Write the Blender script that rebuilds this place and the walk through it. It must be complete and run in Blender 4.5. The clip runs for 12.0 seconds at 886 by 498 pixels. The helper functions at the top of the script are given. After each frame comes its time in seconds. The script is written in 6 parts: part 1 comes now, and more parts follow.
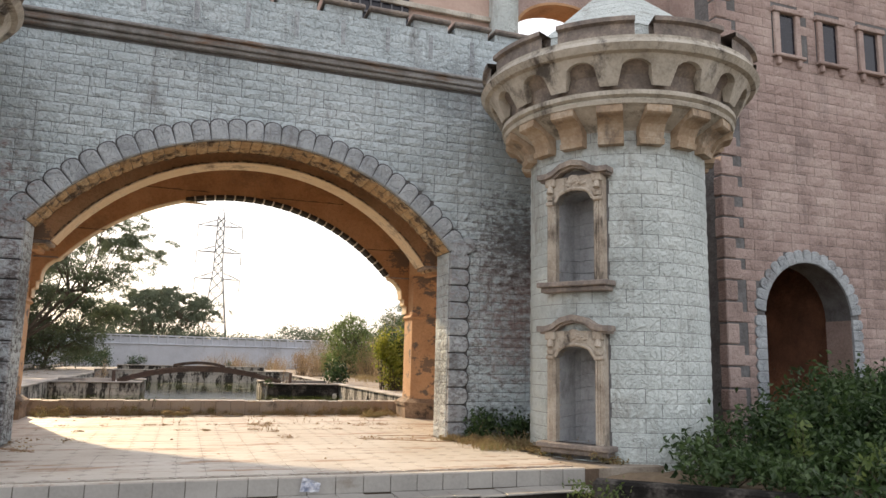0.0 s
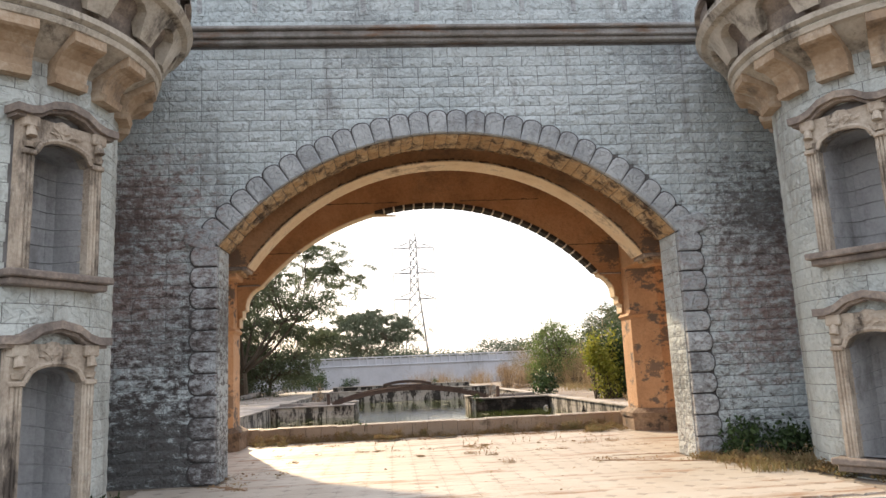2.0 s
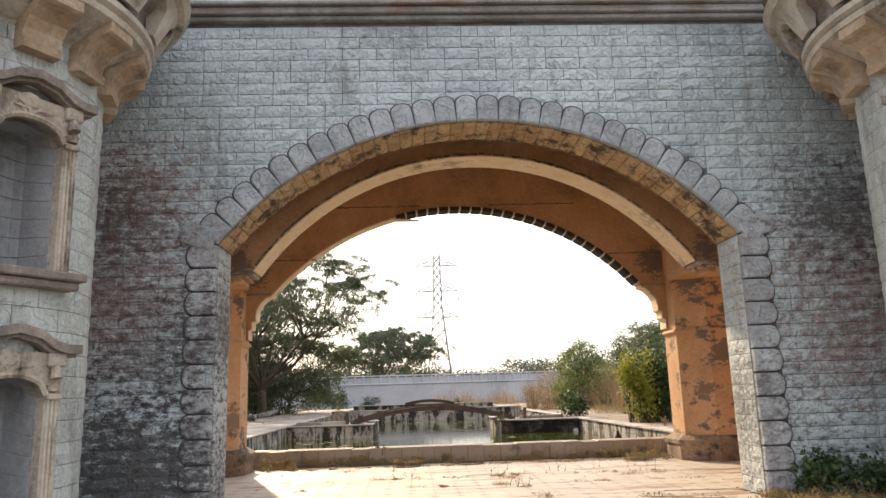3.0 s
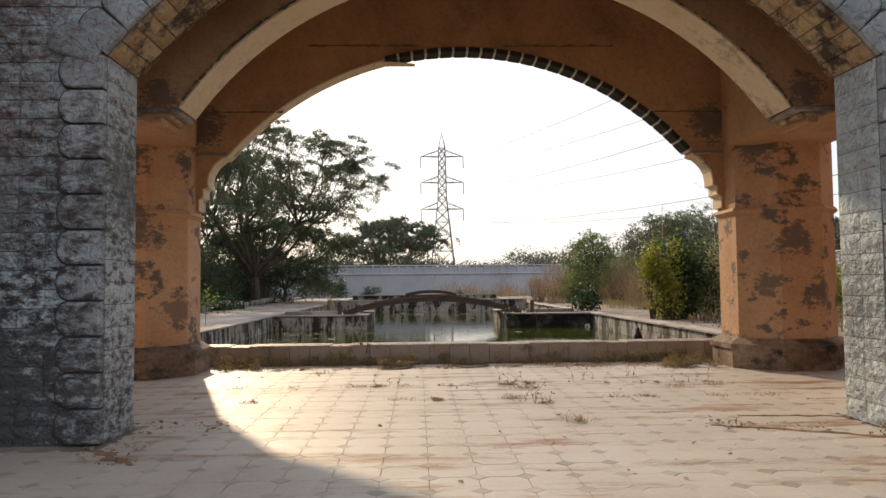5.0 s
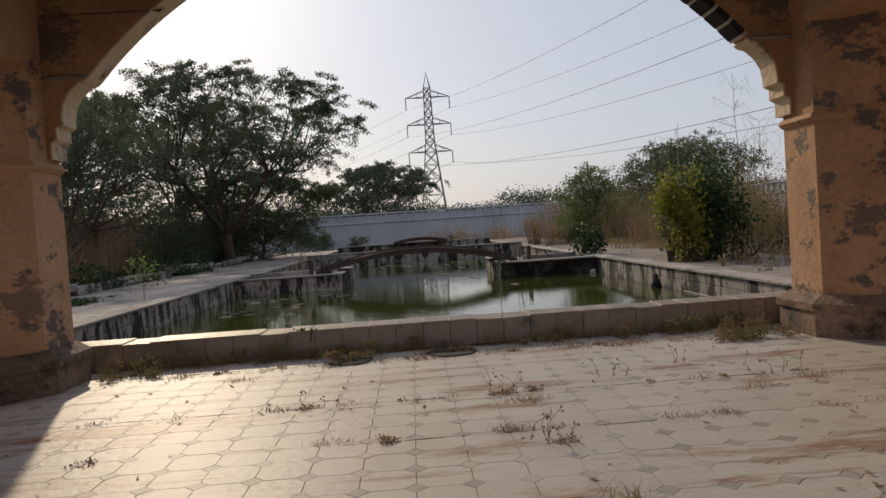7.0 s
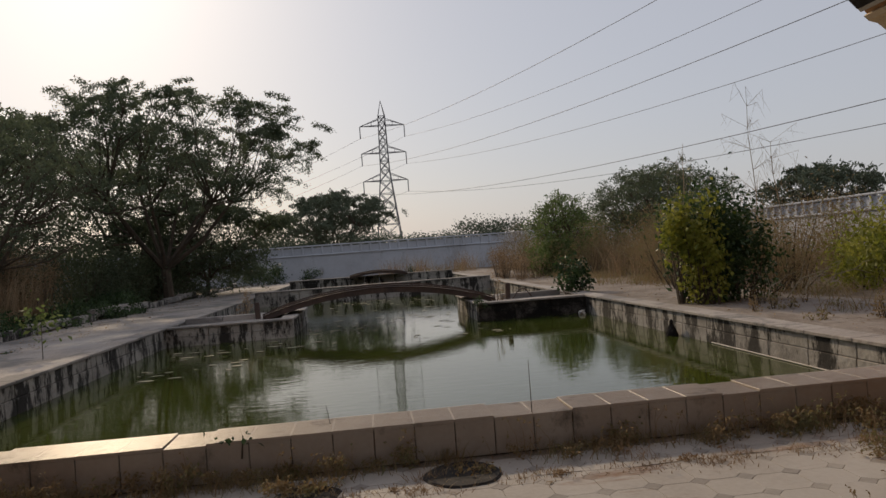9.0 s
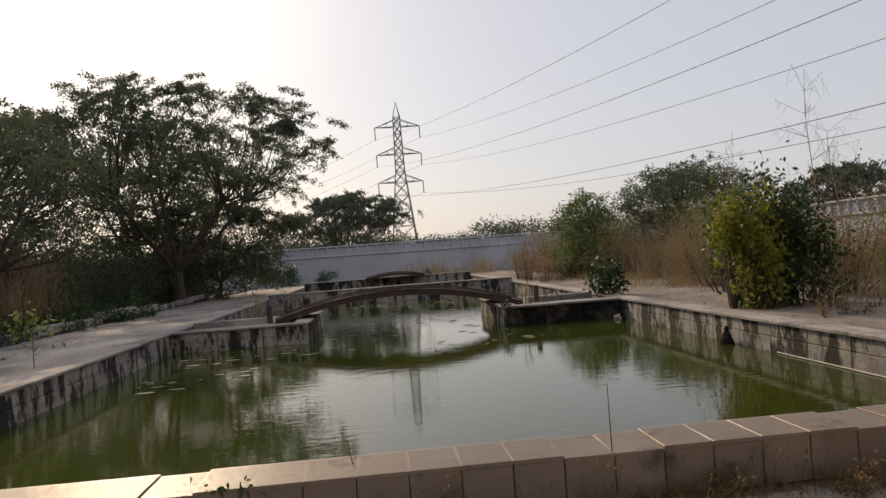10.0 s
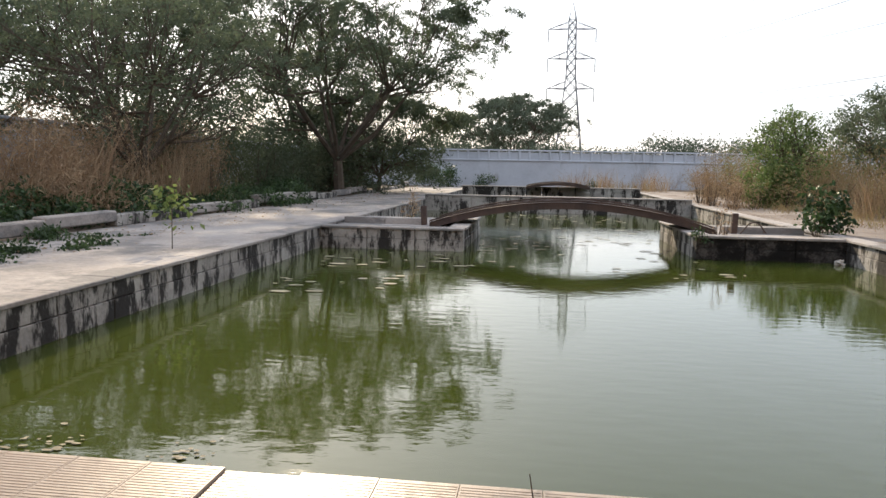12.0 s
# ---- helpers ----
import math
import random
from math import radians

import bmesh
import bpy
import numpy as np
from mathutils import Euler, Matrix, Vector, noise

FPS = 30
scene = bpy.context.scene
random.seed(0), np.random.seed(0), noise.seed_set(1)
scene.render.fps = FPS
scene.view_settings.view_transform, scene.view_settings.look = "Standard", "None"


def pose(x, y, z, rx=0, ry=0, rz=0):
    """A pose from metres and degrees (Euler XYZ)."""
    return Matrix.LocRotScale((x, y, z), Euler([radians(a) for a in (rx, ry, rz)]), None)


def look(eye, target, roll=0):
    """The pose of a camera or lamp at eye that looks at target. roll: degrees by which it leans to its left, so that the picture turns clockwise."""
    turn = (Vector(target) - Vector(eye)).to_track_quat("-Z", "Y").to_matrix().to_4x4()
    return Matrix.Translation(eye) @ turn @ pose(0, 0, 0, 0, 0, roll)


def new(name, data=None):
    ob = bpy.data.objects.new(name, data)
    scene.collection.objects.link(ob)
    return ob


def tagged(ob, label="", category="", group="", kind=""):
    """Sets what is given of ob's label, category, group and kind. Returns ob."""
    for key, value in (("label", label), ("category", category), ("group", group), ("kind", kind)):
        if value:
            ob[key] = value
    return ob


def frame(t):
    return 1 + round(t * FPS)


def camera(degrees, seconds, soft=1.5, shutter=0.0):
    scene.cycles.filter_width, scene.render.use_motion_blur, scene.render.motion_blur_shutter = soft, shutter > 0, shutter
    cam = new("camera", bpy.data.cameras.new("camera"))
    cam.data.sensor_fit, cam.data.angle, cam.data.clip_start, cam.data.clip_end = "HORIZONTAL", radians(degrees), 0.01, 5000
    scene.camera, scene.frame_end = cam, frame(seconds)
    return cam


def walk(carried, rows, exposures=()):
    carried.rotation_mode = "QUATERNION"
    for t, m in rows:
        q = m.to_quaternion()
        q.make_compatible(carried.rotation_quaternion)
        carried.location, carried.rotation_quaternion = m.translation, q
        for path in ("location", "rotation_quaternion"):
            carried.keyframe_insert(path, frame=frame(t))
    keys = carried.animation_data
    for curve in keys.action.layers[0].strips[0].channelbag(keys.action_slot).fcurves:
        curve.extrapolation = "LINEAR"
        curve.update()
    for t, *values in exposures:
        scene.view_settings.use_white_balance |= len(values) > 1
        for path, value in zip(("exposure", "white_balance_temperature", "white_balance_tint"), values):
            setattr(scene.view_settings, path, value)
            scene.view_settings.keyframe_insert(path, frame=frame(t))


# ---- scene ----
cam = camera(63.1, 12.0)
PATH = [
    (0, (0.434, 0.761, 1.223), (1.092, 2.625, 1.53), 1.3),
    (0.5, (0.501, 1.019, 1.191), (0.726, 2.991, 1.441), 0.7),
    (1, (0.495, 1.272, 1.176), (0.64, 3.255, 1.395), 0.5),
    (1.5, (0.493, 1.721, 1.234), (0.648, 3.695, 1.514), -2.0),
    (2, (0.491, 2.296, 1.244), (0.644, 4.261, 1.58), -2.6),
    (2.5, (0.456, 2.854, 1.246), (0.564, 4.816, 1.619), -1.7),
    (2.7, (0.479, 3.107, 1.24), (0.575, 5.066, 1.631), -1.5),
    (4.3, (0.57, 5.138, 1.26), (0.623, 7.123, 1.505), -3.5),
    (4.5, (0.579, 5.459, 1.218), (0.631, 7.45, 1.405), -1.8),
    (5, (0.696, 6.12, 1.184), (0.767, 8.117, 1.282), -0.6),
    (5.5, (0.755, 6.904, 1.16), (0.879, 8.899, 1.179), -0.3),
    (6, (0.877, 7.546, 1.188), (0.993, 9.543, 1.198), -0.85),
    (6.5, (1.037, 8.313, 1.24), (1.101, 10.312, 1.241), -1.4),
    (7, (1.122, 9.038, 1.322), (1.204, 11.036, 1.263), -3.85),
    (7.2, (1.198, 9.314, 1.332), (1.316, 11.311, 1.312), -4.55),
    (8.8, (0.934, 11.502, 1.525), (1.15, 13.49, 1.532), -2.8),
    (9, (0.904, 11.71, 1.524), (1.118, 13.698, 1.536), -4.2),
    (9.5, (0.859, 12.322, 1.518), (1.076, 14.31, 1.545), -5.9),
    (10, (0.794, 12.931, 1.488), (0.969, 14.923, 1.509), -4.2),
    (10.3, (0.689, 13.216, 1.473), (0.708, 15.215, 1.433), -1.8),
    (10.5, (0.668, 13.451, 1.45), (0.539, 15.445, 1.357), -1.0),
    (10.7, (0.671, 13.62, 1.448), (0.388, 15.595, 1.306), -1.5),
    (11, (0.606, 13.902, 1.432), (0.118, 15.831, 1.231), -2.0),
    (11.5, (0.57, 14.442, 1.412), (0.06, 16.362, 1.184), -0.5),
    (11.7, (0.549, 14.657, 1.421), (0.12, 16.595, 1.174), -0.3),
    (12, (0.518, 14.977, 1.435), (0.262, 16.948, 1.213), 1.0),
]
walk(cam, [(t, look(eye, target, roll)) for t, eye, target, roll in PATH], [(0, 1.26, 6900, 10), (0.5, 1.48, 6650, 10), (1.5, 1.42, 6700, 10), (2.7, 1.4, 6800, 10), (4.5, 1.18, 6950, 10), (5, 0.54, 6550, 10), (5.5, 0.2, 6300, 10), (6, -0.03, 6100, 10), (6.5, -0.2, 6050, 10), (7, -0.28, 6050, 10), (9, -0.42, 6350, 11), (9.5, -0.25, 6400, 12), (10, -0.1, 6500, 12), (10.5, 0.04, 6700, 13), (11, 0.62, 6400, 10), (11.5, 0.98, 5950, 9), (12, 1.0, 6050, 8)])

scene.view_settings.exposure = 0.0
CX = 1.36          # middle of the gateway
TX, TY, TR = 5.10, 9.99, 1.273   # round towers: offset from the middle, y, radius

# ---------- world and sun ----------
SUN_AZ, SUN_EL = 19.3, 27.0      # degrees to the left of straight ahead, and up
world = bpy.data.worlds.new("sky")
scene.world = world
world.use_nodes = True
wn, wl = world.node_tree.nodes, world.node_tree.links
sky = wn.new("ShaderNodeTexSky")
sky.sky_type = "NISHITA"
sky.sun_disc = False
sky.sun_elevation = radians(SUN_EL)
sky.sun_rotation = radians(-SUN_AZ)
sky.air_density, sky.dust_density, sky.ozone_density = 1.2, 2.0, 2.0
haze = wn.new("ShaderNodeMix")
haze.data_type = "RGBA"
haze.inputs[0].default_value = 0.72
haze.inputs[7].default_value = (6.4, 6.32, 6.68, 1)
wl.new(sky.outputs[0], haze.inputs[6])
wl.new(haze.outputs[2], wn["Background"].inputs[0])
wn["Background"].inputs[1].default_value = 0.11
sun = new("sun", bpy.data.lights.new("sun", "SUN"))
sun.data.energy, sun.data.angle, sun.data.color = 3.05, radians(1.5), (1.0, 0.77, 0.51)
sd = Vector((-math.sin(radians(SUN_AZ)) * math.cos(radians(SUN_EL)), math.cos(radians(SUN_AZ)) * math.cos(radians(SUN_EL)), math.sin(radians(SUN_EL))))
sun.matrix_world = look(sd * 60, (0, 0, 0))


# ---------- materials ----------
def material(name, colors, rough=0.85, scale=6.0, fine=40.0, bump=0.4, metal=0.0, stain=None, stain_amount=0.5, stain_scale=(1.2, 1.2, 0.35), per_piece=0.0, trans=0.0, bump_scale=None, spec=0.4, marks=None, marks_scale=9.0, marks_amount=0.5, sharp=0.12, scribble=0.0, patches=()):
    """Colour ramp over noise at two scales, an optional stain of another colour, bump, variation by piece."""
    m = bpy.data.materials.new(name)
    m.use_nodes = True
    n, l = m.node_tree.nodes, m.node_tree.links
    bsdf = n["Principled BSDF"]
    geo = n.new("ShaderNodeNewGeometry")
    big = n.new("ShaderNodeTexNoise")
    big.inputs["Scale"].default_value, big.inputs["Detail"].default_value, big.inputs["Roughness"].default_value = scale, 6, 0.6
    l.new(geo.outputs["Position"], big.inputs["Vector"])
    small = n.new("ShaderNodeTexNoise")
    small.inputs["Scale"].default_value, small.inputs["Detail"].default_value = fine, 4
    l.new(geo.outputs["Position"], small.inputs["Vector"])
    mixv = n.new("ShaderNodeMath")
    mixv.operation = "MULTIPLY_ADD"
    l.new(small.outputs[0], mixv.inputs[0])
    mixv.inputs[1].default_value = 0.35
    l.new(big.outputs[0], mixv.inputs[2])
    val = mixv.outputs[0]
    if per_piece:
        info = n.new("ShaderNodeObjectInfo")
        add = n.new("ShaderNodeMath")
        add.operation = "ADD"
        add.inputs[1].default_value = 0
        l.new(info.outputs["Random"], add.inputs[0])
        l.new(geo.outputs["Random Per Island"], add.inputs[1])
        fr = n.new("ShaderNodeMath")
        fr.operation = "FRACT"
        l.new(add.outputs[0], fr.inputs[0])
        ma = n.new("ShaderNodeMath")
        ma.operation = "MULTIPLY_ADD"
        l.new(fr.outputs[0], ma.inputs[0])
        ma.inputs[1].default_value = per_piece
        l.new(val, ma.inputs[2])
        val = ma.outputs[0]
    ramp = n.new("ShaderNodeValToRGB")
    lo, hi = 0.42, 0.92 + per_piece * 0.7
    while len(ramp.color_ramp.elements) < len(colors):
        ramp.color_ramp.elements.new(0.5)
    for i, c in enumerate(colors):
        e = ramp.color_ramp.elements[i]
        e.position = lo + (hi - lo) * i / max(1, len(colors) - 1)
        e.color = (*c, 1)
    l.new(val, ramp.inputs[0])
    col = ramp.outputs[0]
    if stain:
        mp = n.new("ShaderNodeMapping")
        mp.inputs["Scale"].default_value = stain_scale
        l.new(geo.outputs["Position"], mp.inputs[0])
        sn = n.new("ShaderNodeTexNoise")
        sn.inputs["Scale"].default_value, sn.inputs["Detail"].default_value, sn.inputs["Roughness"].default_value = 1.0, 8, 0.72
        l.new(mp.outputs[0], sn.inputs["Vector"])
        sr = n.new("ShaderNodeValToRGB")
        sr.color_ramp.elements[0].position, sr.color_ramp.elements[1].position = 0.62 - 0.2 * stain_amount, 0.62 - 0.2 * stain_amount + sharp
        l.new(sn.outputs[0], sr.inputs[0])
        mx = n.new("ShaderNodeMix")
        mx.data_type = "RGBA"
        l.new(sr.outputs[0], mx.inputs[0])
        l.new(col, mx.inputs[6])
        mx.inputs[7].default_value = (*stain, 1)
        col = mx.outputs[2]
    if marks:
        f1 = n.new("ShaderNodeTexNoise")
        f1.inputs["Scale"].default_value, f1.inputs["Detail"].default_value, f1.inputs["Distortion"].default_value = marks_scale, 5, 1.2
        l.new(geo.outputs["Position"], f1.inputs["Vector"])
        f2 = n.new("ShaderNodeTexNoise")
        f2.inputs["Scale"].default_value, f2.inputs["Detail"].default_value = 0.75, 4
        l.new(geo.outputs["Position"], f2.inputs["Vector"])
        sm = n.new("ShaderNodeMath")
        sm.operation = "MULTIPLY_ADD"
        l.new(f2.outputs[0], sm.inputs[0])
        sm.inputs[1].default_value = 0.9
        l.new(f1.outputs[0], sm.inputs[2])
        mr = n.new("ShaderNodeValToRGB")
        mr.color_ramp.elements[0].position, mr.color_ramp.elements[1].position = 1.12 - 0.2 * marks_amount, 1.17 - 0.2 * marks_amount
        for el in mr.color_ramp.elements:
            el.position = min(0.999, el.position)
        half = n.new("ShaderNodeMath")
        half.operation = "MULTIPLY"
        half.inputs[1].default_value = 0.8
        l.new(mr.outputs[0], half.inputs[0])
        mk = n.new("ShaderNodeMix")
        mk.data_type = "RGBA"
        l.new(half.outputs[0], mk.inputs[0])
        l.new(col, mk.inputs[6])
        mk.inputs[7].default_value = (*marks, 1)
        col = mk.outputs[2]
    for px, py, pz, pr, soft_edge, amount, patch_color in patches:
        dn = n.new("ShaderNodeVectorMath")
        dn.operation = "DISTANCE"
        dn.inputs[1].default_value = (px, py, pz)
        l.new(geo.outputs["Position"], dn.inputs[0])
        fall = n.new("ShaderNodeMapRange")
        fall.inputs[1].default_value, fall.inputs[2].default_value, fall.inputs[3].default_value, fall.inputs[4].default_value = 0.0, pr, 0.24, -0.20
        l.new(dn.outputs["Value"], fall.inputs[0])
        pn = n.new("ShaderNodeTexNoise")
        pn.inputs["Scale"].default_value, pn.inputs["Detail"].default_value, pn.inputs["Roughness"].default_value = 7.0, 12, 0.8
        squash = n.new("ShaderNodeMapping")
        squash.inputs["Scale"].default_value = (1.0, 1.0, 1.9)
        l.new(geo.outputs["Position"], squash.inputs[0])
        l.new(squash.outputs[0], pn.inputs["Vector"])
        pa = n.new("ShaderNodeMath")
        pa.operation = "ADD"
        l.new(fall.outputs[0], pa.inputs[0])
        l.new(pn.outputs[0], pa.inputs[1])
        pf = n.new("ShaderNodeMapRange")
        pf.inputs[1].default_value, pf.inputs[2].default_value, pf.inputs[3].default_value, pf.inputs[4].default_value = 0.54, 0.54 + soft_edge, 0.0, amount
        l.new(pa.outputs[0], pf.inputs[0])
        pm = n.new("ShaderNodeMix")
        pm.data_type = "RGBA"
        l.new(pf.outputs[0], pm.inputs[0])
        l.new(col, pm.inputs[6])
        pm.inputs[7].default_value = (*patch_color, 1)
        col = pm.outputs[2]
    ridge = None
    if scribble:
        d1 = n.new("ShaderNodeTexNoise")
        d1.inputs["Scale"].default_value, d1.inputs["Detail"].default_value, d1.inputs["Distortion"].default_value = 5.5, 2.5, 1.4
        l.new(geo.outputs["Position"], d1.inputs["Vector"])
        s1 = n.new("ShaderNodeMath")
        s1.operation = "SUBTRACT"
        s1.inputs[1].default_value = 0.5
        l.new(d1.outputs[0], s1.inputs[0])
        s2 = n.new("ShaderNodeMath")
        s2.operation = "ABSOLUTE"
        l.new(s1.outputs[0], s2.inputs[0])
        s3 = n.new("ShaderNodeMapRange")
        s3.inputs[1].default_value, s3.inputs[2].default_value, s3.inputs[3].default_value, s3.inputs[4].default_value = 0.004, 0.028, 1.0, 0.0
        l.new(s2.outputs[0], s3.inputs[0])
        ridge = s3.outputs[0]
        s4 = n.new("ShaderNodeMath")
        s4.operation = "MULTIPLY"
        l.new(ridge, s4.inputs[0])
        l.new(big.outputs[0], s4.inputs[1])
        s5 = n.new("ShaderNodeMath")
        s5.operation = "MULTIPLY"
        s5.inputs[1].default_value = scribble
        l.new(s4.outputs[0], s5.inputs[0])
        mq = n.new("ShaderNodeMix")
        mq.data_type = "RGBA"
        l.new(s5.outputs[0], mq.inputs[0])
        l.new(col, mq.inputs[6])
        mq.inputs[7].default_value = (*(marks or (0.1, 0.1, 0.1)), 1)
        col = mq.outputs[2]
    l.new(col, bsdf.inputs["Base Color"])
    bsdf.inputs["Roughness"].default_value = rough
    bsdf.inputs["Metallic"].default_value = metal
    bsdf.inputs["Specular IOR Level"].default_value = spec
    if bump:
        bt = n.new("ShaderNodeTexNoise")
        bt.inputs["Scale"].default_value, bt.inputs["Detail"].default_value = bump_scale or fine * 0.5, 6
        l.new(geo.outputs["Position"], bt.inputs["Vector"])
        b = n.new("ShaderNodeBump")
        b.inputs["Strength"].default_value, b.inputs["Distance"].default_value = bump, 0.045
        height = bt.outputs[0]
        if ridge:
            hs = n.new("ShaderNodeMath")
            hs.operation = "MULTIPLY_ADD"
            hs.inputs[1].default_value = -0.35
            l.new(ridge, hs.inputs[0])
            l.new(height, hs.inputs[2])
            height = hs.outputs[0]
        l.new(height, b.inputs["Height"])
        l.new(b.outputs[0], bsdf.inputs["Normal"])
    if trans:
        out = n["Material Output"]
        tr = n.new("ShaderNodeBsdfTranslucent")
        l.new(col, tr.inputs[0])
        ms = n.new("ShaderNodeMixShader")
        ms.inputs[0].default_value = trans
        l.new(bsdf.outputs[0], ms.inputs[1])
        l.new(tr.outputs[0], ms.inputs[2])
        l.new(ms.outputs[0], out.inputs[0])
    return m


M_STONE = material("painted_stone", [(0.36, 0.405, 0.40), (0.50, 0.555, 0.55), (0.60, 0.655, 0.645)], 0.9, 1.3, 26, 0.75, stain=(0.22, 0.21, 0.19), stain_amount=0.46, stain_scale=(2.0, 2.0, 0.5), per_piece=0.10, bump_scale=20, marks=(0.12, 0.12, 0.125), marks_amount=0.82, marks_scale=17.0, scribble=0.20, sharp=0.22)
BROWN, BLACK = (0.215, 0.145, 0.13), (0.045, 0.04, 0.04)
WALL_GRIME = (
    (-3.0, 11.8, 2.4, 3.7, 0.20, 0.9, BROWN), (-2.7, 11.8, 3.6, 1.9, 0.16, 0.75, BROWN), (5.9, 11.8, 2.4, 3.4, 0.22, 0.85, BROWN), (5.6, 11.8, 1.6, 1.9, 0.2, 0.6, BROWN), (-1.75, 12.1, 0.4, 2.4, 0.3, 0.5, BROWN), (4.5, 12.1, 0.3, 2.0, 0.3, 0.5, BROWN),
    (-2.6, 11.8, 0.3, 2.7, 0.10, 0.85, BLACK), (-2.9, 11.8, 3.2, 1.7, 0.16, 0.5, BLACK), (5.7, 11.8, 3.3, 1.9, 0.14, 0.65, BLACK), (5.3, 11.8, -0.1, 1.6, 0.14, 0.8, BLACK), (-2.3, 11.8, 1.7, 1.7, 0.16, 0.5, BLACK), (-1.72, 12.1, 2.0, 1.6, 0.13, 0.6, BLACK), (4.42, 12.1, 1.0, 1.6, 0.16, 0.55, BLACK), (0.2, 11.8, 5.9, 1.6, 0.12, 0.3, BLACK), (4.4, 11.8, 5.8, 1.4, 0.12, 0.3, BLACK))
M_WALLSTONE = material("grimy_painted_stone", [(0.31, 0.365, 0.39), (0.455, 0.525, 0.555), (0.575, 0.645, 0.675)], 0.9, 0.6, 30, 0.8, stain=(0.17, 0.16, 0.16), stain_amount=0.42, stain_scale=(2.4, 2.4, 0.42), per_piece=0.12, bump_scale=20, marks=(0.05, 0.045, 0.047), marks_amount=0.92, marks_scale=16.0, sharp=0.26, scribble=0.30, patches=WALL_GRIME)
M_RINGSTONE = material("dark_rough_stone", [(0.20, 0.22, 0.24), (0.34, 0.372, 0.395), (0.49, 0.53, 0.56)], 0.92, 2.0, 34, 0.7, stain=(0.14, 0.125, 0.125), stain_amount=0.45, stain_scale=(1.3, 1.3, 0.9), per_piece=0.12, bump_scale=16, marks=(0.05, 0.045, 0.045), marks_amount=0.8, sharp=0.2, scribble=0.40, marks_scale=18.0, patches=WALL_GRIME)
M_ROUGH = material("broken_ochre_edge", [(0.22, 0.13, 0.07), (0.46, 0.32, 0.18), (0.62, 0.50, 0.34)], 0.9, 3.0, 30, 1.0, stain=(0.08, 0.055, 0.04), stain_amount=0.68, stain_scale=(3, 3, 3), per_piece=0.2, sharp=0.12, marks=(0.04, 0.032, 0.026), marks_amount=1.0, bump_scale=14)
# Pale plaster, lightened further for the bounce off the sunlit floor.
M_SOFFIT = material("pale_soffit_and_bounce", [(0.50, 0.375, 0.24), (0.68, 0.545, 0.375), (0.76, 0.655, 0.50)], 0.85, 2.2, 24, 0.5, stain=(0.16, 0.11, 0.075), stain_amount=0.38, stain_scale=(2.2, 2.2, 2.2), per_piece=0.12, sharp=0.15, marks=(0.10, 0.075, 0.05), marks_amount=0.55)
M_OCHRE = material("ochre_corbel", [(0.26, 0.185, 0.125), (0.40, 0.305, 0.215), (0.55, 0.48, 0.39)], 0.85, 2.6, 26, 0.4, stain=(0.08, 0.07, 0.065), stain_amount=0.50, stain_scale=(2.2, 2.2, 1.2), sharp=0.2)
M_MOULD = material("mould_black_concrete", [(0.008, 0.008, 0.008), (0.018, 0.017, 0.016), (0.12, 0.11, 0.10)], 0.95, 2.2, 25, 0.4, spec=0.1)
M_DARKBED = material("dirty_mortar", [(0.05, 0.048, 0.05), (0.12, 0.12, 0.125)], 0.95, 3, 30, 0.3)
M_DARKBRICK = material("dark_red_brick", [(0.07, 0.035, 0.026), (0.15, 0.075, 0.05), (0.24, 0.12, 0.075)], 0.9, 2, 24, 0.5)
# Base darkened for the shade deep in the niches; the stain is grime.
M_NICHEBACK = material("grimy_shaded_niche", [(0.24, 0.245, 0.255), (0.35, 0.365, 0.38), (0.43, 0.45, 0.465)], 0.9, 1.8, 30, 0.25, stain=(0.10, 0.095, 0.095), stain_amount=0.5, stain_scale=(2.2, 2.2, 1.2), sharp=0.25)
M_CORNICE = material("grey_brown_moulding", [(0.13, 0.125, 0.12), (0.24, 0.235, 0.23), (0.38, 0.385, 0.39)], 0.88, 2.2, 30, 0.4, stain=(0.20, 0.13, 0.09), stain_amount=0.4, stain_scale=(0.8, 2, 6))
M_JOINT = material("stone_joint", [(0.08, 0.075, 0.075), (0.20, 0.205, 0.21)], 0.95, 3, 30, 0.5)
M_PINK = material("pink_stone", [(0.19, 0.145, 0.13), (0.36, 0.275, 0.25), (0.49, 0.40, 0.365)], 0.9, 0.9, 24, 0.6, stain=(0.10, 0.085, 0.085), stain_amount=0.42, stain_scale=(0.7, 0.7, 0.3), per_piece=0.14, bump_scale=15, marks=(0.07, 0.06, 0.06), marks_amount=0.82, marks_scale=14.0, sharp=0.25, scribble=0.22)
M_NICHE = material("brown_streaked_trim", [(0.23, 0.19, 0.15), (0.43, 0.375, 0.31), (0.57, 0.53, 0.46)], 0.85, 3.0, 30, 0.5, stain=(0.07, 0.06, 0.052), stain_amount=0.55, stain_scale=(3.5, 3.5, 1.2), sharp=0.14)
M_TRIM = material("weathered_cream_trim", [(0.26, 0.24, 0.205), (0.46, 0.43, 0.37), (0.60, 0.575, 0.52)], 0.85, 2.5, 30, 0.4, stain=(0.09, 0.08, 0.07), stain_amount=0.45, stain_scale=(2, 2, 1.0))
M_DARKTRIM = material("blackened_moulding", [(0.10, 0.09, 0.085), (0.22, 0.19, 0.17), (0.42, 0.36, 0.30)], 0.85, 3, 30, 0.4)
FLAKED = (0.12, 0.10, 0.086)
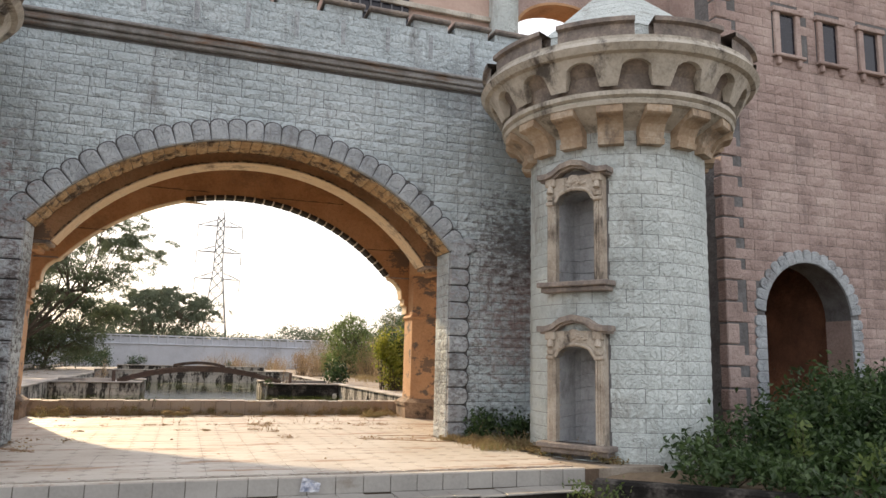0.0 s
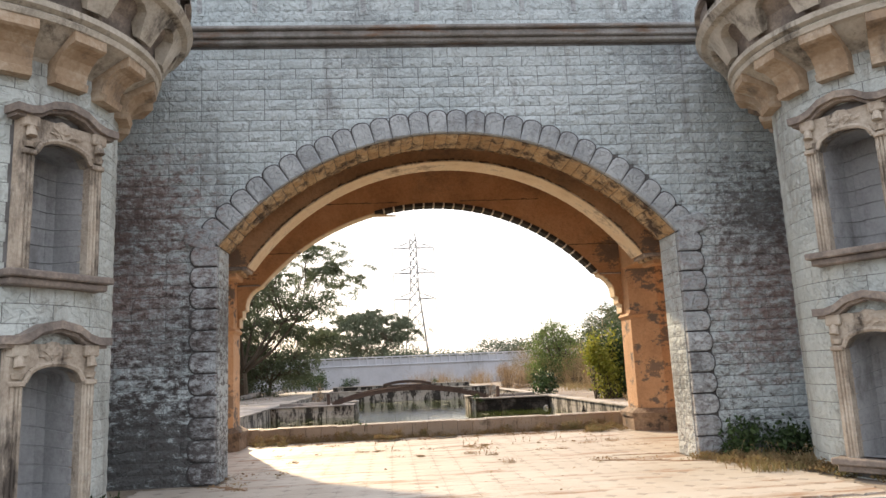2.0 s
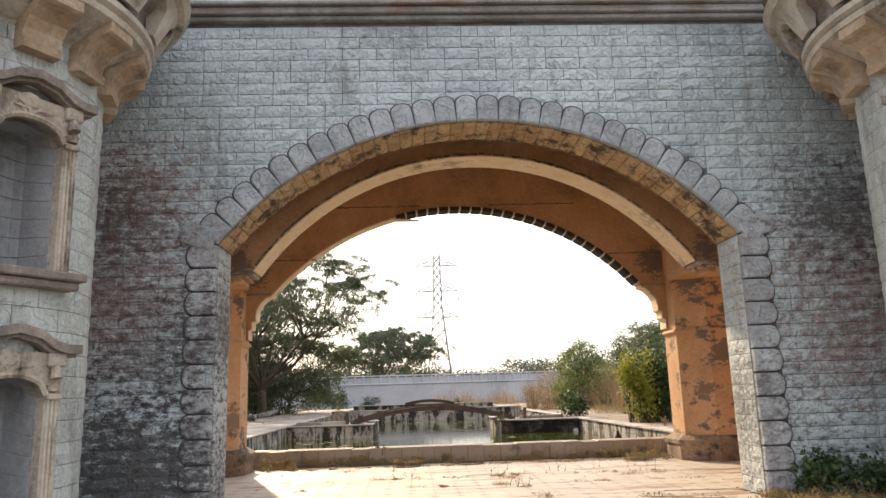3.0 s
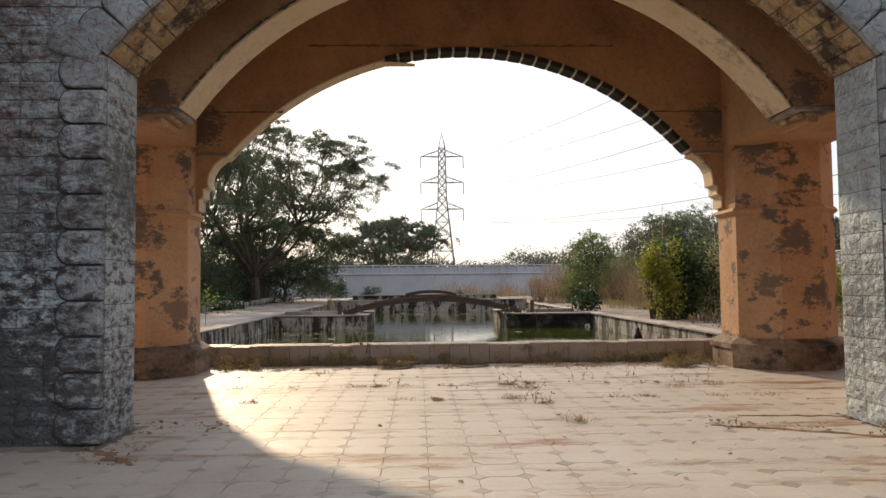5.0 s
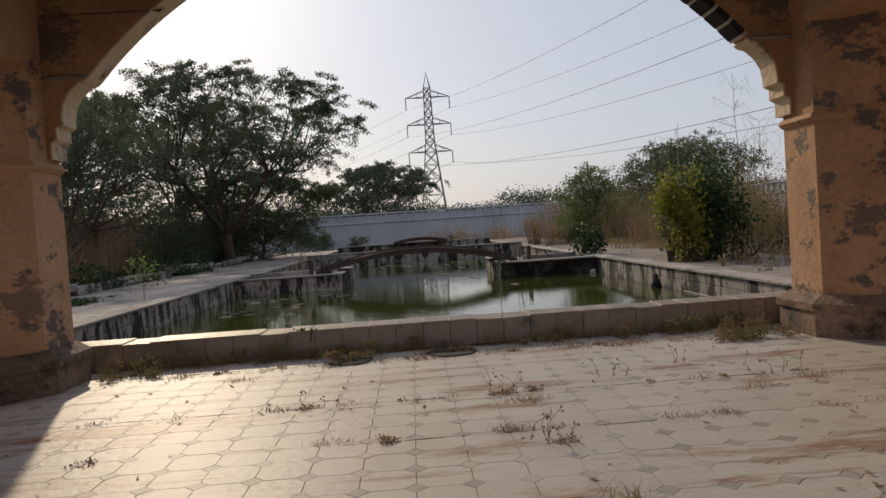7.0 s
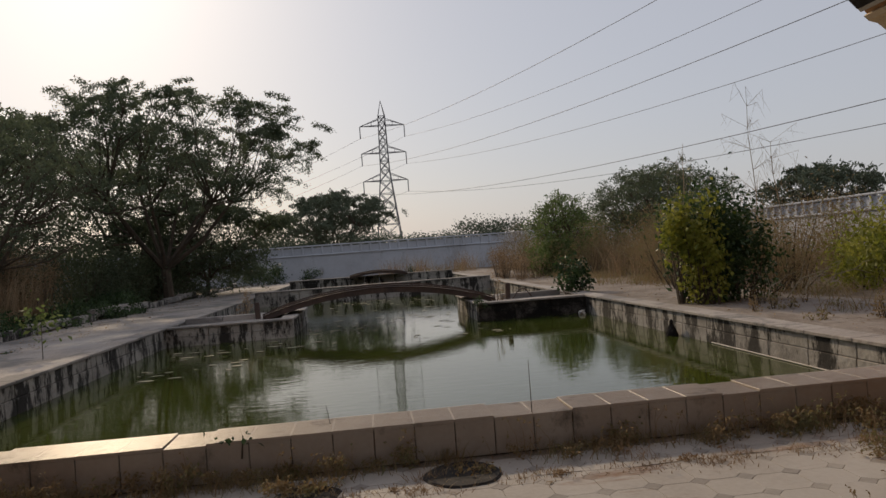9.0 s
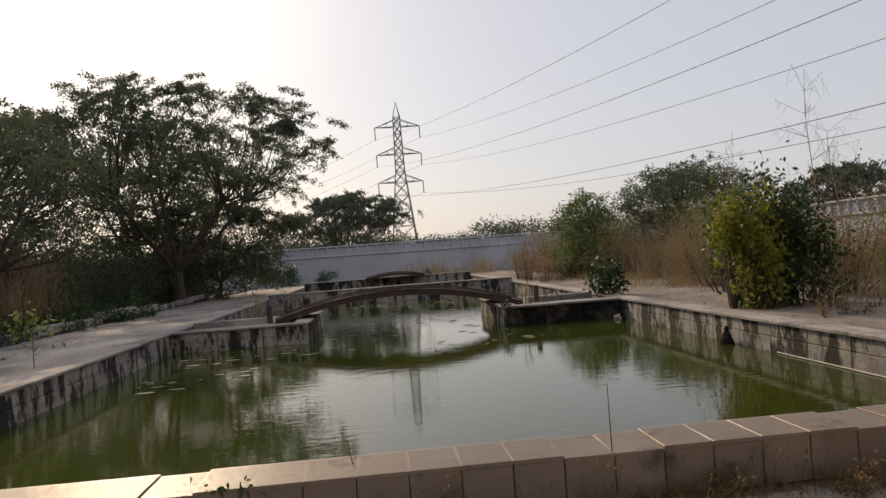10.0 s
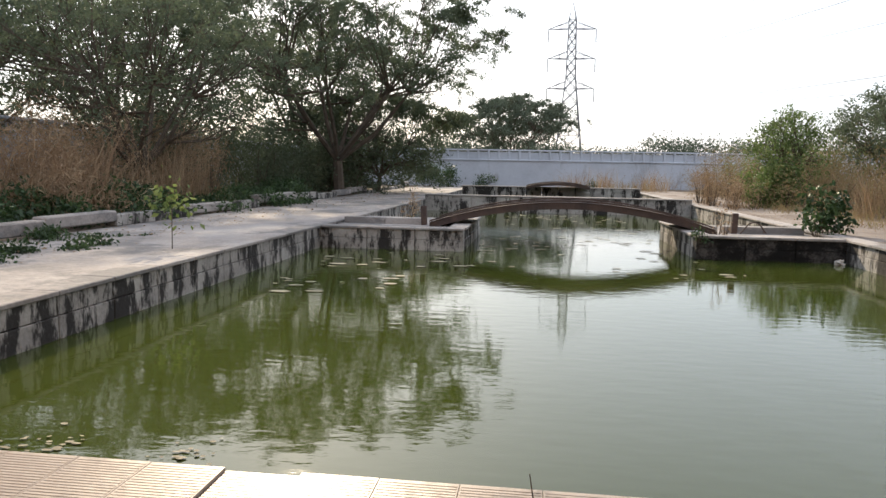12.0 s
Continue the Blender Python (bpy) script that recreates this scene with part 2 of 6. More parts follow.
M_FLAKE = material("dark_broken_plaster", [(0.06, 0.045, 0.035), (0.14, 0.095, 0.06), (0.30, 0.21, 0.13)], 0.95, 6, 40, 0.6)
M_PLASTER = material("orange_plaster", [(0.28, 0.15, 0.078), (0.44, 0.253, 0.131), (0.54, 0.338, 0.193)], 0.85, 0.9, 22, 0.25, stain=(0.22, 0.13, 0.075), stain_amount=0.40, stain_scale=(1.2, 1.2, 1.6), sharp=0.25, marks=(0.13, 0.085, 0.05), marks_scale=2.2, marks_amount=0.12, scribble=0.35, patches=((-2.3, 16.34, 3.45, 0.6, 0.06, 0.85, FLAKED), (5.0, 16.34, 3.5, 0.7, 0.06, 0.85, FLAKED), (4.6, 13.14, 3.1, 0.4, 0.06, 0.85, FLAKED), (-1.8, 13.14, 3.05, 0.4, 0.06, 0.8, FLAKED), (1.5, 13.14, 4.8, 1.2, 0.2, 0.5, FLAKED), (-0.4, 13.14, 4.6, 0.9, 0.2, 0.5, FLAKED), (3.4, 13.14, 4.4, 0.9, 0.2, 0.5, FLAKED), (1.5, 16.34, 5.4, 1.5, 0.2, 0.4, FLAKED)))
M_PIER = material("flaking_orange_plaster", [(0.34, 0.19, 0.102), (0.50, 0.295, 0.16), (0.59, 0.375, 0.225)], 0.85, 0.9, 22, 0.3, stain=(0.15, 0.12, 0.10), stain_amount=0.32, stain_scale=(1.9, 1.9, 2.9), sharp=0.04, marks=(0.12, 0.08, 0.055), marks_scale=3.0, marks_amount=0.4, scribble=0.3, patches=((-3.15, 15.6, 2.9, 0.75, 0.05, 0.9, FLAKED), (-3.0, 15.6, 2.0, 0.7, 0.05, 0.85, FLAKED), (-3.3, 15.6, 1.1, 0.7, 0.05, 0.85, FLAKED), (-2.5, 15.9, 0.9, 0.5, 0.05, 0.7, FLAKED), (5.3, 15.75, 3.1, 0.75, 0.05, 0.85, FLAKED), (5.75, 15.58, 1.75, 0.5, 0.04, 0.85, FLAKED), (6.1, 15.58, 1.05, 0.45, 0.04, 0.85, FLAKED), (5.4, 15.7, 1.15, 0.4, 0.04, 0.8, FLAKED)))
M_PLINTH = material("grimy_plinth_plaster", [(0.10, 0.075, 0.055), (0.22, 0.15, 0.10), (0.40, 0.29, 0.20)], 0.85, 2.0, 26, 0.4, stain=(0.03, 0.027, 0.024), stain_amount=0.72, stain_scale=(2.4, 2.4, 3.6), sharp=0.15)
M_TILE = material("glazed_floor_tile", [(0.37, 0.33, 0.285), (0.47, 0.435, 0.39), (0.53, 0.50, 0.46)], 0.52, 0.8, 30, 0.12, stain=(0.26, 0.15, 0.085), stain_amount=0.44, stain_scale=(0.5, 2.2, 1), per_piece=0.07, spec=0.20, sharp=0.10, marks=(0.16, 0.09, 0.05), marks_scale=6.0, marks_amount=0.55)
M_DOT = material("grey_dot_tile", [(0.24, 0.215, 0.185), (0.34, 0.31, 0.275), (0.44, 0.405, 0.36)], 0.55, 1.6, 30, 0.12, stain=(0.26, 0.15, 0.085), stain_amount=0.40, stain_scale=(0.5, 2.2, 1), per_piece=0.3, spec=0.20)
M_JOINTFILL = material("patchy_tile_joint", [(0.10, 0.075, 0.055), (0.25, 0.215, 0.175), (0.37, 0.335, 0.29)], 0.95, 1.6, 30, 0.2)
M_DIRT = material("reddish_dirt", [(0.15, 0.085, 0.05), (0.25, 0.155, 0.095), (0.33, 0.22, 0.14)], 0.95, 5, 40, 0.5)
M_GROUT = material("earth_grout", [(0.06, 0.042, 0.03), (0.14, 0.10, 0.07)], 0.95, 4, 40, 0.3)
M_WALLTILE = material("beige_wall_tile", [(0.29, 0.23, 0.178), (0.40, 0.335, 0.268)], 0.4, 1.5, 30, 0.08, stain=(0.10, 0.08, 0.06), stain_amount=0.3, per_piece=0.1, stain_scale=(2, 2, 1.5))
M_STEPTILE = material("pale_step_tile", [(0.22, 0.215, 0.20), (0.31, 0.30, 0.28), (0.37, 0.36, 0.335)], 0.45, 1.2, 30, 0.1, stain=(0.17, 0.13, 0.09), stain_amount=0.3, stain_scale=(1.5, 1.5, 2.5), per_piece=0.08, sharp=0.2)
M_CONCRETE = material("stained_concrete", [(0.21, 0.195, 0.175), (0.33, 0.31, 0.28), (0.47, 0.445, 0.40)], 0.9, 1.5, 25, 0.4, stain=(0.03, 0.027, 0.024), stain_amount=0.72, stain_scale=(2.6, 2.6, 0.9), sharp=0.06, marks=(0.05, 0.045, 0.04), marks_scale=5, marks_amount=0.6)
# Dull base and grey patches also paint the left walk's dappled tree shade.
M_PAVE = material("pale_pavement", [(0.22, 0.20, 0.18), (0.33, 0.30, 0.275), (0.43, 0.40, 0.365)], 0.9, 0.7, 18, 0.6, stain=(0.19, 0.18, 0.17), stain_amount=0.62, stain_scale=(0.45, 0.45, 1), sharp=0.07, marks=(0.12, 0.09, 0.065), marks_scale=5, marks_amount=0.75)
M_DUSTPAVE = material("dusty_pavement", [(0.145, 0.12, 0.10), (0.23, 0.195, 0.165), (0.31, 0.275, 0.24)], 0.9, 0.7, 18, 0.5, stain=(0.11, 0.08, 0.055), stain_amount=0.6, stain_scale=(0.8, 0.5, 1), sharp=0.15, marks=(0.07, 0.055, 0.04), marks_scale=4, marks_amount=0.7)
M_EARTH = material("dry_earth", [(0.07, 0.052, 0.036), (0.15, 0.112, 0.075), (0.24, 0.19, 0.13)], 0.95, 0.9, 14, 0.8, marks=(0.035, 0.028, 0.02), marks_scale=7, marks_amount=0.7)
M_FARWALL = material("whitewashed_wall", [(0.40, 0.42, 0.46), (0.52, 0.55, 0.60)], 0.9, 0.5, 6, 0.1, stain=(0.25, 0.25, 0.26), stain_amount=0.25, stain_scale=(0.4, 0.4, 0.15))
M_STEEL = material("galvanised_steel", [(0.10, 0.10, 0.11), (0.17, 0.17, 0.18)], 0.6, 2, 10, 0.0, metal=0.3)
M_RUST = material("rusty_brown_iron", [(0.045, 0.032, 0.028), (0.10, 0.065, 0.05)], 0.75, 3, 30, 0.3)
M_BARK = material("bark", [(0.05, 0.04, 0.03), (0.11, 0.085, 0.06)], 0.95, 3, 30, 0.6)
M_LEAF = material("tree_leaf", [(0.055, 0.076, 0.046), (0.09, 0.116, 0.068), (0.125, 0.15, 0.088)], 0.6, 0.5, 3, 0, per_piece=0.3, trans=0.5)
M_GREEN = material("sunlit_green_leaf", [(0.06, 0.10, 0.03), (0.105, 0.155, 0.045), (0.19, 0.24, 0.08)], 0.55, 1.2, 6, 0, per_piece=0.3, trans=0.45)
M_BUSH = material("bush_leaf", [(0.013, 0.029, 0.011), (0.028, 0.058, 0.018), (0.072, 0.12, 0.04)], 0.5, 1.5, 8, 0, per_piece=0.3, trans=0.3)
M_YELLOW = material("yellow_green_leaf", [(0.09, 0.12, 0.02), (0.20, 0.22, 0.03), (0.32, 0.32, 0.06)], 0.55, 1.2, 6, 0, per_piece=0.3, trans=0.5)
M_DRY = material("dry_grass", [(0.17, 0.11, 0.065), (0.29, 0.20, 0.12), (0.42, 0.32, 0.20)], 0.85, 0.6, 4, 0, per_piece=0.3, trans=0.25)
M_WEED = material("sunlit_weed", [(0.17, 0.118, 0.062), (0.28, 0.20, 0.105), (0.21, 0.195, 0.09)], 0.8, 2, 10, 0, per_piece=0.3, trans=0.3)
# Leaf colour paler and greyer, so that it carries the haze of distance.
M_FARLEAF = material("hazed_far_leaf", [(0.075, 0.10, 0.068), (0.115, 0.14, 0.092)], 0.8, 0.3, 2, 0, per_piece=0.3, trans=0.12)
# Black of bare masonry, also used for the shadow below the treads.
M_DARK = material("black_masonry_and_shade", [(0.02, 0.018, 0.016), (0.05, 0.045, 0.04)], 0.9, 4, 30, 0.4)
M_MORTAR = material("white_mortar", [(0.5, 0.47, 0.42), (0.62, 0.58, 0.52)], 0.9, 4, 30, 0.2)
M_GLASSDARK = material("dark_window", [(0.01, 0.01, 0.015), (0.02, 0.02, 0.03)], 0.15, 4, 30, 0.0)


def water_material():
    m = bpy.data.materials.new("green_pond_water")
    m.use_nodes = True
    n, l = m.node_tree.nodes, m.node_tree.links
    b = n["Principled BSDF"]
    b.inputs["Base Color"].default_value = (0.045, 0.058, 0.010, 1)
    b.inputs["Roughness"].default_value = 0.03
    b.inputs["IOR"].default_value = 1.33
    b.inputs["Specular IOR Level"].default_value = 0.75
    g = n.new("ShaderNodeNewGeometry")
    mp = n.new("ShaderNodeMapping")
    mp.inputs["Scale"].default_value = (1.0, 2.2, 1)
    l.new(g.outputs["Position"], mp.inputs[0])
    t1 = n.new("ShaderNodeTexNoise")
    t1.inputs["Scale"].default_value, t1.inputs["Detail"].default_value = 3.6, 3
    l.new(mp.outputs[0], t1.inputs["Vector"])
    bp = n.new("ShaderNodeBump")
    bp.inputs["Strength"].default_value, bp.inputs["Distance"].default_value = 0.065, 0.03
    l.new(t1.outputs[0], bp.inputs["Height"])
    l.new(bp.outputs[0], b.inputs["Normal"])
    return m


M_WATER = water_material()


# ---------- builders ----------
def link_mesh(name, bm, mat, parent=None, label=""):
    me = bpy.data.meshes.new(name)
    bmesh.ops.recalc_face_normals(bm, faces=bm.faces)
    bm.to_mesh(me)
    bm.free()
    me.materials.append(mat)
    ob = new(name, me)
    if parent:
        ob.parent = parent
    if label:
        ob["label"] = label
    return ob


part = link_mesh


def thing(name, label, category, group="", kind="", at=(0, 0, 0), turn=0.0):
    ob = new(name)
    ob.matrix_world = pose(*at, 0, 0, turn)
    return tagged(ob, label, category, group, kind)


def box(bm, x0, x1, y0, y1, z0, z1, bevel=0.0, m=None):
    vs = bmesh.ops.create_cube(bm, size=1)["verts"]
    bmesh.ops.transform(bm, matrix=Matrix.LocRotScale(((x0 + x1) / 2, (y0 + y1) / 2, (z0 + z1) / 2), None, (x1 - x0, y1 - y0, z1 - z0)), verts=vs)
    if bevel:
        es = list({e for v in vs for e in v.link_edges})
        r = bmesh.ops.bevel(bm, geom=es, offset=bevel, segments=1, affect="EDGES")
        vs = list({v for f in r["faces"] for v in f.verts})
    if m:
        bmesh.ops.transform(bm, matrix=m, verts=vs)
    return bm


def boxed(*a, **k):
    return box(bmesh.new(), *a, **k)


def prism(points, y0, y1, bm=None):
    """A polygon in x and z, drawn out from y0 to y1."""
    bm = bm or bmesh.new()
    vs = [bm.verts.new((x, y0, z)) for x, z in points]
    f = bm.faces.new(vs)
    r = bmesh.ops.extrude_face_region(bm, geom=[f])
    bmesh.ops.translate(bm, vec=(0, y1 - y0, 0), verts=[v for v in r["geom"] if isinstance(v, bmesh.types.BMVert)])
    bmesh.ops.triangulate(bm, faces=[g for g in bm.faces if len(g.verts) > 4])
    return bm


def lathe(profile, segments=48, a0=0.0, a1=360.0, bm=None):
    """Rows of radius and z, turned round the z axis."""
    bm = bm or bmesh.new()
    full = abs(a1 - a0) >= 360
    n = segments if full else segments + 1
    rings = [[bm.verts.new((r * math.cos(radians(a0 + (a1 - a0) * i / segments)), r * math.sin(radians(a0 + (a1 - a0) * i / segments)), z)) for i in range(n)] for r, z in profile]
    for p, q in zip(rings, rings[1:]):
        for i in range(segments):
            j = (i + 1) % n
            bm.faces.new((p[i], p[j], q[j], q[i]))
    return bm


def rod(bm, a, b, r0, r1=None, sides=6):
    a, b = Vector(a), Vector(b)
    r1 = r0 if r1 is None else r1
    q = (b - a).to_track_quat("Z", "Y")
    ring = lambda c, r: [bm.verts.new(c + q @ Vector((r * math.cos(2 * math.pi * i / sides), r * math.sin(2 * math.pi * i / sides), 0))) for i in range(sides)]
    p, s = ring(a, r0), ring(b, r1)
    for i in range(sides):
        j = (i + 1) % sides
        bm.faces.new((p[i], p[j], s[j], s[i]))
    bm.faces.new(p[::-1])
    bm.faces.new(s)
    return bm


def tube(bm, points, radii, sides=5):
    """One bent tube through the points."""
    rings = []
    for i, p in enumerate(points):
        d = Vector(points[min(i + 1, len(points) - 1)]) - Vector(points[max(i - 1, 0)])
        q = d.to_track_quat("Z", "Y")
        rings.append([bm.verts.new(Vector(p) + q @ Vector((radii[i] * math.cos(2 * math.pi * k / sides), radii[i] * math.sin(2 * math.pi * k / sides), 0))) for k in range(sides)])
    for a, b in zip(rings, rings[1:]):
        for k in range(sides):
            j = (k + 1) % sides
            bm.faces.new((a[k], a[j], b[j], b[k]))
    bm.faces.new(rings[0][::-1])
    bm.faces.new(rings[-1])
    return bm


def arc(half, spring, crown, n=40, cx=CX):
    """Points of a segmental arch from its left spring to its right one."""
    rise = crown - spring
    rad = (half * half + rise * rise) / (2 * rise)
    a = math.asin(min(1, half / rad))
    if rise > half:
        a = math.pi - a
    return [(cx + rad * math.sin(-a + 2 * a * i / n), crown - rad + rad * math.cos(-a + 2 * a * i / n)) for i in range(n + 1)]


def mesh_from(name, verts, faces, mat, parent=None):
    me = bpy.data.meshes.new(name)
    me.from_pydata([tuple(v) for v in verts], [], [tuple(f) for f in faces])
    me.materials.append(mat)
    ob = new(name, me)
    if parent:
        ob.parent = parent
    return ob


def leaf_cloud(name, centres, size, mat, rng, parent=None, droop=0.3, narrow=0.5, flat=1.0):
    """A folded leaf at every centre, turned at random."""
    c = np.asarray(centres)
    n = len(c)
    d = rng.normal(size=(n, 3))
    d[:, 2] = d[:, 2] * flat - droop
    d /= np.linalg.norm(d, axis=1)[:, None]
    s = np.cross(d, rng.normal(size=(n, 3)) * np.array([flat, flat, 1]))
    s /= np.linalg.norm(s, axis=1)[:, None]
    up = np.cross(d, s)
    k = size * rng.uniform(0.6, 1.35, n)[:, None]
    v = np.stack([c, c + d * k * 0.5 + s * k * narrow * 0.5 + up * k * 0.08, c + d * k, c + d * k * 0.5 - s * k * narrow * 0.5 + up * k * 0.08], 1).reshape(-1, 3)
    i = np.arange(n)[:, None] * 4
    f = np.concatenate([i + np.array([0, 1, 2]), i + np.array([0, 2, 3])], 1).reshape(-1, 3)
    return mesh_from(name, v.tolist(), f.tolist(), mat, parent)


def blades(name, roots, height, mat, rng, width=0.012, lean=0.35, parent=None):
    """A bent, tapered blade at every root."""
    r = np.asarray(roots)
    n = len(r)
    h = height * rng.uniform(0.45, 1.15, n)[:, None]
    a = rng.uniform(0, 2 * np.pi, n)
    side = np.stack([np.cos(a), np.sin(a), np.zeros(n)], 1) * width
    b = rng.uniform(0, 2 * np.pi, n)
    le = np.stack([np.cos(b), np.sin(b), np.zeros(n)], 1) * rng.uniform(0, lean, n)[:, None]
    up = np.array([[0, 0, 1.0]])
    v = np.stack([r - side, r + side, r + up * h * 0.55 + le * h * 0.35 + side * 0.8, r + up * h * 0.55 + le * h * 0.35 - side * 0.8, r + up * h + le * h], 1).reshape(-1, 3)
    i = np.arange(n)[:, None] * 5
    faces = [t for q in (np.arange(n) * 5).tolist() for t in ((q, q + 1, q + 2, q + 3), (q + 3, q + 2, q + 4))]
    return mesh_from(name, v.tolist(), faces, mat, parent)


# ---------- ground, terrace, pond ----------
WATER_Z, RIM_Z = -0.22, 0.24
PX0, PX1 = -3.9, 6.3            # pond sides


def ground_sheet():
    """One sheet with the basin of the two ponds cut out of it."""
    bm = bmesh.new()
    xs = [-2500, -60, PX0 - 0.3, PX1 + 0.3, 60, 2500]
    ys = [-2500, -20, 17.26, 17.32, 61.5, 120, 2500]
    g = [[bm.verts.new((x, y, -0.34 if y < 17.3 else 0.17)) for x in xs] for y in ys]
    for j in range(6):
        for i in range(5):
            if not (i == 2 and j == 3):
                bm.faces.new((g[j][i], g[j][i + 1], g[j + 1][i + 1], g[j + 1][i]))
    return tagged(link_mesh("ground", bm, M_EARTH), "dry brown earth with scattered litter", "ground", kind="structure")


ground_sheet()
bm = bmesh.new()
box(bm, -12, 15, 12.6, 17.42, -0.5, -0.012)
box(bm, -3.4, 6.2, 8.60, 12.6, -0.5, -0.012)
floor_ob = tagged(link_mesh("floor", bm, M_JOINTFILL), "tiled terrace floor with earth-filled joints", "floor", kind="structure")

bm = boxed(PX0 - 0.2, PX1 + 0.2, 17.3, 61.6, -1.2, -1.0)
tagged(link_mesh("pond_bed", bm, M_EARTH), "muddy pond bed under green water", "pond bed", kind="structure")
bm = bmesh.new()
bmesh.ops.create_grid(bm, x_segments=2, y_segments=2, size=0.5)
bmesh.ops.transform(bm, matrix=Matrix.LocRotScale(((PX0 + PX1) / 2, 39.5, WATER_Z), None, (PX1 - PX0 + 0.1, 44.2, 1)), verts=bm.verts)
tagged(link_mesh("water", bm, M_WATER), "still green pond water with faint ripples", "water", kind="structure")


def rim_wall(name, x0, x1, y0, y1, z1, label, along="y", slab=0.9, cap=True, mat=None):
    """A basin wall in cast lengths with a cap of slabs."""
    w = thing(name, label, "basin wall", kind="structure")
    length = (y1 - y0) if along == "y" else (x1 - x0)
    n = max(1, round(length / slab))
    for i in range(n):
        a, b = i / n, (i + 1) / n
        if along == "y":
            part("panel", boxed(x0, x1, y0 + length * a + 0.008, y0 + length * b - 0.008, z1 - 0.235, z1 - 0.05, 0.006), mat or M_CONCRETE, w)
            part("panel", boxed(x0 - 0.012, x1 + 0.012, y0 + length * a + 0.008, y0 + length * b - 0.008, -1.1, z1 - 0.243, 0.006), mat or M_CONCRETE, w)
            if cap:
                part("cap_slab", boxed(x0 - 0.05, x1 + 0.03, y0 + length * a + 0.004, y0 + length * b - 0.004, z1 - 0.048, z1, 0.008), M_PAVE, w)
        else:
            part("panel", boxed(x0 + length * a + 0.008, x0 + length * b - 0.008, y0, y1, z1 - 0.235, z1 - 0.05, 0.006), mat or M_CONCRETE, w)
            part("panel", boxed(x0 + length * a + 0.008, x0 + length * b - 0.008, y0 - 0.012, y1 + 0.012, -1.1, z1 - 0.243, 0.006), mat or M_CONCRETE, w)
            if cap:
                part("cap_slab", boxed(x0 + length * a + 0.004, x0 + length * b - 0.004, y0 - 0.04, y1 + 0.04, z1 - 0.048, z1, 0.008), M_PAVE, w)
    return w


rim_wall("wall_pond_left", PX0 - 0.32, PX0, 17.5, 61.5, RIM_Z, "black-streaked concrete pond wall with a pale cap")
rim_wall("wall_pond_right", PX1, PX1 + 0.32, 17.5, 61.5, RIM_Z, "mould-streaked concrete pond wall with a pale cap")
rim_wall("wall_abutment_left", PX0, -0.93, 29.3, 29.6, RIM_Z, "low concrete bridge abutment in the pond", "x")
rim_wall("wall_abutment_right", 3.56, PX1, 29.3, 29.6, RIM_Z, "blackened concrete bridge abutment in the pond", "x", mat=M_MOULD)
for sx0, sx1 in ((-0.93 - 0.3, -0.93), (3.56, 3.86)):
    rim_wall("wall_abutment_side", sx0, sx1, 29.6, 33.4, RIM_Z, "side wall of the bridge abutment", "y")
for sx0, sx1, kx0, kx1 in ((PX0, -1.23, PX0 + 0.06, -1.95), (3.86, PX1, 4.45, 6.1)):
    bm = boxed(sx0, sx1, 29.6, 33.4, -1.1, 0.17)
    tagged(link_mesh("pavement_abutment", bm, M_PAVE), "cracked paving on the abutment", "pavement", kind="structure")
    rim_wall("wall_abutment_kerb", kx0, kx1, 30.95, 31.2, RIM_Z + 0.12, "low brown concrete kerb on the abutment", "x", cap=False, mat=M_PAVE)
rim_wall("wall_cross", PX0, PX1, 43.2, 43.6, 0.42, "low cross wall that parts the ponds", "x")
rim_wall("wall_pond_end", PX0, PX1, 57.2, 57.6, 0.48, "far end wall of the basin", "x")

# pavements beside the pond
for nm, x0, x1, mt in (("pavement_left", -7.6, PX0 - 0.36, M_PAVE), ("pavement_right", PX1 + 0.36, 9.4, M_DUSTPAVE)):
    p = tagged(link_mesh(nm, boxed(x0, x1, 17.3, 66, 0.0, 0.205), mt), "sun-bleached concrete walk with dust and leaf litter", "pavement", kind="structure")

# rubble kerb along the walk on the tree side
rng = np.random.default_rng(5)
kerb = thing("rubble_kerb", "broken whitewashed kerb stones beside the walk", "kerb", kind="structure")
y = 18.0
while y < 60:
    ln = rng.uniform(1.6, 3.4)
    if rng.random() < 0.96:
        h = rng.uniform(0.21, 0.25)
        x = -7.66 - 0.006 * (y - 18)
        part("kerb_stone", boxed(x - 0.13, x + 0.13, 0, ln - 0.02, 0, h, 0.025, pose(0, y, 0.2, rng.uniform(-0.4, 0.4), rng.uniform(-1, 1), rng.uniform(-0.3, 0.3))), M_CONCRETE if rng.random() < 0.4 else M_PAVE, kerb)
    y += ln

# ---------- parapet between terrace and pond ----------
parapet = thing("parapet", "low parapet faced with beige tiles and ribbed cap tiles", "parapet", kind="structure")
part("core", boxed(-6.5, 9.3, 17.075, 17.47, -0.3, 0.262), M_GROUT, parapet)
part("joint_bed", boxed(-6.5, 9.3, 17.05, 17.49, 0.2615, 0.2725), M_GROUT, parapet)
tile_me = boxed(-0.147, 0.147, -0.012, 0.012, 0.0, 0.262, 0.004)
face0 = part("face_tile", tile_me, M_WALLTILE, parapet)
cap_me = boxed(-0.1492, 0.1492, -0.225, 0.225, 0.0, 0.026, 0.0015)
for i in range(20):
    box(cap_me, -0.142, 0.142, -0.215 + i * 0.0216, -0.202 + i * 0.0216, 0.026, 0.0275)
cap0 = part("cap_tile", cap_me, M_WALLTILE, parapet)
n_t = 52
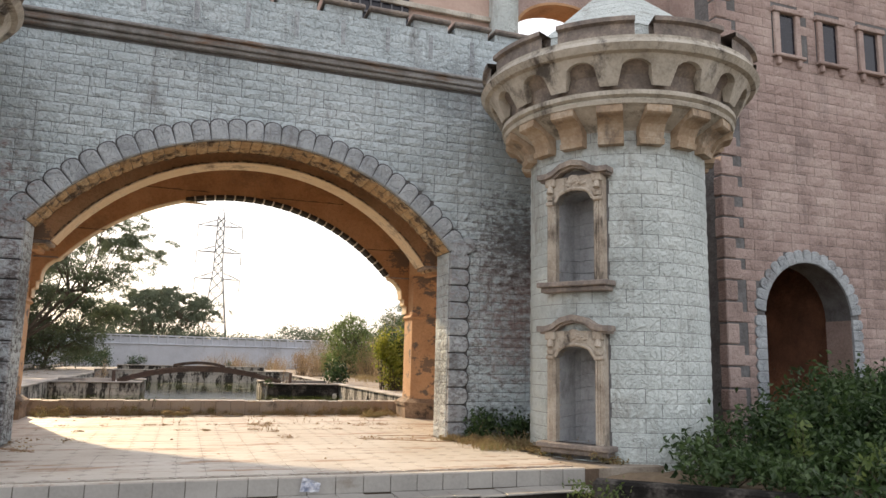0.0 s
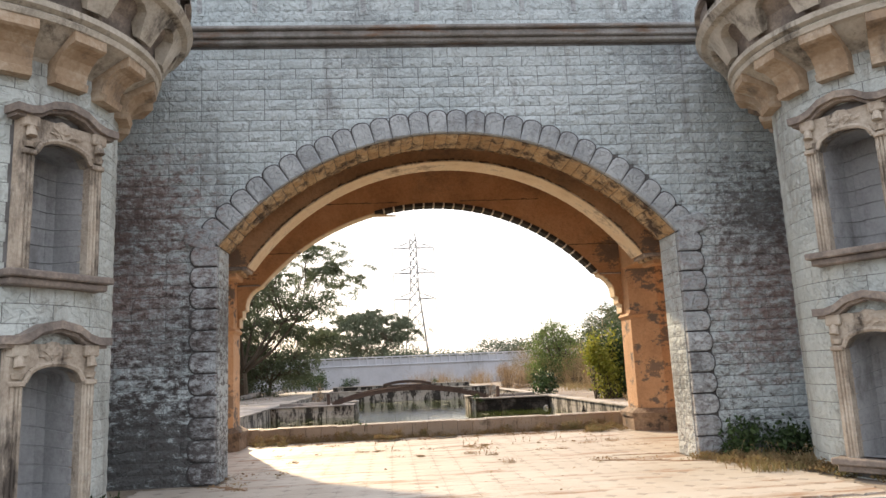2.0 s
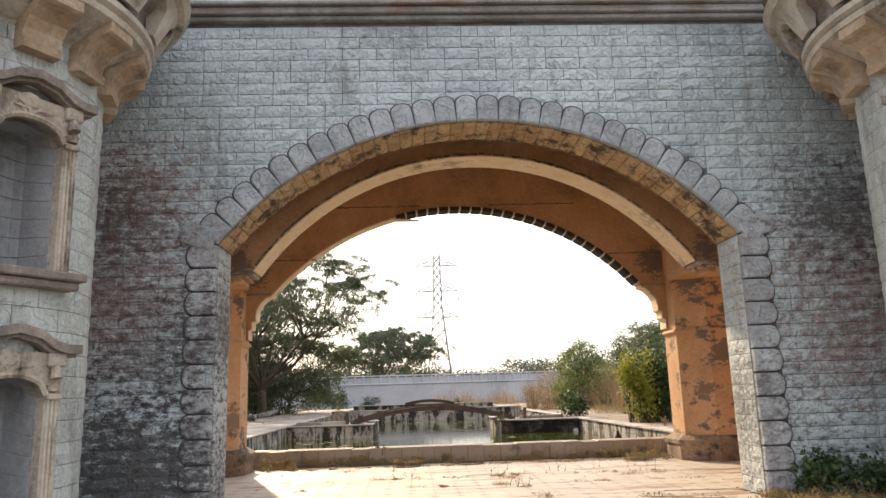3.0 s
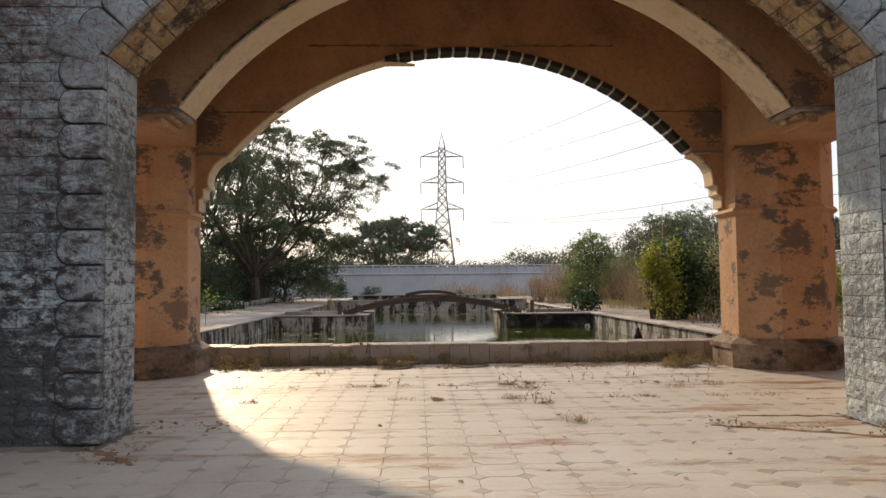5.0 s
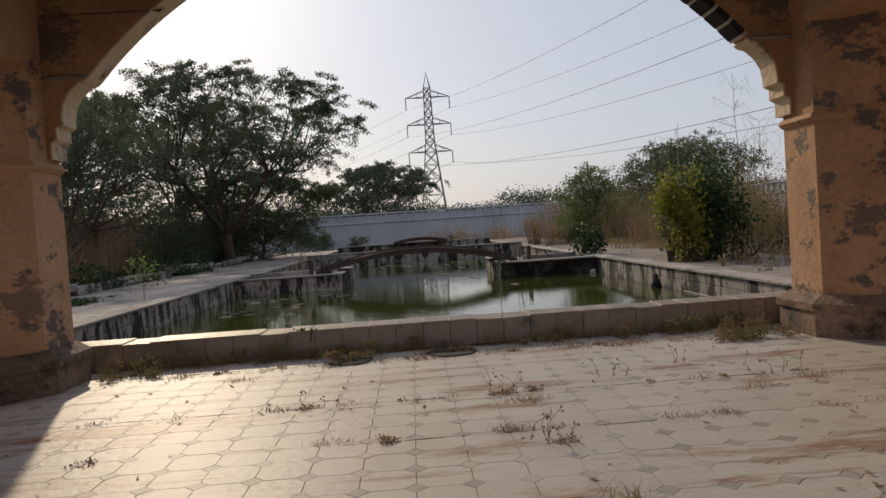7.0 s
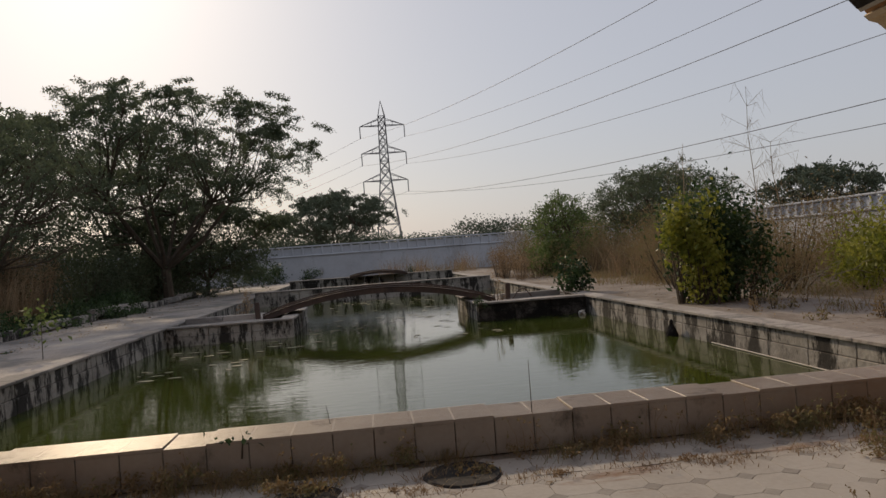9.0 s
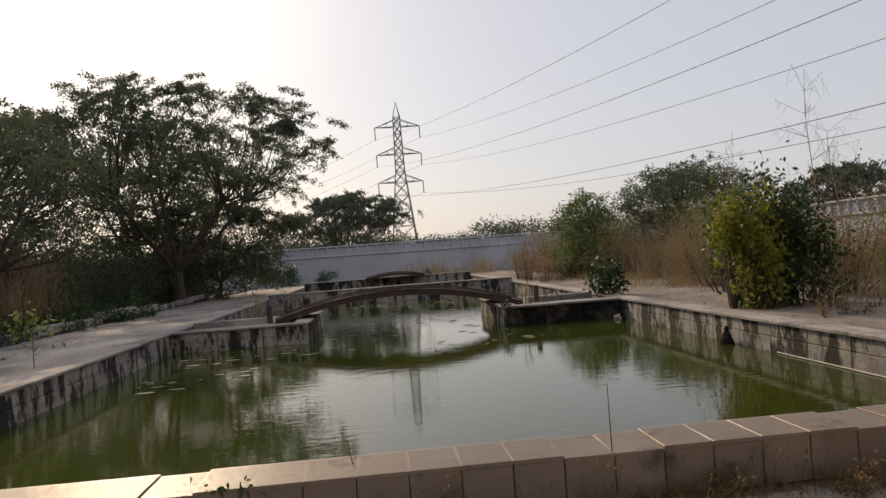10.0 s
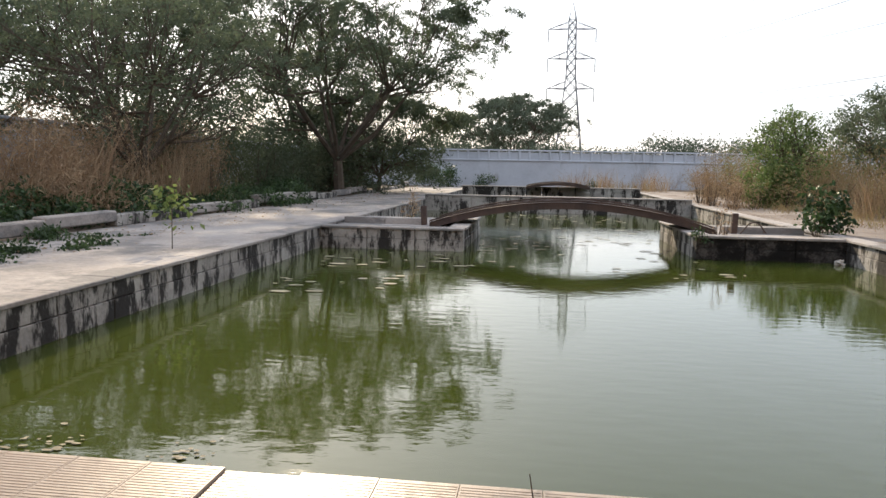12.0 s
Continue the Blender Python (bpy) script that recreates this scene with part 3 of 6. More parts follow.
for i in range(n_t):
    x = -0.631 + 0.15 + 0.3 * (i - 19)
    low = i in (14, 19, 27, 28, 33)
    f = face0 if i == 0 else new("face_tile", face0.data)
    f.parent = parapet
    f.location = (x, 17.062, 0.0)
    c = cap0 if i == 0 else new("cap_tile", cap0.data)
    c.parent = parapet
    c.location = (x, 17.27, 0.262 - (0.014 if low else 0))
    c.rotation_euler = (rng.uniform(-0.006, 0.006), rng.uniform(-0.004, 0.004), 0)

# ---------- front wall with the great arch ----------
FY0, FY1 = 11.77, 12.36
HALF, SPRING, CROWN = 3.075, 3.0, 4.47
WX0, WX1, WTOP = CX - 5.2, CX + 5.2, 5.78
front = thing("wall_front", "weathered grey-blue painted stone gateway wall", "wall", kind="structure")
pts = [(WX0, -0.4), (WX0, WTOP), (WX1, WTOP), (WX1, -0.4), (CX + HALF, -0.4)] + arc(HALF, SPRING, CROWN)[::-1] + [(CX - HALF, -0.4)]
part("masonry", prism(pts, FY0, FY1), M_JOINT, front)


def stone_mesh(w, h, d, seed):
    """A rock-faced block: its face swells and is uneven."""
    r = random.Random(seed)
    bm = bmesh.new()
    nx, nz = 4, 3
    g = []
    for j in range(nz + 1):
        row = []
        for i in range(nx + 1):
            edge = i in (0, nx) or j in (0, nz)
            row.append(bm.verts.new((-w / 2 + w * i / nx, -(d * 0.45 if edge else d * r.uniform(0.7, 1.15)), h * j / nz)))
        g.append(row)
    for j in range(nz):
        for i in range(nx):
            bm.faces.new((g[j][i], g[j][i + 1], g[j + 1][i + 1], g[j + 1][i]))
    rim = [g[0][i] for i in range(nx + 1)] + [g[j][nx] for j in range(1, nz + 1)] + [g[nz][i] for i in range(nx - 1, -1, -1)] + [g[j][0] for j in range(nz - 1, 0, -1)]
    back = [bm.verts.new((v.co.x, 0.01, v.co.z)) for v in rim]
    for i in range(len(rim)):
        j = (i + 1) % len(rim)
        bm.faces.new((rim[i], back[i], back[j], rim[j]))
    return bm


def mesh_only(name, bm, mat):
    me = bpy.data.meshes.new(name)
    bmesh.ops.recalc_face_normals(bm, faces=bm.faces)
    bm.to_mesh(me)
    bm.free()
    me.materials.append(mat)
    return me


def lay_stones(parent, y, x0, x1, z0, z1, free, mat, course=0.18, length=0.42, near=lambda x, z: abs(x), depth=0.024, limit=290):
    """Courses of blocks on a wall that faces -y; free(x, z, half) tells where a block may lie."""
    kinds = [mesh_only("stone", stone_mesh(length - 0.008, course - 0.008, depth, s), mat) for s in range(6)]
    halfk = [mesh_only("stone", stone_mesh(length / 2 - 0.008, course - 0.008, depth, 20 + s), mat) for s in range(3)]
    r = random.Random(3)
    spots = []
    for j in range(int((z1 - z0) / course + 0.01)):
        x = x0 - (length / 2 if j % 2 else 0)
        while x < x1:
            if r.random() < 0.13:
                w, me = length / 2, r.choice(halfk)
            else:
                w, me = length, r.choice(kinds)
            xc, z = x + w / 2, z0 + j * course
            if free(xc, z, w / 2):
                spots.append((near(xc, z), xc, z, me))
            elif w == length:
                for q in (-0.25, 0.25):
                    if free(xc + q * length, z, length / 4):
                        spots.append((near(xc, z), xc + q * length, z, r.choice(halfk)))
            x += w
    spots.sort(key=lambda s: s[0])
    for _, xc, z, me in spots[:limit]:
        o = new("stone", me)
        o.parent = parent
        o.location = (xc, y, z + 0.004)
    if len(spots) > limit:
        vs, fs = [], []
        for _, xc, z, me in spots[limit:]:
            b = len(vs)
            vs += [(v.co.x + xc, v.co.y + y, v.co.z + z + 0.004) for v in me.vertices]
            fs += [[b + k for k in p.vertices] for p in me.polygons]
        o = mesh_from("stone_courses", vs, fs, mat, parent)
        o["kind"] = "stuff"


RAD = (HALF ** 2 + (CROWN - SPRING) ** 2) / (2 * (CROWN - SPRING))
AZ0 = CROWN - RAD                 # height of the arch's centre


def clear_of_arch(x, z, h):
    dx = max(0.0, abs(x - CX) - h)
    if z < SPRING - 0.05:
        return dx > HALF + 0.14
    return math.hypot(dx, z - AZ0) > RAD + 0.12


# ring of scalloped voussoirs and the quoins of the jambs
def voussoir(w, h, d, seed):
    """A stone with a rounded outer end and a rough face; its inner end lies at z = 0."""
    r = random.Random(seed)
    pts = [(-w / 2, 0), (w / 2, 0), (w / 2, h * 0.76), (w * 0.43, h * 0.90), (w * 0.23, h * 0.99), (0, h * 1.02), (-w * 0.25, h * 0.98), (-w * 0.43, h * 0.88), (-w / 2, h * 0.74)]
    bm = bmesh.new()
    back = [bm.verts.new((x, 0.0, z)) for x, z in pts]
    frontv = [bm.verts.new((x * 0.985, -d * 0.62, z * 0.99 + h * 0.004)) for x, z in pts]
    mid = [bm.verts.new((x * 0.84 + r.uniform(-0.006, 0.006), -d * r.uniform(0.69, 0.76), h * 0.48 + (z - h * 0.48) * 0.88)) for x, z in pts]
    n = len(pts)
    for a, b in ((back, frontv), (frontv, mid)):
        for i in range(n):
            j = (i + 1) % n
            bm.faces.new((a[i], a[j], b[j], b[i]))
    bm.faces.new(mid)
    return bm


half_a = math.asin(HALF / RAD)
n_v = 28
vw = 2 * half_a * (RAD + 0.15) / n_v
vkinds = [mesh_only("voussoir", voussoir(vw - 0.014, 0.31, 0.095, s), M_RINGSTONE) for s in range(5)]
vbed = mesh_only("mortar_bed", voussoir(vw + 0.016, 0.33, 0.052, 90), M_DARKBED)
for i in range(n_v):
    a = -half_a + 2 * half_a * (i + 0.5) / n_v
    o = new("voussoir", vkinds[i % 5])
    o.parent = front
    o.matrix_local = pose(CX + RAD * math.sin(a), FY0, AZ0 + RAD * math.cos(a), 0, math.degrees(a), 0)
    o = new("mortar_bed", vbed)
    o.parent = front
    o.matrix_local = pose(CX + (RAD + 0.004) * math.sin(a), FY0, AZ0 + (RAD + 0.004) * math.cos(a), 0, math.degrees(a), 0)
qh = 0.272
spring_me = mesh_only("spring_stone", voussoir(0.27, 0.42, 0.112, 55), M_RINGSTONE)
for side in (-1, 1):
    o = new("spring_stone", spring_me)
    o.parent = front
    o.matrix_local = pose(CX + side * (HALF + 0.02), FY0, SPRING + 0.03, 0, 72 * side, 0)
qbed = mesh_only("mortar_bed", voussoir(qh + 0.012, 0.352, 0.052, 91), M_DARKBED)
qkinds = [mesh_only("quoin", voussoir(qh - 0.018, 0.33, 0.105, 40 + s), M_RINGSTONE) for s in range(5)]
for side in (-1, 1):
    for i in range(11):
        o = new("quoin", qkinds[(i * 3 + side) % 5])
        o.parent = front
        o.matrix_local = pose(CX + side * HALF, FY0, qh * (i + 0.5), 0, 90 * side, 0)
        o = new("mortar_bed", qbed)
        o.parent = front
        o.matrix_local = pose(CX + side * (HALF + 0.004), FY0, qh * (i + 0.5), 0, 90 * side, 0)

# stones of the reveals
rv = [mesh_only("soffit_stone", stone_mesh((FY1 - FY0) / 2 - 0.012, 0.15, 0.045, 60 + s), M_ROUGH) for s in range(4)]
rh = [mesh_only("reveal_stone", stone_mesh((FY1 - FY0) / 2 - 0.012, 0.17, 0.018, 70 + s), M_WALLSTONE) for s in range(4)]
for side in (-1, 1):
    for i in range(17):
        for k in range(2):
            o = new("reveal_stone", rh[(i + k) % 4])
            o.parent = front
            o.matrix_local = pose(CX + side * HALF, FY0 + 0.15 + 0.29 * k, i * 0.176, 0, 0, -90 * side)
# rough band under the arch, the warm floor bounce put into its ochre
for i in range(44):
    a = -half_a + 2 * half_a * (i + 0.5) / 44
    for k in range(2):
        o = new("soffit_stone", rv[(i + 2 * k) % 4])
        o.parent = front
        o.matrix_local = pose(CX + RAD * math.sin(a), FY0 + 0.15 + 0.29 * k, AZ0 + RAD * math.cos(a), 0, math.degrees(a), 0) @ pose(0, 0, 0, 0, 0, 90) @ pose(0, 0, 0, 90, 0, 0) @ pose(0, 0, -0.075)
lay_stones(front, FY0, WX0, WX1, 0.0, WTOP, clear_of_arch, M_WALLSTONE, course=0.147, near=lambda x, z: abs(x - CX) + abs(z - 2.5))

# cornice and parapet above
cornice = thing("cornice", "blackened moulded string course over the arch", "cornice", kind="structure")
for z0, z1, d in ((5.78, 5.84, 0.10), (5.84, 5.93, 0.16), (5.93, 5.98, 0.22)):
    part("moulding", boxed(WX0, WX1, FY0 - d, FY1, z0, z1, 0.012), M_CORNICE, cornice)
battlement = thing("battlement", "pale painted parapet with slits and merlon caps", "parapet", kind="structure")
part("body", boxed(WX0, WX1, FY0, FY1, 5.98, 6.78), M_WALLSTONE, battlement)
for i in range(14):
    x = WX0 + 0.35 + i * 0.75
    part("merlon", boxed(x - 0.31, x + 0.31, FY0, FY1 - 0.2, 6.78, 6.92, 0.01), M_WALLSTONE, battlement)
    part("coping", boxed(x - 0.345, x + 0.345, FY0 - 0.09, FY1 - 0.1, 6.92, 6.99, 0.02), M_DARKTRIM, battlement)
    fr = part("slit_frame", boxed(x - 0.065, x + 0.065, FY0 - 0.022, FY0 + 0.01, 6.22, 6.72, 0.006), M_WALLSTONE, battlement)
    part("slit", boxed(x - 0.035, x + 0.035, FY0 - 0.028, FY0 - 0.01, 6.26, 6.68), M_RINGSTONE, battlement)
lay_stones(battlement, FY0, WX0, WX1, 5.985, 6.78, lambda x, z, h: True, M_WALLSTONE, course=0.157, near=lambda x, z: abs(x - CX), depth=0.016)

# ---------- porch behind the gateway ----------
PY, PR = 16.28, 0.70             # piers: y and half width across flats
POFF = 4.47                      # piers' offset from the middle
porch = thing("wall_porch", "ochre plastered porch arch with peeling soffit", "wall", kind="structure")
A_HALF, A_SPRING, A_CROWN, A_MID = 3.03, 2.93, 4.50, 1.42
RY0, RY1 = 13.14, 13.62          # the rib close behind the gateway
top = 6.3
pts = [(CX - 5.3, A_SPRING), (CX - 5.3, 5.72), (CX + 5.3, 5.72), (CX + 5.3, A_SPRING)] + arc(A_HALF, A_SPRING, A_CROWN, cx=A_MID)[::-1]
part("rib", prism(pts, RY0, RY1), M_PLASTER, porch)


def crumbs(points, y, size, count, seed):
    """A ragged line of broken plaster along an arch's edge."""
    rr = random.Random(seed)
    bm = bmesh.new()
    for k in range(count):
        u = rr.random() * (len(points) - 1.001)
        i = int(u)
        x, z = (points[i][q] + (points[i + 1][q] - points[i][q]) * (u - i) for q in (0, 1))
        r = size * rr.uniform(0.4, 1.3)
        a = math.atan2(points[i + 1][1] - points[i][1], points[i + 1][0] - points[i][0])
        box(bm, -r * 1.9, r * 1.9, -r, r, -r * 0.6, r * 0.8, 0, pose(x, y + rr.uniform(-0.006, 0.006), z + rr.uniform(0, 0.012), rr.uniform(-20, 20), -math.degrees(a) + rr.uniform(-12, 12), rr.uniform(-10, 10)))
    return bm


part("crumbled_edge", crumbs(arc(A_HALF, A_SPRING, A_CROWN, cx=A_MID), RY0 - 0.008, 0.016, 210, 5), M_FLAKE, porch, "dark crumbled edge of the rib")["kind"] = "stuff"
part("crumbled_edge", crumbs(arc(HALF - 0.02, SPRING, CROWN - 0.02), FY1 + 0.004, 0.018, 260, 6), M_FLAKE, porch, "dark crumbled edge of the gateway arch")["kind"] = "stuff"
B_HALF, B_SPRING, B_CROWN = 3.32, 3.05, 4.56


def strip(points, y0, y1, thick):
    """A thin lining under an arch: the points' outline, thickened inwards."""
    bm = bmesh.new()
    rows = []
    for i, (x, z) in enumerate(points):
        x2, z2 = points[min(i + 1, len(points) - 1)]
        x1, z1 = points[max(i - 1, 0)]
        t = Vector((x2 - x1, z2 - z1)).normalized()
        nx, nz = t.y * thick, -t.x * thick
        rows.append([bm.verts.new((x, y0, z)), bm.verts.new((x, y1, z)), bm.verts.new((x + nx, y1, z + nz)), bm.verts.new((x + nx, y0, z + nz))])
    for p, q in zip(rows, rows[1:]):
        for k in range(4):
            bm.faces.new((p[k], p[(k + 1) % 4], q[(k + 1) % 4], q[k]))
    bm.faces.new(rows[0])
    bm.faces.new(rows[-1][::-1])
    return bm


# under the rib the paleness stands for light thrown up by the floor
part("soffit_lining", strip(arc(A_HALF, A_SPRING, A_CROWN, cx=A_MID), RY0 - 0.012, RY1 + 0.012, 0.022), M_SOFFIT, porch, "pale ochre lining under the rib, floor bounce in its colour")


def cusp(side):
    """Points of the hollow bracket from the arch's end down to the pier."""
    x0, z0 = CX + side * B_HALF, B_SPRING
    c = [(0, 0), (0.03, -0.03), (0.10, -0.05), (0.16, -0.10), (0.22, -0.16), (0.28, -0.27), (0.30, -0.38), (0.30, -0.46), (0.36, -0.49), (0.36, -0.60), (0.42, -0.64), (0.42, -0.80)]
    return [(x0 + side * a, z0 + b) for a, b in c]


pts = [(CX - 5.3, 2.2), (CX - 5.3, top), (CX + 5.3, top), (CX + 5.3, 2.2)] + cusp(1)[::-1] + arc(B_HALF, B_SPRING, B_CROWN)[::-1] + cusp(-1)
part("inner_arch", prism(pts, 16.345, 16.62), M_PLASTER, porch)
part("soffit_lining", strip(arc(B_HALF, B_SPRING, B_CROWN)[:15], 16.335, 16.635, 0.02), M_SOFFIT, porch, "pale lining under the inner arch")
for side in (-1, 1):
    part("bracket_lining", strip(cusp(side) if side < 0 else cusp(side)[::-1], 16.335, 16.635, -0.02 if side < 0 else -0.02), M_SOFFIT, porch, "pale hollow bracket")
# shard of plaster hanging at the end of the lining
ex, ez = arc(B_HALF, B_SPRING, B_CROWN)[14]
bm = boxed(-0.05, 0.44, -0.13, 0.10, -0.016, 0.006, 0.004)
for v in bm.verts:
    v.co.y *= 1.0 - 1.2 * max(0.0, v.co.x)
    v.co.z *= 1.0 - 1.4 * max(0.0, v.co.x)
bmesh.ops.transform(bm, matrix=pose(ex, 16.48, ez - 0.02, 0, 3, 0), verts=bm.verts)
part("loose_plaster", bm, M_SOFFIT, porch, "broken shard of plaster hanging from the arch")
# bare ring where the plaster has dropped off
rb = (B_HALF ** 2 + (B_CROWN - B_SPRING) ** 2) / (2 * (B_CROWN - B_SPRING))
for i in range(24):
    ha = math.asin(B_HALF / rb)
    a = -ha * 0.30 + (ha * 1.285) * (i + 0.5) / 24
    w = ha * 1.285 / 24 * rb
    m = pose(CX + rb * math.sin(a), 16.48, B_CROWN - rb + rb * math.cos(a), 0, math.degrees(a), 0)
    part("bare_course", boxed(-w / 2 + 0.018, w / 2 - 0.018, -0.15, 0.143, -0.035, 0.035, 0.006, m), M_DARK, porch)
    part("mortar_joint", boxed(w / 2 - 0.016, w / 2 + 0.016, -0.146, 0.14, -0.028, 0.03, 0, m), M_MORTAR, porch)
tagged(link_mesh("ceiling", boxed(CX - 5.3, CX + 5.3, FY1, 16.62, 5.72, 6.28), M_PLASTER), "dim ochre plaster ceiling of the porch", "ceiling", kind="structure")
# inner face of the front wall and the side beams with hollow brackets
pts = [(WX0, 0), (WX0, 5.72), (WX1, 5.72), (WX1, 0), (CX + HALF + 0.22, 0)] + arc(HALF + 0.2, SPRING, CROWN + 0.16)[::-1] + [(CX - HALF - 0.22, 0)]
part("inner_lining", prism(pts, FY1 + 0.002, FY1 + 0.1), M_PLASTER, porch)
for side in (-1, 1):
    for ya, yb, pts in ((12.47, RY0 - 0.002, [(12.47, 2.0), (12.47, 5.70), (13.13, 5.70), (13.13, 2.93), (12.98, 2.88), (12.90, 2.80), (12.80, 2.74), (12.72, 2.62), (12.66, 2.46), (12.60, 2.40), (12.58, 2.2), (12.54, 2.0)]), (RY1, 15.8, [(13.63, 2.93), (13.63, 5.70), (15.80, 5.70), (15.80, 3.05), (14.7, 3.05), (14.0, 3.0)])):
        x0, x1 = sorted((CX + side * 3.62, CX + side * 4.95))
        bm = prism(pts, x0, x1)
        bmesh.ops.transform(bm, matrix=Matrix(((0, 1, 0, 0), (1, 0, 0, 0), (0, 0, 1, 0), (0, 0, 0, 1))), verts=bm.verts)
        part("side_arch", bm, M_PLASTER, porch)
    # broken capital at the rib's foot
    for k, (w, z0, z1, d) in enumerate(((0.40, 2.875, 2.93, 0.035), (0.30, 2.83, 2.88, 0.02), (0.22, 2.76, 2.835, 0.008))):
        xa, xb = sorted((A_MID + side * (A_HALF + 0.01 + 0.07 * k), A_MID + side * (A_HALF + 0.05 + w)))
        bm = boxed(xa, xb, RY0 - d, RY1 + d, z0, z1, 0.014)
        for v in bm.verts:
            v.co += 0.02 * Vector((noise.noise(v.co * 5), noise.noise(v.co * 5 + Vector((3, 0, 0))), noise.noise(v.co * 5 + Vector((0, 7, 0)))))
        part("capital", bm, (M_DARKTRIM, M_ROUGH, M_PLASTER)[k], porch, "chipped moulded capital under the rib")
    # cracked seams and moulded string courses on the spandrel
    for z, u0, u1, k in ((3.66, 2.55, 3.75, 2), (4.62, 0.6, 2.2, 4)):
        xa, xb = sorted((CX + side * u0, CX + side * u1))
        bm = bmesh.new()
        lo = [bm.verts.new((xa + (xb - xa) * i / 30, 16.341, z - 0.012 - 0.02 * abs(noise.noise(Vector((i * 0.6, k, side)))))) for i in range(31)]
        hi = [bm.verts.new((v.co.x, 16.341, z + 0.004 + 0.02 * noise.noise(Vector((v.co.x * 6, k, 5))))) for v in lo]
        for i in range(30):
            bm.faces.new((lo[i], lo[i + 1], hi[i + 1], hi[i]))
        part("seam", bm, M_FLAKE, porch)
    xa, xb = sorted((CX + side * (B_HALF + 0.02), CX + side * 3.9))
    part("ledge", boxed(xa, xb, 16.31, 16.36, 3.03, 3.06, 0.008), M_DARKTRIM, porch)


def octagon(bm, r, z0, z1, r1=None):
    """A regular eight-sided block, r across flats from its middle."""
    c = 1 / math.cos(math.pi / 8)
    r1 = r if r1 is None else r1
    lo = [bm.verts.new((r * c * math.cos(math.pi / 8 + i * math.pi / 4), r * c * math.sin(math.pi / 8 + i * math.pi / 4), z0)) for i in range(8)]
    hi = [bm.verts.new((r1 * c * math.cos(math.pi / 8 + i * math.pi / 4), r1 * c * math.sin(math.pi / 8 + i * math.pi / 4), z1)) for i in range(8)]
    for i in range(8):
        j = (i + 1) % 8
        bm.faces.new((lo[i], lo[j], hi[j], hi[i]))
    bm.faces.new(lo[::-1])
    bm.faces.new(hi)
    return bm


for side in (-1, 1):
    p = thing("pier", "eight-sided ochre plaster pier with flaking patches", "pier", "porch piers", at=(CX + side * POFF, PY, 0))
    part("shaft", octagon(bmesh.new(), PR, 0.40, 5.71), M_PIER, p)
    bm = octagon(bmesh.new(), PR + 0.12, 0.0, 0.26)
    part("plinth", bm, M_PLINTH, p)
    bm = octagon(bmesh.new(), PR + 0.15, 0.26, 0.33)
    octagon(bm, PR + 0.15, 0.33, 0.41, PR + 0.03)
    part("base_moulding", bm, M_PLINTH, p)
    bm = octagon(bmesh.new(), PR + 0.015, 2.12, 2.16, PR + 0.05)
    octagon(bm, PR + 0.05, 2.16, 2.21, PR + 0.02)
    part("neck_moulding", bm, M_PIER, p)


# ---------- round towers ----------
def curved_stone(r, da, h, d, seed):
    rr = random.Random(seed)
    bm = bmesh.new()
    nx, nz = 4, 3
    g = []
    for j in range(nz + 1):
        row = []
        for i in range(nx + 1):
            a = -da / 2 + da * i / nx
            q = r + (d * 0.45 if i in (0, nx) or j in (0, nz) else d * rr.uniform(0.7, 1.15))
            row.append(bm.verts.new((q * math.sin(a), -q * math.cos(a), h * j / nz)))
        g.append(row)
    for j in range(nz):
        for i in range(nx):
            bm.faces.new((g[j][i], g[j][i + 1], g[j + 1][i + 1], g[j + 1][i]))
    rim = [g[0][i] for i in range(nx + 1)] + [g[j][nx] for j in range(1, nz + 1)] + [g[nz][i] for i in range(nx - 1, -1, -1)] + [g[j][0] for j in range(nz - 1, 0, -1)]
    back = [bm.verts.new((v.co.x * 0.97, v.co.y * 0.97, v.co.z)) for v in rim]
    for i in range(len(rim)):
        j = (i + 1) % len(rim)
        bm.faces.new((rim[i], back[i], back[j], rim[j]))
    return bm


NICHES = ((0.20, 1.20), (2.32, 1.20))   # sill heights and clear heights


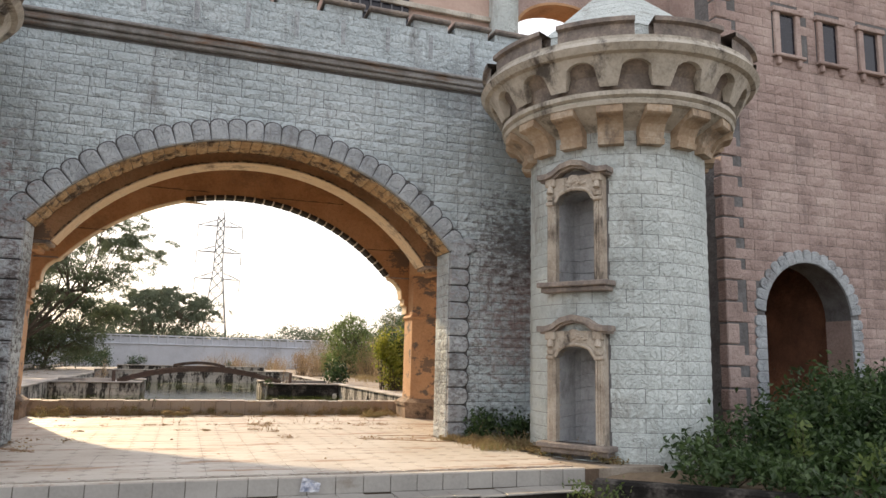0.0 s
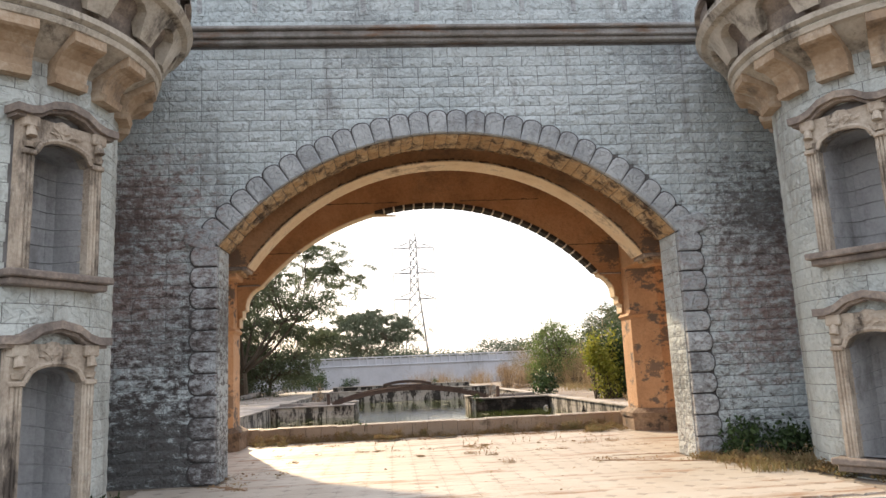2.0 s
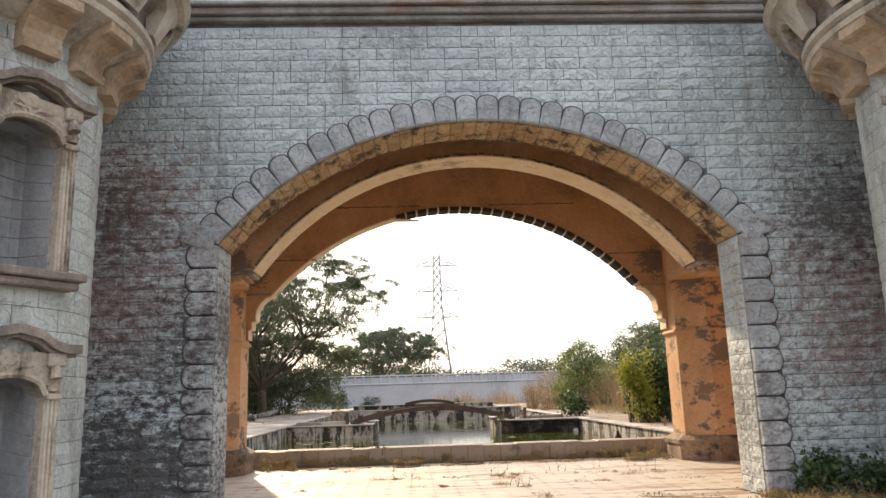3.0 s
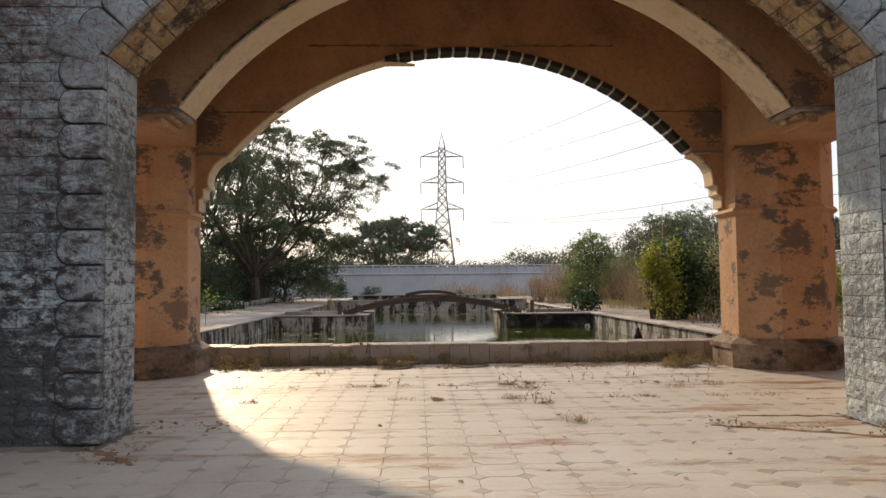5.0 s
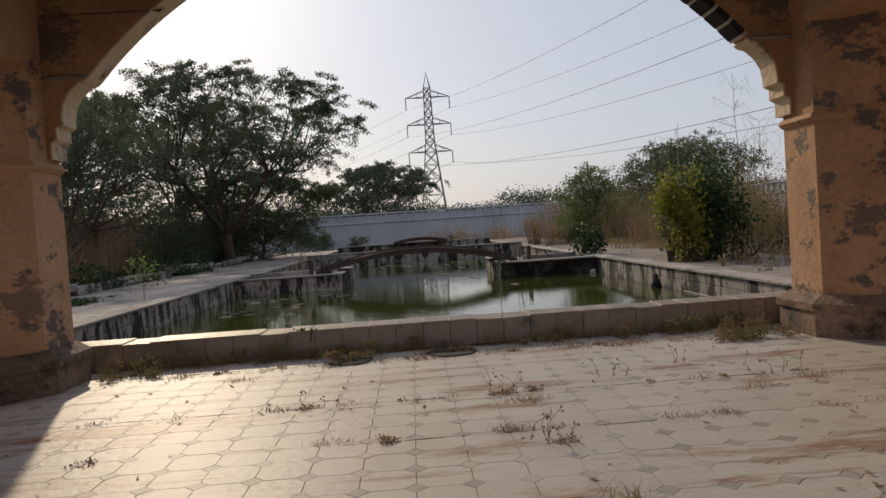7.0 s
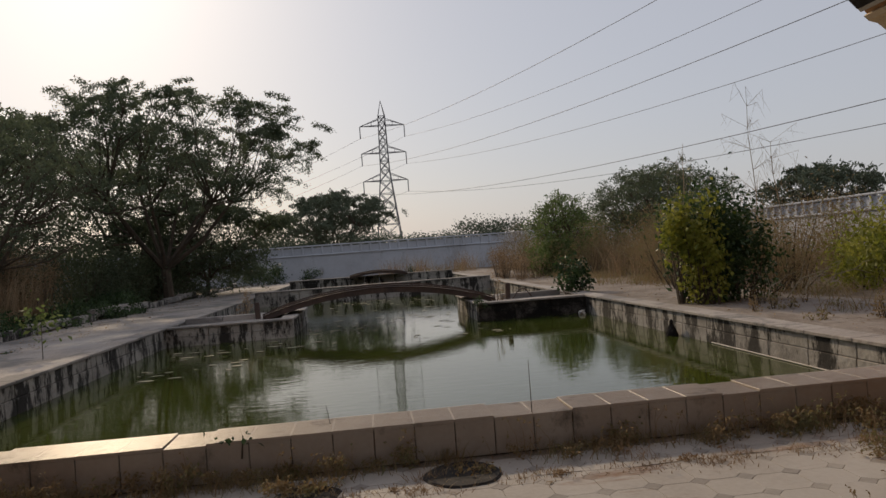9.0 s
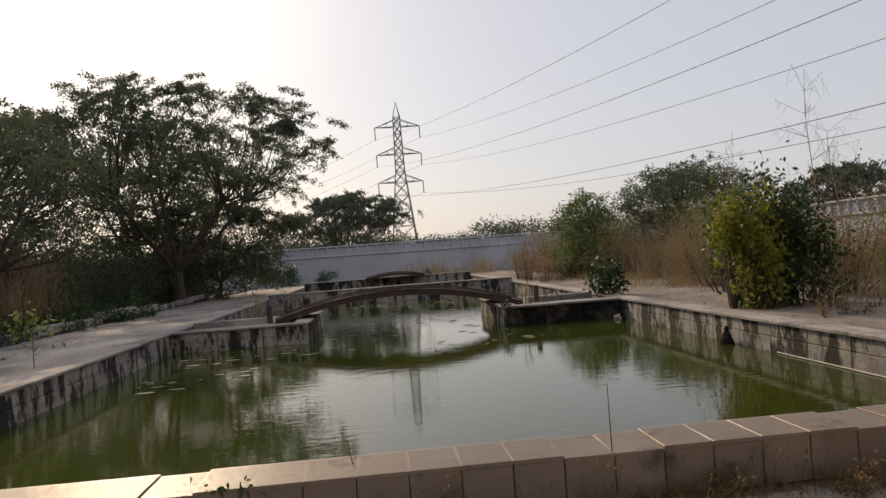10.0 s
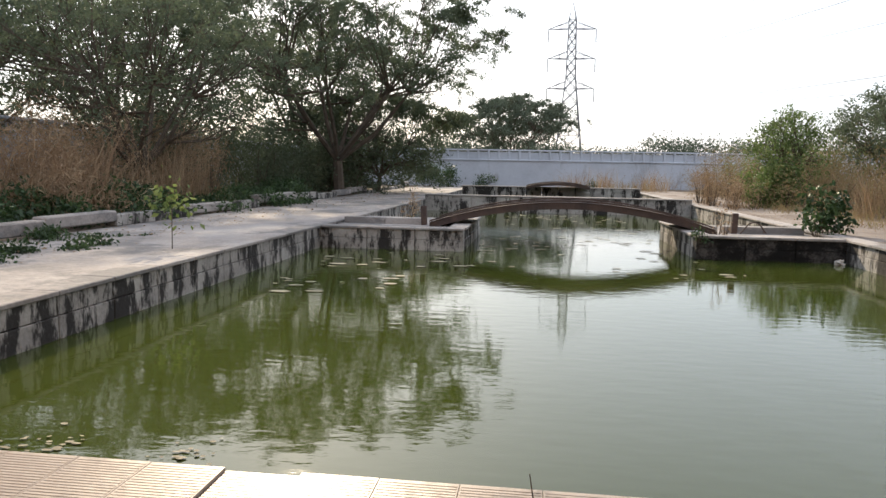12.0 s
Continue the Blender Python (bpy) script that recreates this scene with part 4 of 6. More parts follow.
def niche_frame(tower, a, sill, tall):
    """Frame, hood, columns, sill, crest and hollow of one niche; a turns it round the tower's axis."""
    base = pose(0, 0, 0, 0, 0, a) @ Matrix.Translation((0, -TR, 0))
    W = 0.29
    hollow = bmesh.new()
    # the hollow's back is a half drum sunk into the tower
    n = 12
    prof = [(-W + 2 * W * i / n) for i in range(n + 1)]
    zt = lambda x: sill + tall - 0.10 + 0.16 * math.sqrt(max(0.0, 1 - (x / W) ** 2))
    deep = lambda x: 0.05 + 0.46 * (max(0.0, 1 - abs(x / W) ** 5)) ** 0.5
    rows = []
    fr = [0.0]
    for c in range(1, 7):
        fr += [c / 7 - 0.006, c / 7 - 0.004, c / 7 + 0.004, c / 7 + 0.006]
    fr.append(1.0)
    for k, f in enumerate(fr):
        groove = 0.014 if k % 4 in (2, 3) and 0 < k < len(fr) - 1 else 0.0
        rows.append([hollow.verts.new((x * (1 + groove), deep(x) + groove, sill + (zt(x) - sill) * f)) for x in prof])
    for p, q in zip(rows, rows[1:]):
        for i in range(n):
            hollow.faces.new((p[i], p[i + 1], q[i + 1], q[i]))
    lo, hi = rows[0], rows[-1]
    fl = [hollow.verts.new((x, -0.03, sill)) for x in prof]
    up = [hollow.verts.new((x, -0.03, zt(x))) for x in prof]
    for i in range(n):
        hollow.faces.new((fl[i], fl[i + 1], lo[i + 1], lo[i]))
        hollow.faces.new((hi[i], hi[i + 1], up[i + 1], up[i]))
    bmesh.ops.transform(hollow, matrix=base, verts=hollow.verts)
    nf = part("niche", hollow, M_NICHEBACK, tower, "arched niche in a moulded frame")
    # face plate with the arched hole
    pts = [(-0.42, sill), (-0.42, sill + tall + 0.26), (0.42, sill + tall + 0.26), (0.42, sill), (W, sill), (W, zt(W))] + [(x, zt(x)) for x in prof[::-1]][1:-1] + [(-W, zt(W)), (-W, sill)]
    bm = prism(pts, -0.055, 0.10)
    bmesh.ops.transform(bm, matrix=base, verts=bm.verts)
    part("frame", bm, M_NICHE, nf)
    # arch moulding
    bm = bmesh.new()
    for x, x2 in zip(prof, prof[1:]):
        rod(bm, (x, -0.07, zt(x) + 0.02), (x2, -0.07, zt(x2) + 0.02), 0.028, sides=6)
    bmesh.ops.transform(bm, matrix=base, verts=bm.verts)
    part("arch_moulding", bm, M_NICHE, nf)
    for s in (-1, 1):
        bm = bmesh.new()
        for k in range(3):
            rod(bm, (s * (0.318 + 0.034 * k), -0.06, sill), (s * (0.318 + 0.034 * k), -0.06, sill + tall - 0.12), 0.017, sides=6)
        box(bm, s * 0.355 - 0.065, s * 0.355 + 0.065, -0.105, 0.0, sill + tall - 0.12, sill + tall - 0.07, 0.01)
        rod(bm, (s * 0.355, -0.07, sill + tall - 0.05), (s * 0.355, -0.07, sill + tall + 0.0), 0.045, 0.06, 8)
        box(bm, s * 0.355 - 0.075, s * 0.355 + 0.075, -0.115, 0.0, sill + tall + 0.14, sill + tall + 0.26, 0.015)
        rod(bm, (s * 0.355, -0.10, sill + tall + 0.05), (s * 0.355, -0.08, sill + tall + 0.15), 0.05, 0.035, 8)
        bmesh.ops.transform(bm, matrix=base, verts=bm.verts)
        part("pilaster", bm, M_NICHE, nf)
    bm = bmesh.new()
    bmesh.ops.create_icosphere(bm, subdivisions=3, radius=1)
    for v in bm.verts:
        lump = 0.75 + 0.5 * noise.noise(v.co * 2.6)
        v.co = Vector((v.co.x * 0.20 * lump, -0.055 + v.co.y * 0.05 * lump, sill + tall + 0.16 + v.co.z * (0.10 if v.co.z < 0 else 0.15) * lump * (1 - 0.45 * abs(v.co.x))))
    bmesh.ops.transform(bm, matrix=base, verts=bm.verts)
    part("crest", bm, M_NICHE, nf)
    # wavy hood
    hx = [-0.53, -0.40, -0.30, -0.18, 0, 0.18, 0.30, 0.40, 0.53]
    hz = [0.25, 0.25, 0.28, 0.36, 0.40, 0.36, 0.28, 0.25, 0.25]
    top_z = sill + tall
    pts = [(x, top_z + z) for x, z in zip(hx, hz)] + [(x, top_z + z + 0.075) for x, z in zip(hx, hz)][::-1]
    bm = prism(pts, -0.16, 0.06)
    pts = [(x * 0.95, top_z + z - 0.03) for x, z in zip(hx, hz)] + [(x * 0.95, top_z + z + 0.003) for x, z in zip(hx, hz)][::-1]
    prism(pts, -0.11, 0.06, bm)
    bmesh.ops.transform(bm, matrix=base, verts=bm.verts)
    part("hood", bm, M_DARKTRIM, nf)
    bm = boxed(-0.53, 0.53, -0.17, 0.10, sill - 0.07, sill, 0.012)
    box(bm, -0.49, 0.49, -0.12, 0.10, sill - 0.14, sill - 0.07, 0.012)
    bmesh.ops.transform(bm, matrix=base, verts=bm.verts)
    part("sill", bm, M_DARKTRIM, nf)


def round_tower(side, face):
    t = thing("tower", "round painted-stone tower with niches and a corbelled crown", "tower", "gateway towers", at=(CX + side * TX, TY, 0))
    Z = 4.42
    # drum with the niches' holes left open
    bm = bmesh.new()
    seg = 96
    zs = [-0.42]
    for sill, tall in NICHES:
        zs += [sill, sill + tall + 0.05]
    zs.append(Z)
    rings = [[bm.verts.new((TR * math.cos(2 * math.pi * i / seg), TR * math.sin(2 * math.pi * i / seg), z)) for i in range(seg)] for z in zs]
    for k in range(len(zs) - 1):
        for i in range(seg):
            ang = math.degrees(2 * math.pi * (i + 0.5) / seg) + 90 - face
            ang = (ang + 180) % 360 - 180
            if k in (1, 3) and abs(ang) < 14.0:
                continue
            j = (i + 1) % seg
            bm.faces.new((rings[k][i], rings[k][j], rings[k + 1][j], rings[k + 1][i]))
    part("drum", bm, M_JOINT, t)
    da = radians(20)
    kinds = [mesh_only("stone", curved_stone(TR, da - 0.006, 0.184 - 0.006, 0.014, s), M_STONE) for s in range(5)]
    narrow = [mesh_only("stone", curved_stone(TR, da * 0.47, 0.184 - 0.006, 0.014, 30 + s), M_STONE) for s in range(3)]
    for j in range(26):
        z = -0.36 + j * 0.184
        if z > Z - 0.1:
            break
        hit = any(s - 0.12 < z + 0.09 < s + h + 0.30 for s, h in NICHES)
        if hit and j % 2:
            for off in (-25.5, 25.5):
                o = new("stone", narrow[j % 3])
                o.parent = t
                o.matrix_local = pose(0, 0, z, 0, 0, face + off)
        for i in range(12):
            off = -110 + i * 20 + (10 if j % 2 else 0)
            a = face + off
            if hit and abs(off) < 29:
                continue
            o = new("stone", kinds[(i * 7 + j * 3) % 5])
            o.parent = t
            o.matrix_local = pose(0, 0, z, 0, 0, a)
    for sill, tall in NICHES:
        niche_frame(t, face, sill, tall)
    # corbelled crown
    part("lower_ring", lathe([(TR, 4.36), (TR + 0.03, 4.40), (TR + 0.36, 4.60), (TR + 0.42, 4.62), (TR + 0.44, 4.67), (TR + 0.40, 4.70), (TR + 0.46, 4.73), (TR + 0.46, 4.79), (TR + 0.36, 4.82)], 72), M_TRIM, t, "pale moulded ring on corbels")
    n = 16
    for i in range(n):
        a = 360 * i / n + face
        bm = bmesh.new()
        prof = [(TR - 0.05, 4.16), (TR + 0.13, 4.16), (TR + 0.15, 4.23), (TR + 0.11, 4.25), (TR + 0.13, 4.33), (TR + 0.19, 4.42), (TR + 0.28, 4.48), (TR + 0.37, 4.50), (TR + 0.40, 4.52), (TR + 0.40, 4.62), (TR - 0.05, 4.62)]
        prism([(q, z) for q, z in prof], -0.17, 0.17, bm)
        bmesh.ops.transform(bm, matrix=pose(0, 0, 0, 0, 0, a - 90), verts=bm.verts)
        part("corbel", bm, M_OCHRE, t)
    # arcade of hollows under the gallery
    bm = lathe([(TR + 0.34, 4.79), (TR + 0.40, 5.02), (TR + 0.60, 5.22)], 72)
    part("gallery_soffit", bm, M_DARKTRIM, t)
    for i in range(n):
        a0 = 360 * (i + 0.5) / n + face
        bm = bmesh.new()
        m = 12
        rows = []
        for k in range(m + 1):
            u = -1 + 2 * k / m
            ang = radians(a0 + u * 180 / n)
            arch = 4.96 + 0.19 * math.sqrt(max(0.0, 1 - (u / 0.66) ** 2)) if abs(u) < 0.66 else 4.84
            q = TR + 0.66 - 0.2 * (5.22 - arch) / 0.42
            rows.append([bm.verts.new((d * math.cos(ang), d * math.sin(ang), zz)) for d, zz in ((TR + 0.40, arch + 0.04), (q, arch), (TR + 0.68, 5.22))])
        for p, q in zip(rows, rows[1:]):
            bm.faces.new((p[0], q[0], q[1], p[1]))
            bm.faces.new((p[1], q[1], q[2], p[2]))
        part("arcade_bay", bm, M_TRIM, t)
    part("gallery_ring", lathe([(TR + 0.66, 5.20), (TR + 0.74, 5.22), (TR + 0.80, 5.30), (TR + 0.74, 5.38), (TR + 0.74, 5.42), (TR + 0.50, 5.42)], 72), M_TRIM, t)
    for i in range(10):
        a = 36 * i + face + 18
        part("merlon", lathe([(TR + 0.56, 5.42), (TR + 0.72, 5.42), (TR + 0.72, 5.58), (TR + 0.78, 5.60), (TR + 0.78, 5.66), (TR + 0.50, 5.66), (TR + 0.50, 5.42), (TR + 0.56, 5.42)], 6, a - 14.5 - 90, a + 14.5 - 90), M_DARKTRIM, t)
    k8 = 1 / math.cos(math.pi / 8)
    prof = [((TR + 0.34) * k8, 5.42), ((TR + 0.28) * k8, 5.72)]
    for k in range(9):
        r0, r1 = (TR + 0.28) + (0.12 - TR - 0.28) * k / 9, (TR + 0.28) + (0.12 - TR - 0.28) * (k + 1) / 9
        prof += [((r0 + 0.014) * k8, 5.72 + 1.38 * k / 9 + 0.006), ((r1 + 0.014) * k8, 5.72 + 1.38 * (k + 1) / 9)]
    bm = lathe(prof + [(0.001, 7.14)], 8, 22.5, 382.5)
    part("roof", bm, M_STONE, t, "low pointed stone roof")
    return t


round_tower(1, -58)
round_tower(-1, 58)


# ---------- terrace tiles and steps ----------
CUT = 0.064                       # the cut corners leave room for small square dots


def flat_tile(pts, h=0.014):
    bm = bmesh.new()
    g = lambda k, z: [bm.verts.new((x * k, y * k, z)) for x, y in pts]
    lo, mi, hi = g(0.993, 0), g(0.992, h * 0.92), g(0.985, h)
    n = len(pts)
    for a, b in ((lo, mi), (mi, hi)):
        for i in range(n):
            j = (i + 1) % n
            bm.faces.new((a[i], a[j], b[j], b[i]))
    bm.faces.new(hi)
    return bm


P = 0.1495
octo = [(P, -P + CUT), (P, P - CUT), (P - CUT, P), (-P + CUT, P), (-P, P - CUT), (-P, -P + CUT), (-P + CUT, -P), (P - CUT, -P)]
oct_me = mesh_only("floor_tile", flat_tile(octo), M_TILE)
dot_me = mesh_only("dot_tile", flat_tile([(CUT, 0), (0, CUT), (-CUT, 0), (0, -CUT)]), M_DOT)
rng = np.random.default_rng(11)
for me, nm, ox, rest in ((oct_me, "floor_tile", 0.15, "floor_tiles_beyond"), (dot_me, "dot_tile", 0.0, "dot_tiles_beyond")):
    spots = []
    for j in range(28):
        y = 8.80 + j * 0.30 + ox
        for i in range(-17, 26):
            x = 0.755 + i * 0.30 + ox
            if y > 16.98 or (y < 12.5 and not (-2.55 < x < 5.1)) or (11.6 < y < 12.5 and abs(x - CX) > 3.0) or abs(x - CX) > 6.2:
                continue
            spots.append((abs(x - 1.3) + (0 if y > 9.5 else 3) + abs(y - 12.5) * 0.25, x, y))
    spots.sort()
    vs, fs = [], []
    for k, (_, x, y) in enumerate(spots):
        tilt = pose(x, y, -0.012 + rng.uniform(-0.0012, 0.0012), rng.normal(0, 0.11), rng.normal(0, 0.11), 0)
        if k < 300:
            o = new(nm, me)
            o.parent = floor_ob
            o.matrix_local = tilt
        else:
            b = len(vs)
            vs += [tuple(tilt @ v.co) for v in me.vertices]
            fs += [[b + q for q in p.vertices] for p in me.polygons]
    mesh_from(rest, vs, fs, me.materials[0], floor_ob)["kind"] = "stuff"

step = thing("step", "tiled terrace step with a chipped lower tread", "step", kind="structure")
part("core", boxed(-2.75, 5.25, 8.585, 8.9, -0.34, -0.016), M_GROUT, step)
riser = mesh_only("riser_tile", boxed(-0.147, 0.147, -0.010, 0.010, 0, 0.172, 0.004), M_STEPTILE)
nosing = mesh_only("nosing_tile", boxed(-0.148, 0.148, -0.012, 0.07, -0.014, 0.004, 0.003), M_TILE)
tread = mesh_only("tread_tile", boxed(-0.148, 0.148, -0.19, 0.19, -0.02, 0.0, 0.004), M_STEPTILE)
for i in range(26):
    x = -2.6 + 0.3 * i
    o = new("riser_tile", riser)
    o.parent, o.location = step, (x, 8.575, -0.184)
    o = new("nosing_tile", nosing)
    o.parent, o.location = step, (x, 8.58, 0.0)
    if i in (9, 10):
        continue
    o = new("tread_tile", tread)
    o.parent, o.location = step, (x, 8.37 - (0.03 if i % 5 == 2 else 0), -0.182 - (0.012 if i % 4 == 1 else 0))
    o.rotation_euler = (0, radians(rng.uniform(-0.8, 0.8)), radians(rng.uniform(-1, 1)))
# bed coloured black as the shadow strip under the treads
part("bed", boxed(-2.75, 5.2, 8.26, 8.585, -0.34, -0.205), M_DARK, step)
bm = boxed(-0.55, 0.55, -0.3, 0.3, 0, 0.07, 0.012)
slab = tagged(link_mesh("concrete_slab", bm, M_PAVE), "loose concrete slab lying askew before the step", "slab")
slab.matrix_world = pose(3.8, 7.85, -0.32, 1, 2.5, -28)
bm = boxed(-0.6, 0.6, -0.28, 0.28, 0, 0.08, 0.012)
slab = tagged(link_mesh("concrete_slab", bm, M_PAVE), "broken pale concrete slab beside the round tower", "slab")
slab.matrix_world = pose(-3.1, 8.2, -0.335, 0, 2, 6)
bm = boxed(-0.35, 0.35, -0.22, 0.22, 0, 0.05, 0.012)
slab = tagged(link_mesh("concrete_slab", bm, M_PAVE), "half-buried concrete slab in the earth", "slab")
slab.matrix_world = pose(1.9, 7.8, -0.34, -2, 0, 12)
M_SCRAP = material("scrap_plastic", [(0.10, 0.14, 0.25), (0.75, 0.75, 0.75)], 0.4, 14, 40, 0.1)
bm = bmesh.new()
bmesh.ops.create_grid(bm, x_segments=6, y_segments=5, size=0.5)
for v in bm.verts:
    v.co = Vector((v.co.x * 0.20, -0.012 + 0.02 * noise.noise(v.co * 4), v.co.y * 0.12 * (1 - 0.5 * v.co.x)))
scrap = tagged(link_mesh("plastic_scrap", bm, M_SCRAP), "crumpled blue and white plastic scrap against the riser", "litter")
scrap.matrix_world = pose(1.78, 8.55, -0.09, 0, 12, 0)

# ---------- taller buildings beside and above the gate ----------
BY = 11.6
tall = thing("wall_keep", "tall pinkish stone wall with small windows and an arched doorway", "wall", kind="structure")
DX, DR, DS = 11.82, 1.08, 2.2
door = [(DX + DR * math.cos(math.pi * i / 16), DS + DR * math.sin(math.pi * i / 16)) for i in range(17)]
pts = [(9.85, -0.4), (9.85, 13.0), (21.0, 13.0), (21.0, -0.4), (DX + DR, -0.4)] + door + [(DX - DR, -0.4)]
part("masonry", prism(pts, BY, BY + 0.6), M_JOINT, tall)
part("flank", boxed(9.85, 10.4, BY + 0.6, 17.0, -0.4, 13.0), M_PINK, tall)
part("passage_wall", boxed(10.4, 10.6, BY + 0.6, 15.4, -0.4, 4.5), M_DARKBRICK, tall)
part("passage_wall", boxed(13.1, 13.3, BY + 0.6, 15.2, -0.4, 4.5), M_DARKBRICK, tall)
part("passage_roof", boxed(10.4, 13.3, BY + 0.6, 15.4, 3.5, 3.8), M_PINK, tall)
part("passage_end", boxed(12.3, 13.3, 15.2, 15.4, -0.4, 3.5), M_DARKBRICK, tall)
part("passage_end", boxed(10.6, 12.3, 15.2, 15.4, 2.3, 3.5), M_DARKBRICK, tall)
for sx in (DX - DR - 0.04, DX + DR - 0.012):
    part("reveal", boxed(sx, sx + 0.052, BY + 0.004, BY + 0.6, -0.4, DS), M_PINK, tall)
part("side_return", boxed(20.7, 21.0, BY + 0.6, 22, -0.4, 13), M_PINK, tall)
part("lintel_panel", boxed(11.0, 11.9, 14.0, 14.15, -0.3, 0.75, 0.02), M_PINK, tall)
WINS = [(11.62, 7.98), (12.76, 7.98), (13.9, 7.98), (15.04, 7.98)]


def clear_of_keep(x, z, h):
    zt = z + 0.1
    if x < 10.25:
        return False
    if any(abs(x - wx) < 0.38 + h * 0.7 and abs(zt - wz) < 0.62 for wx, wz in WINS):
        return False
    dx = max(0.0, abs(x - DX) - h * 0.5)
    return dx > DR + 0.22 if zt < DS else math.hypot(dx, zt - DS) > DR + 0.2


lay_stones(tall, BY, 10.1, 20.8, -0.34, 12.8, clear_of_keep, M_PINK, 0.20, 0.46, near=lambda x, z: abs(x - 12) + abs(z - 3), depth=0.02)
dq = [mesh_only("voussoir", voussoir(0.205, 0.26, 0.06, 80 + s), M_RINGSTONE) for s in range(4)]
for i in range(17):
    a = -80 + 160 * i / 16
    o = new("voussoir", dq[i % 4])
    o.parent = tall
    o.matrix_local = pose(DX + DR * math.sin(radians(a)), BY, DS + DR * math.cos(radians(a)), 0, a, 0)
for side in (-1, 1):
    for i in range(12):
        o = new("quoin", dq[(i + side) % 4])
        o.parent = tall
        o.matrix_local = pose(DX + side * DR, BY, -0.2 + 0.21 * i, 0, 90 * side, 0)
cq = [mesh_only("corner_stone", boxed(-0.2, 0.2, -0.035, 0.2, 0, 0.37, 0.02), M_PINK), mesh_only("corner_stone", boxed(-0.14, 0.14, -0.032, 0.2, 0, 0.37, 0.02), M_PINK)]
for i in range(33):
    o = new("corner_stone", cq[i % 2])
    o.parent = tall
    o.location = (10.02 if i % 2 == 0 else 9.98, BY, -0.34 + 0.4 * i)
for wx, wz in WINS:
    w = part("window", boxed(wx - 0.20, wx + 0.20, BY - 0.012, BY + 0.02, wz - 0.43, wz + 0.43), M_GLASSDARK, tall, "small dark window in a stone frame")
    for s in (-1, 1):
        part("jamb", boxed(wx + s * 0.27 - 0.07, wx + s * 0.27 + 0.07, BY - 0.07, BY, wz - 0.45, wz + 0.45, 0.012), M_PINK, w)
        part("bracket", boxed(wx + s * 0.27 - 0.05, wx + s * 0.27 + 0.05, BY - 0.10, BY, wz - 0.68, wz - 0.52, 0.02), M_PINK, w)
    part("head", boxed(wx - 0.40, wx + 0.40, BY - 0.11, BY, wz + 0.45, wz + 0.56, 0.015), M_PINK, w)
    part("sill", boxed(wx - 0.40, wx + 0.40, BY - 0.13, BY, wz - 0.52, wz - 0.45, 0.015), M_PINK, w)
tagged(link_mesh("wall_recess", boxed(6.5, 9.85, 13.2, 13.5, -0.4, 6.0), M_PINK), "shaded stone wall in the recess beside the tower", "wall", kind="structure")
tagged(link_mesh("wall_recess_far", boxed(-9.0, -3.8, 13.2, 13.5, -0.4, 6.0), M_PINK), "shaded stone wall beside the tower", "wall", kind="structure")

upper = thing("wall_upper", "pink upper storey with a dark barred window", "wall", kind="structure")
part("face", boxed(-3.9, 5.6, 13.0, 13.3, 6.28, 9.6), material("faded_pink_plaster", [(0.42, 0.30, 0.25), (0.55, 0.42, 0.36)], 0.85, 1.2, 20, 0.2, stain=(0.2, 0.17, 0.15), stain_amount=0.3), upper)
w = part("window", boxed(2.35, 3.95, 12.96, 13.0, 6.9, 8.4), M_GLASSDARK, upper, "dark barred window")
for i in range(8):
    part("bar", boxed(2.4 + i * 0.2, 2.43 + i * 0.2, 12.93, 12.96, 6.9, 8.4), M_STEEL, w)
for i in range(6):
    part("rail", boxed(2.35, 3.95, 12.925, 12.93, 7.0 + i * 0.25, 7.03 + i * 0.25), M_STEEL, w)
part("pilaster", boxed(5.6, 6.15, 12.8, 13.4, 6.28, 9.6, 0.03), M_STONE, upper)
part("band", boxed(3.4, 5.6, 12.9, 13.0, 7.75, 7.85, 0.01), M_TRIM, upper)
c_arc = [(7.3 + 1.15 * math.cos(math.pi * i / 16), 7.75 + 0.75 * math.sin(math.pi * i / 16)) for i in range(17)]
part("side_arch", prism([(6.15, 6.3), (6.15, 9.6), (9.85, 9.6), (9.85, 6.3), (8.45, 6.3)] + c_arc + [(6.15 - 0.0, 7.75)][:0], 13.0, 13.5), M_PINK, upper)
part("arch_reveal", strip([(7.3 - 1.15 * math.cos(math.pi * i / 16), 7.75 + 0.75 * math.sin(math.pi * i / 16)) for i in range(17)], 12.98, 13.6, 0.05), M_PLASTER, upper)


# ---------- boundary wall ----------
def boundary(name, a, b, label):
    """A plastered wall with a band, a rail on short posts; a and b are plan points."""
    a, b = Vector((*a, 0)), Vector((*b, 0))
    ln = (b - a).length
    w = thing(name, label, "boundary wall", kind="structure", at=(a.x, a.y, 0), turn=math.degrees(math.atan2(b.y - a.y, b.x - a.x)))
    part("panel", boxed(0, ln, -0.15, 0.15, -0.3, 2.05), M_FARWALL, w)
    part("band", boxed(0, ln, -0.24, 0.24, 2.05, 2.17, 0.03), M_FARWALL, w)
    part("parapet_panel", boxed(0, ln, -0.05, 0.05, 2.17, 2.70), M_FARWALL, w)
    part("coping", boxed(0, ln, -0.20, 0.20, 2.78, 2.88, 0.02), M_FARWALL, w)
    post = mesh_only("post", boxed(-0.07, 0.07, -0.16, 0.16, 2.17, 2.80, 0.015), M_FARWALL)
    for i in range(int(ln / 0.75)):
        o = new("post", post)
        o.parent, o.location = w, (0.4 + i * 0.75, 0, 0)


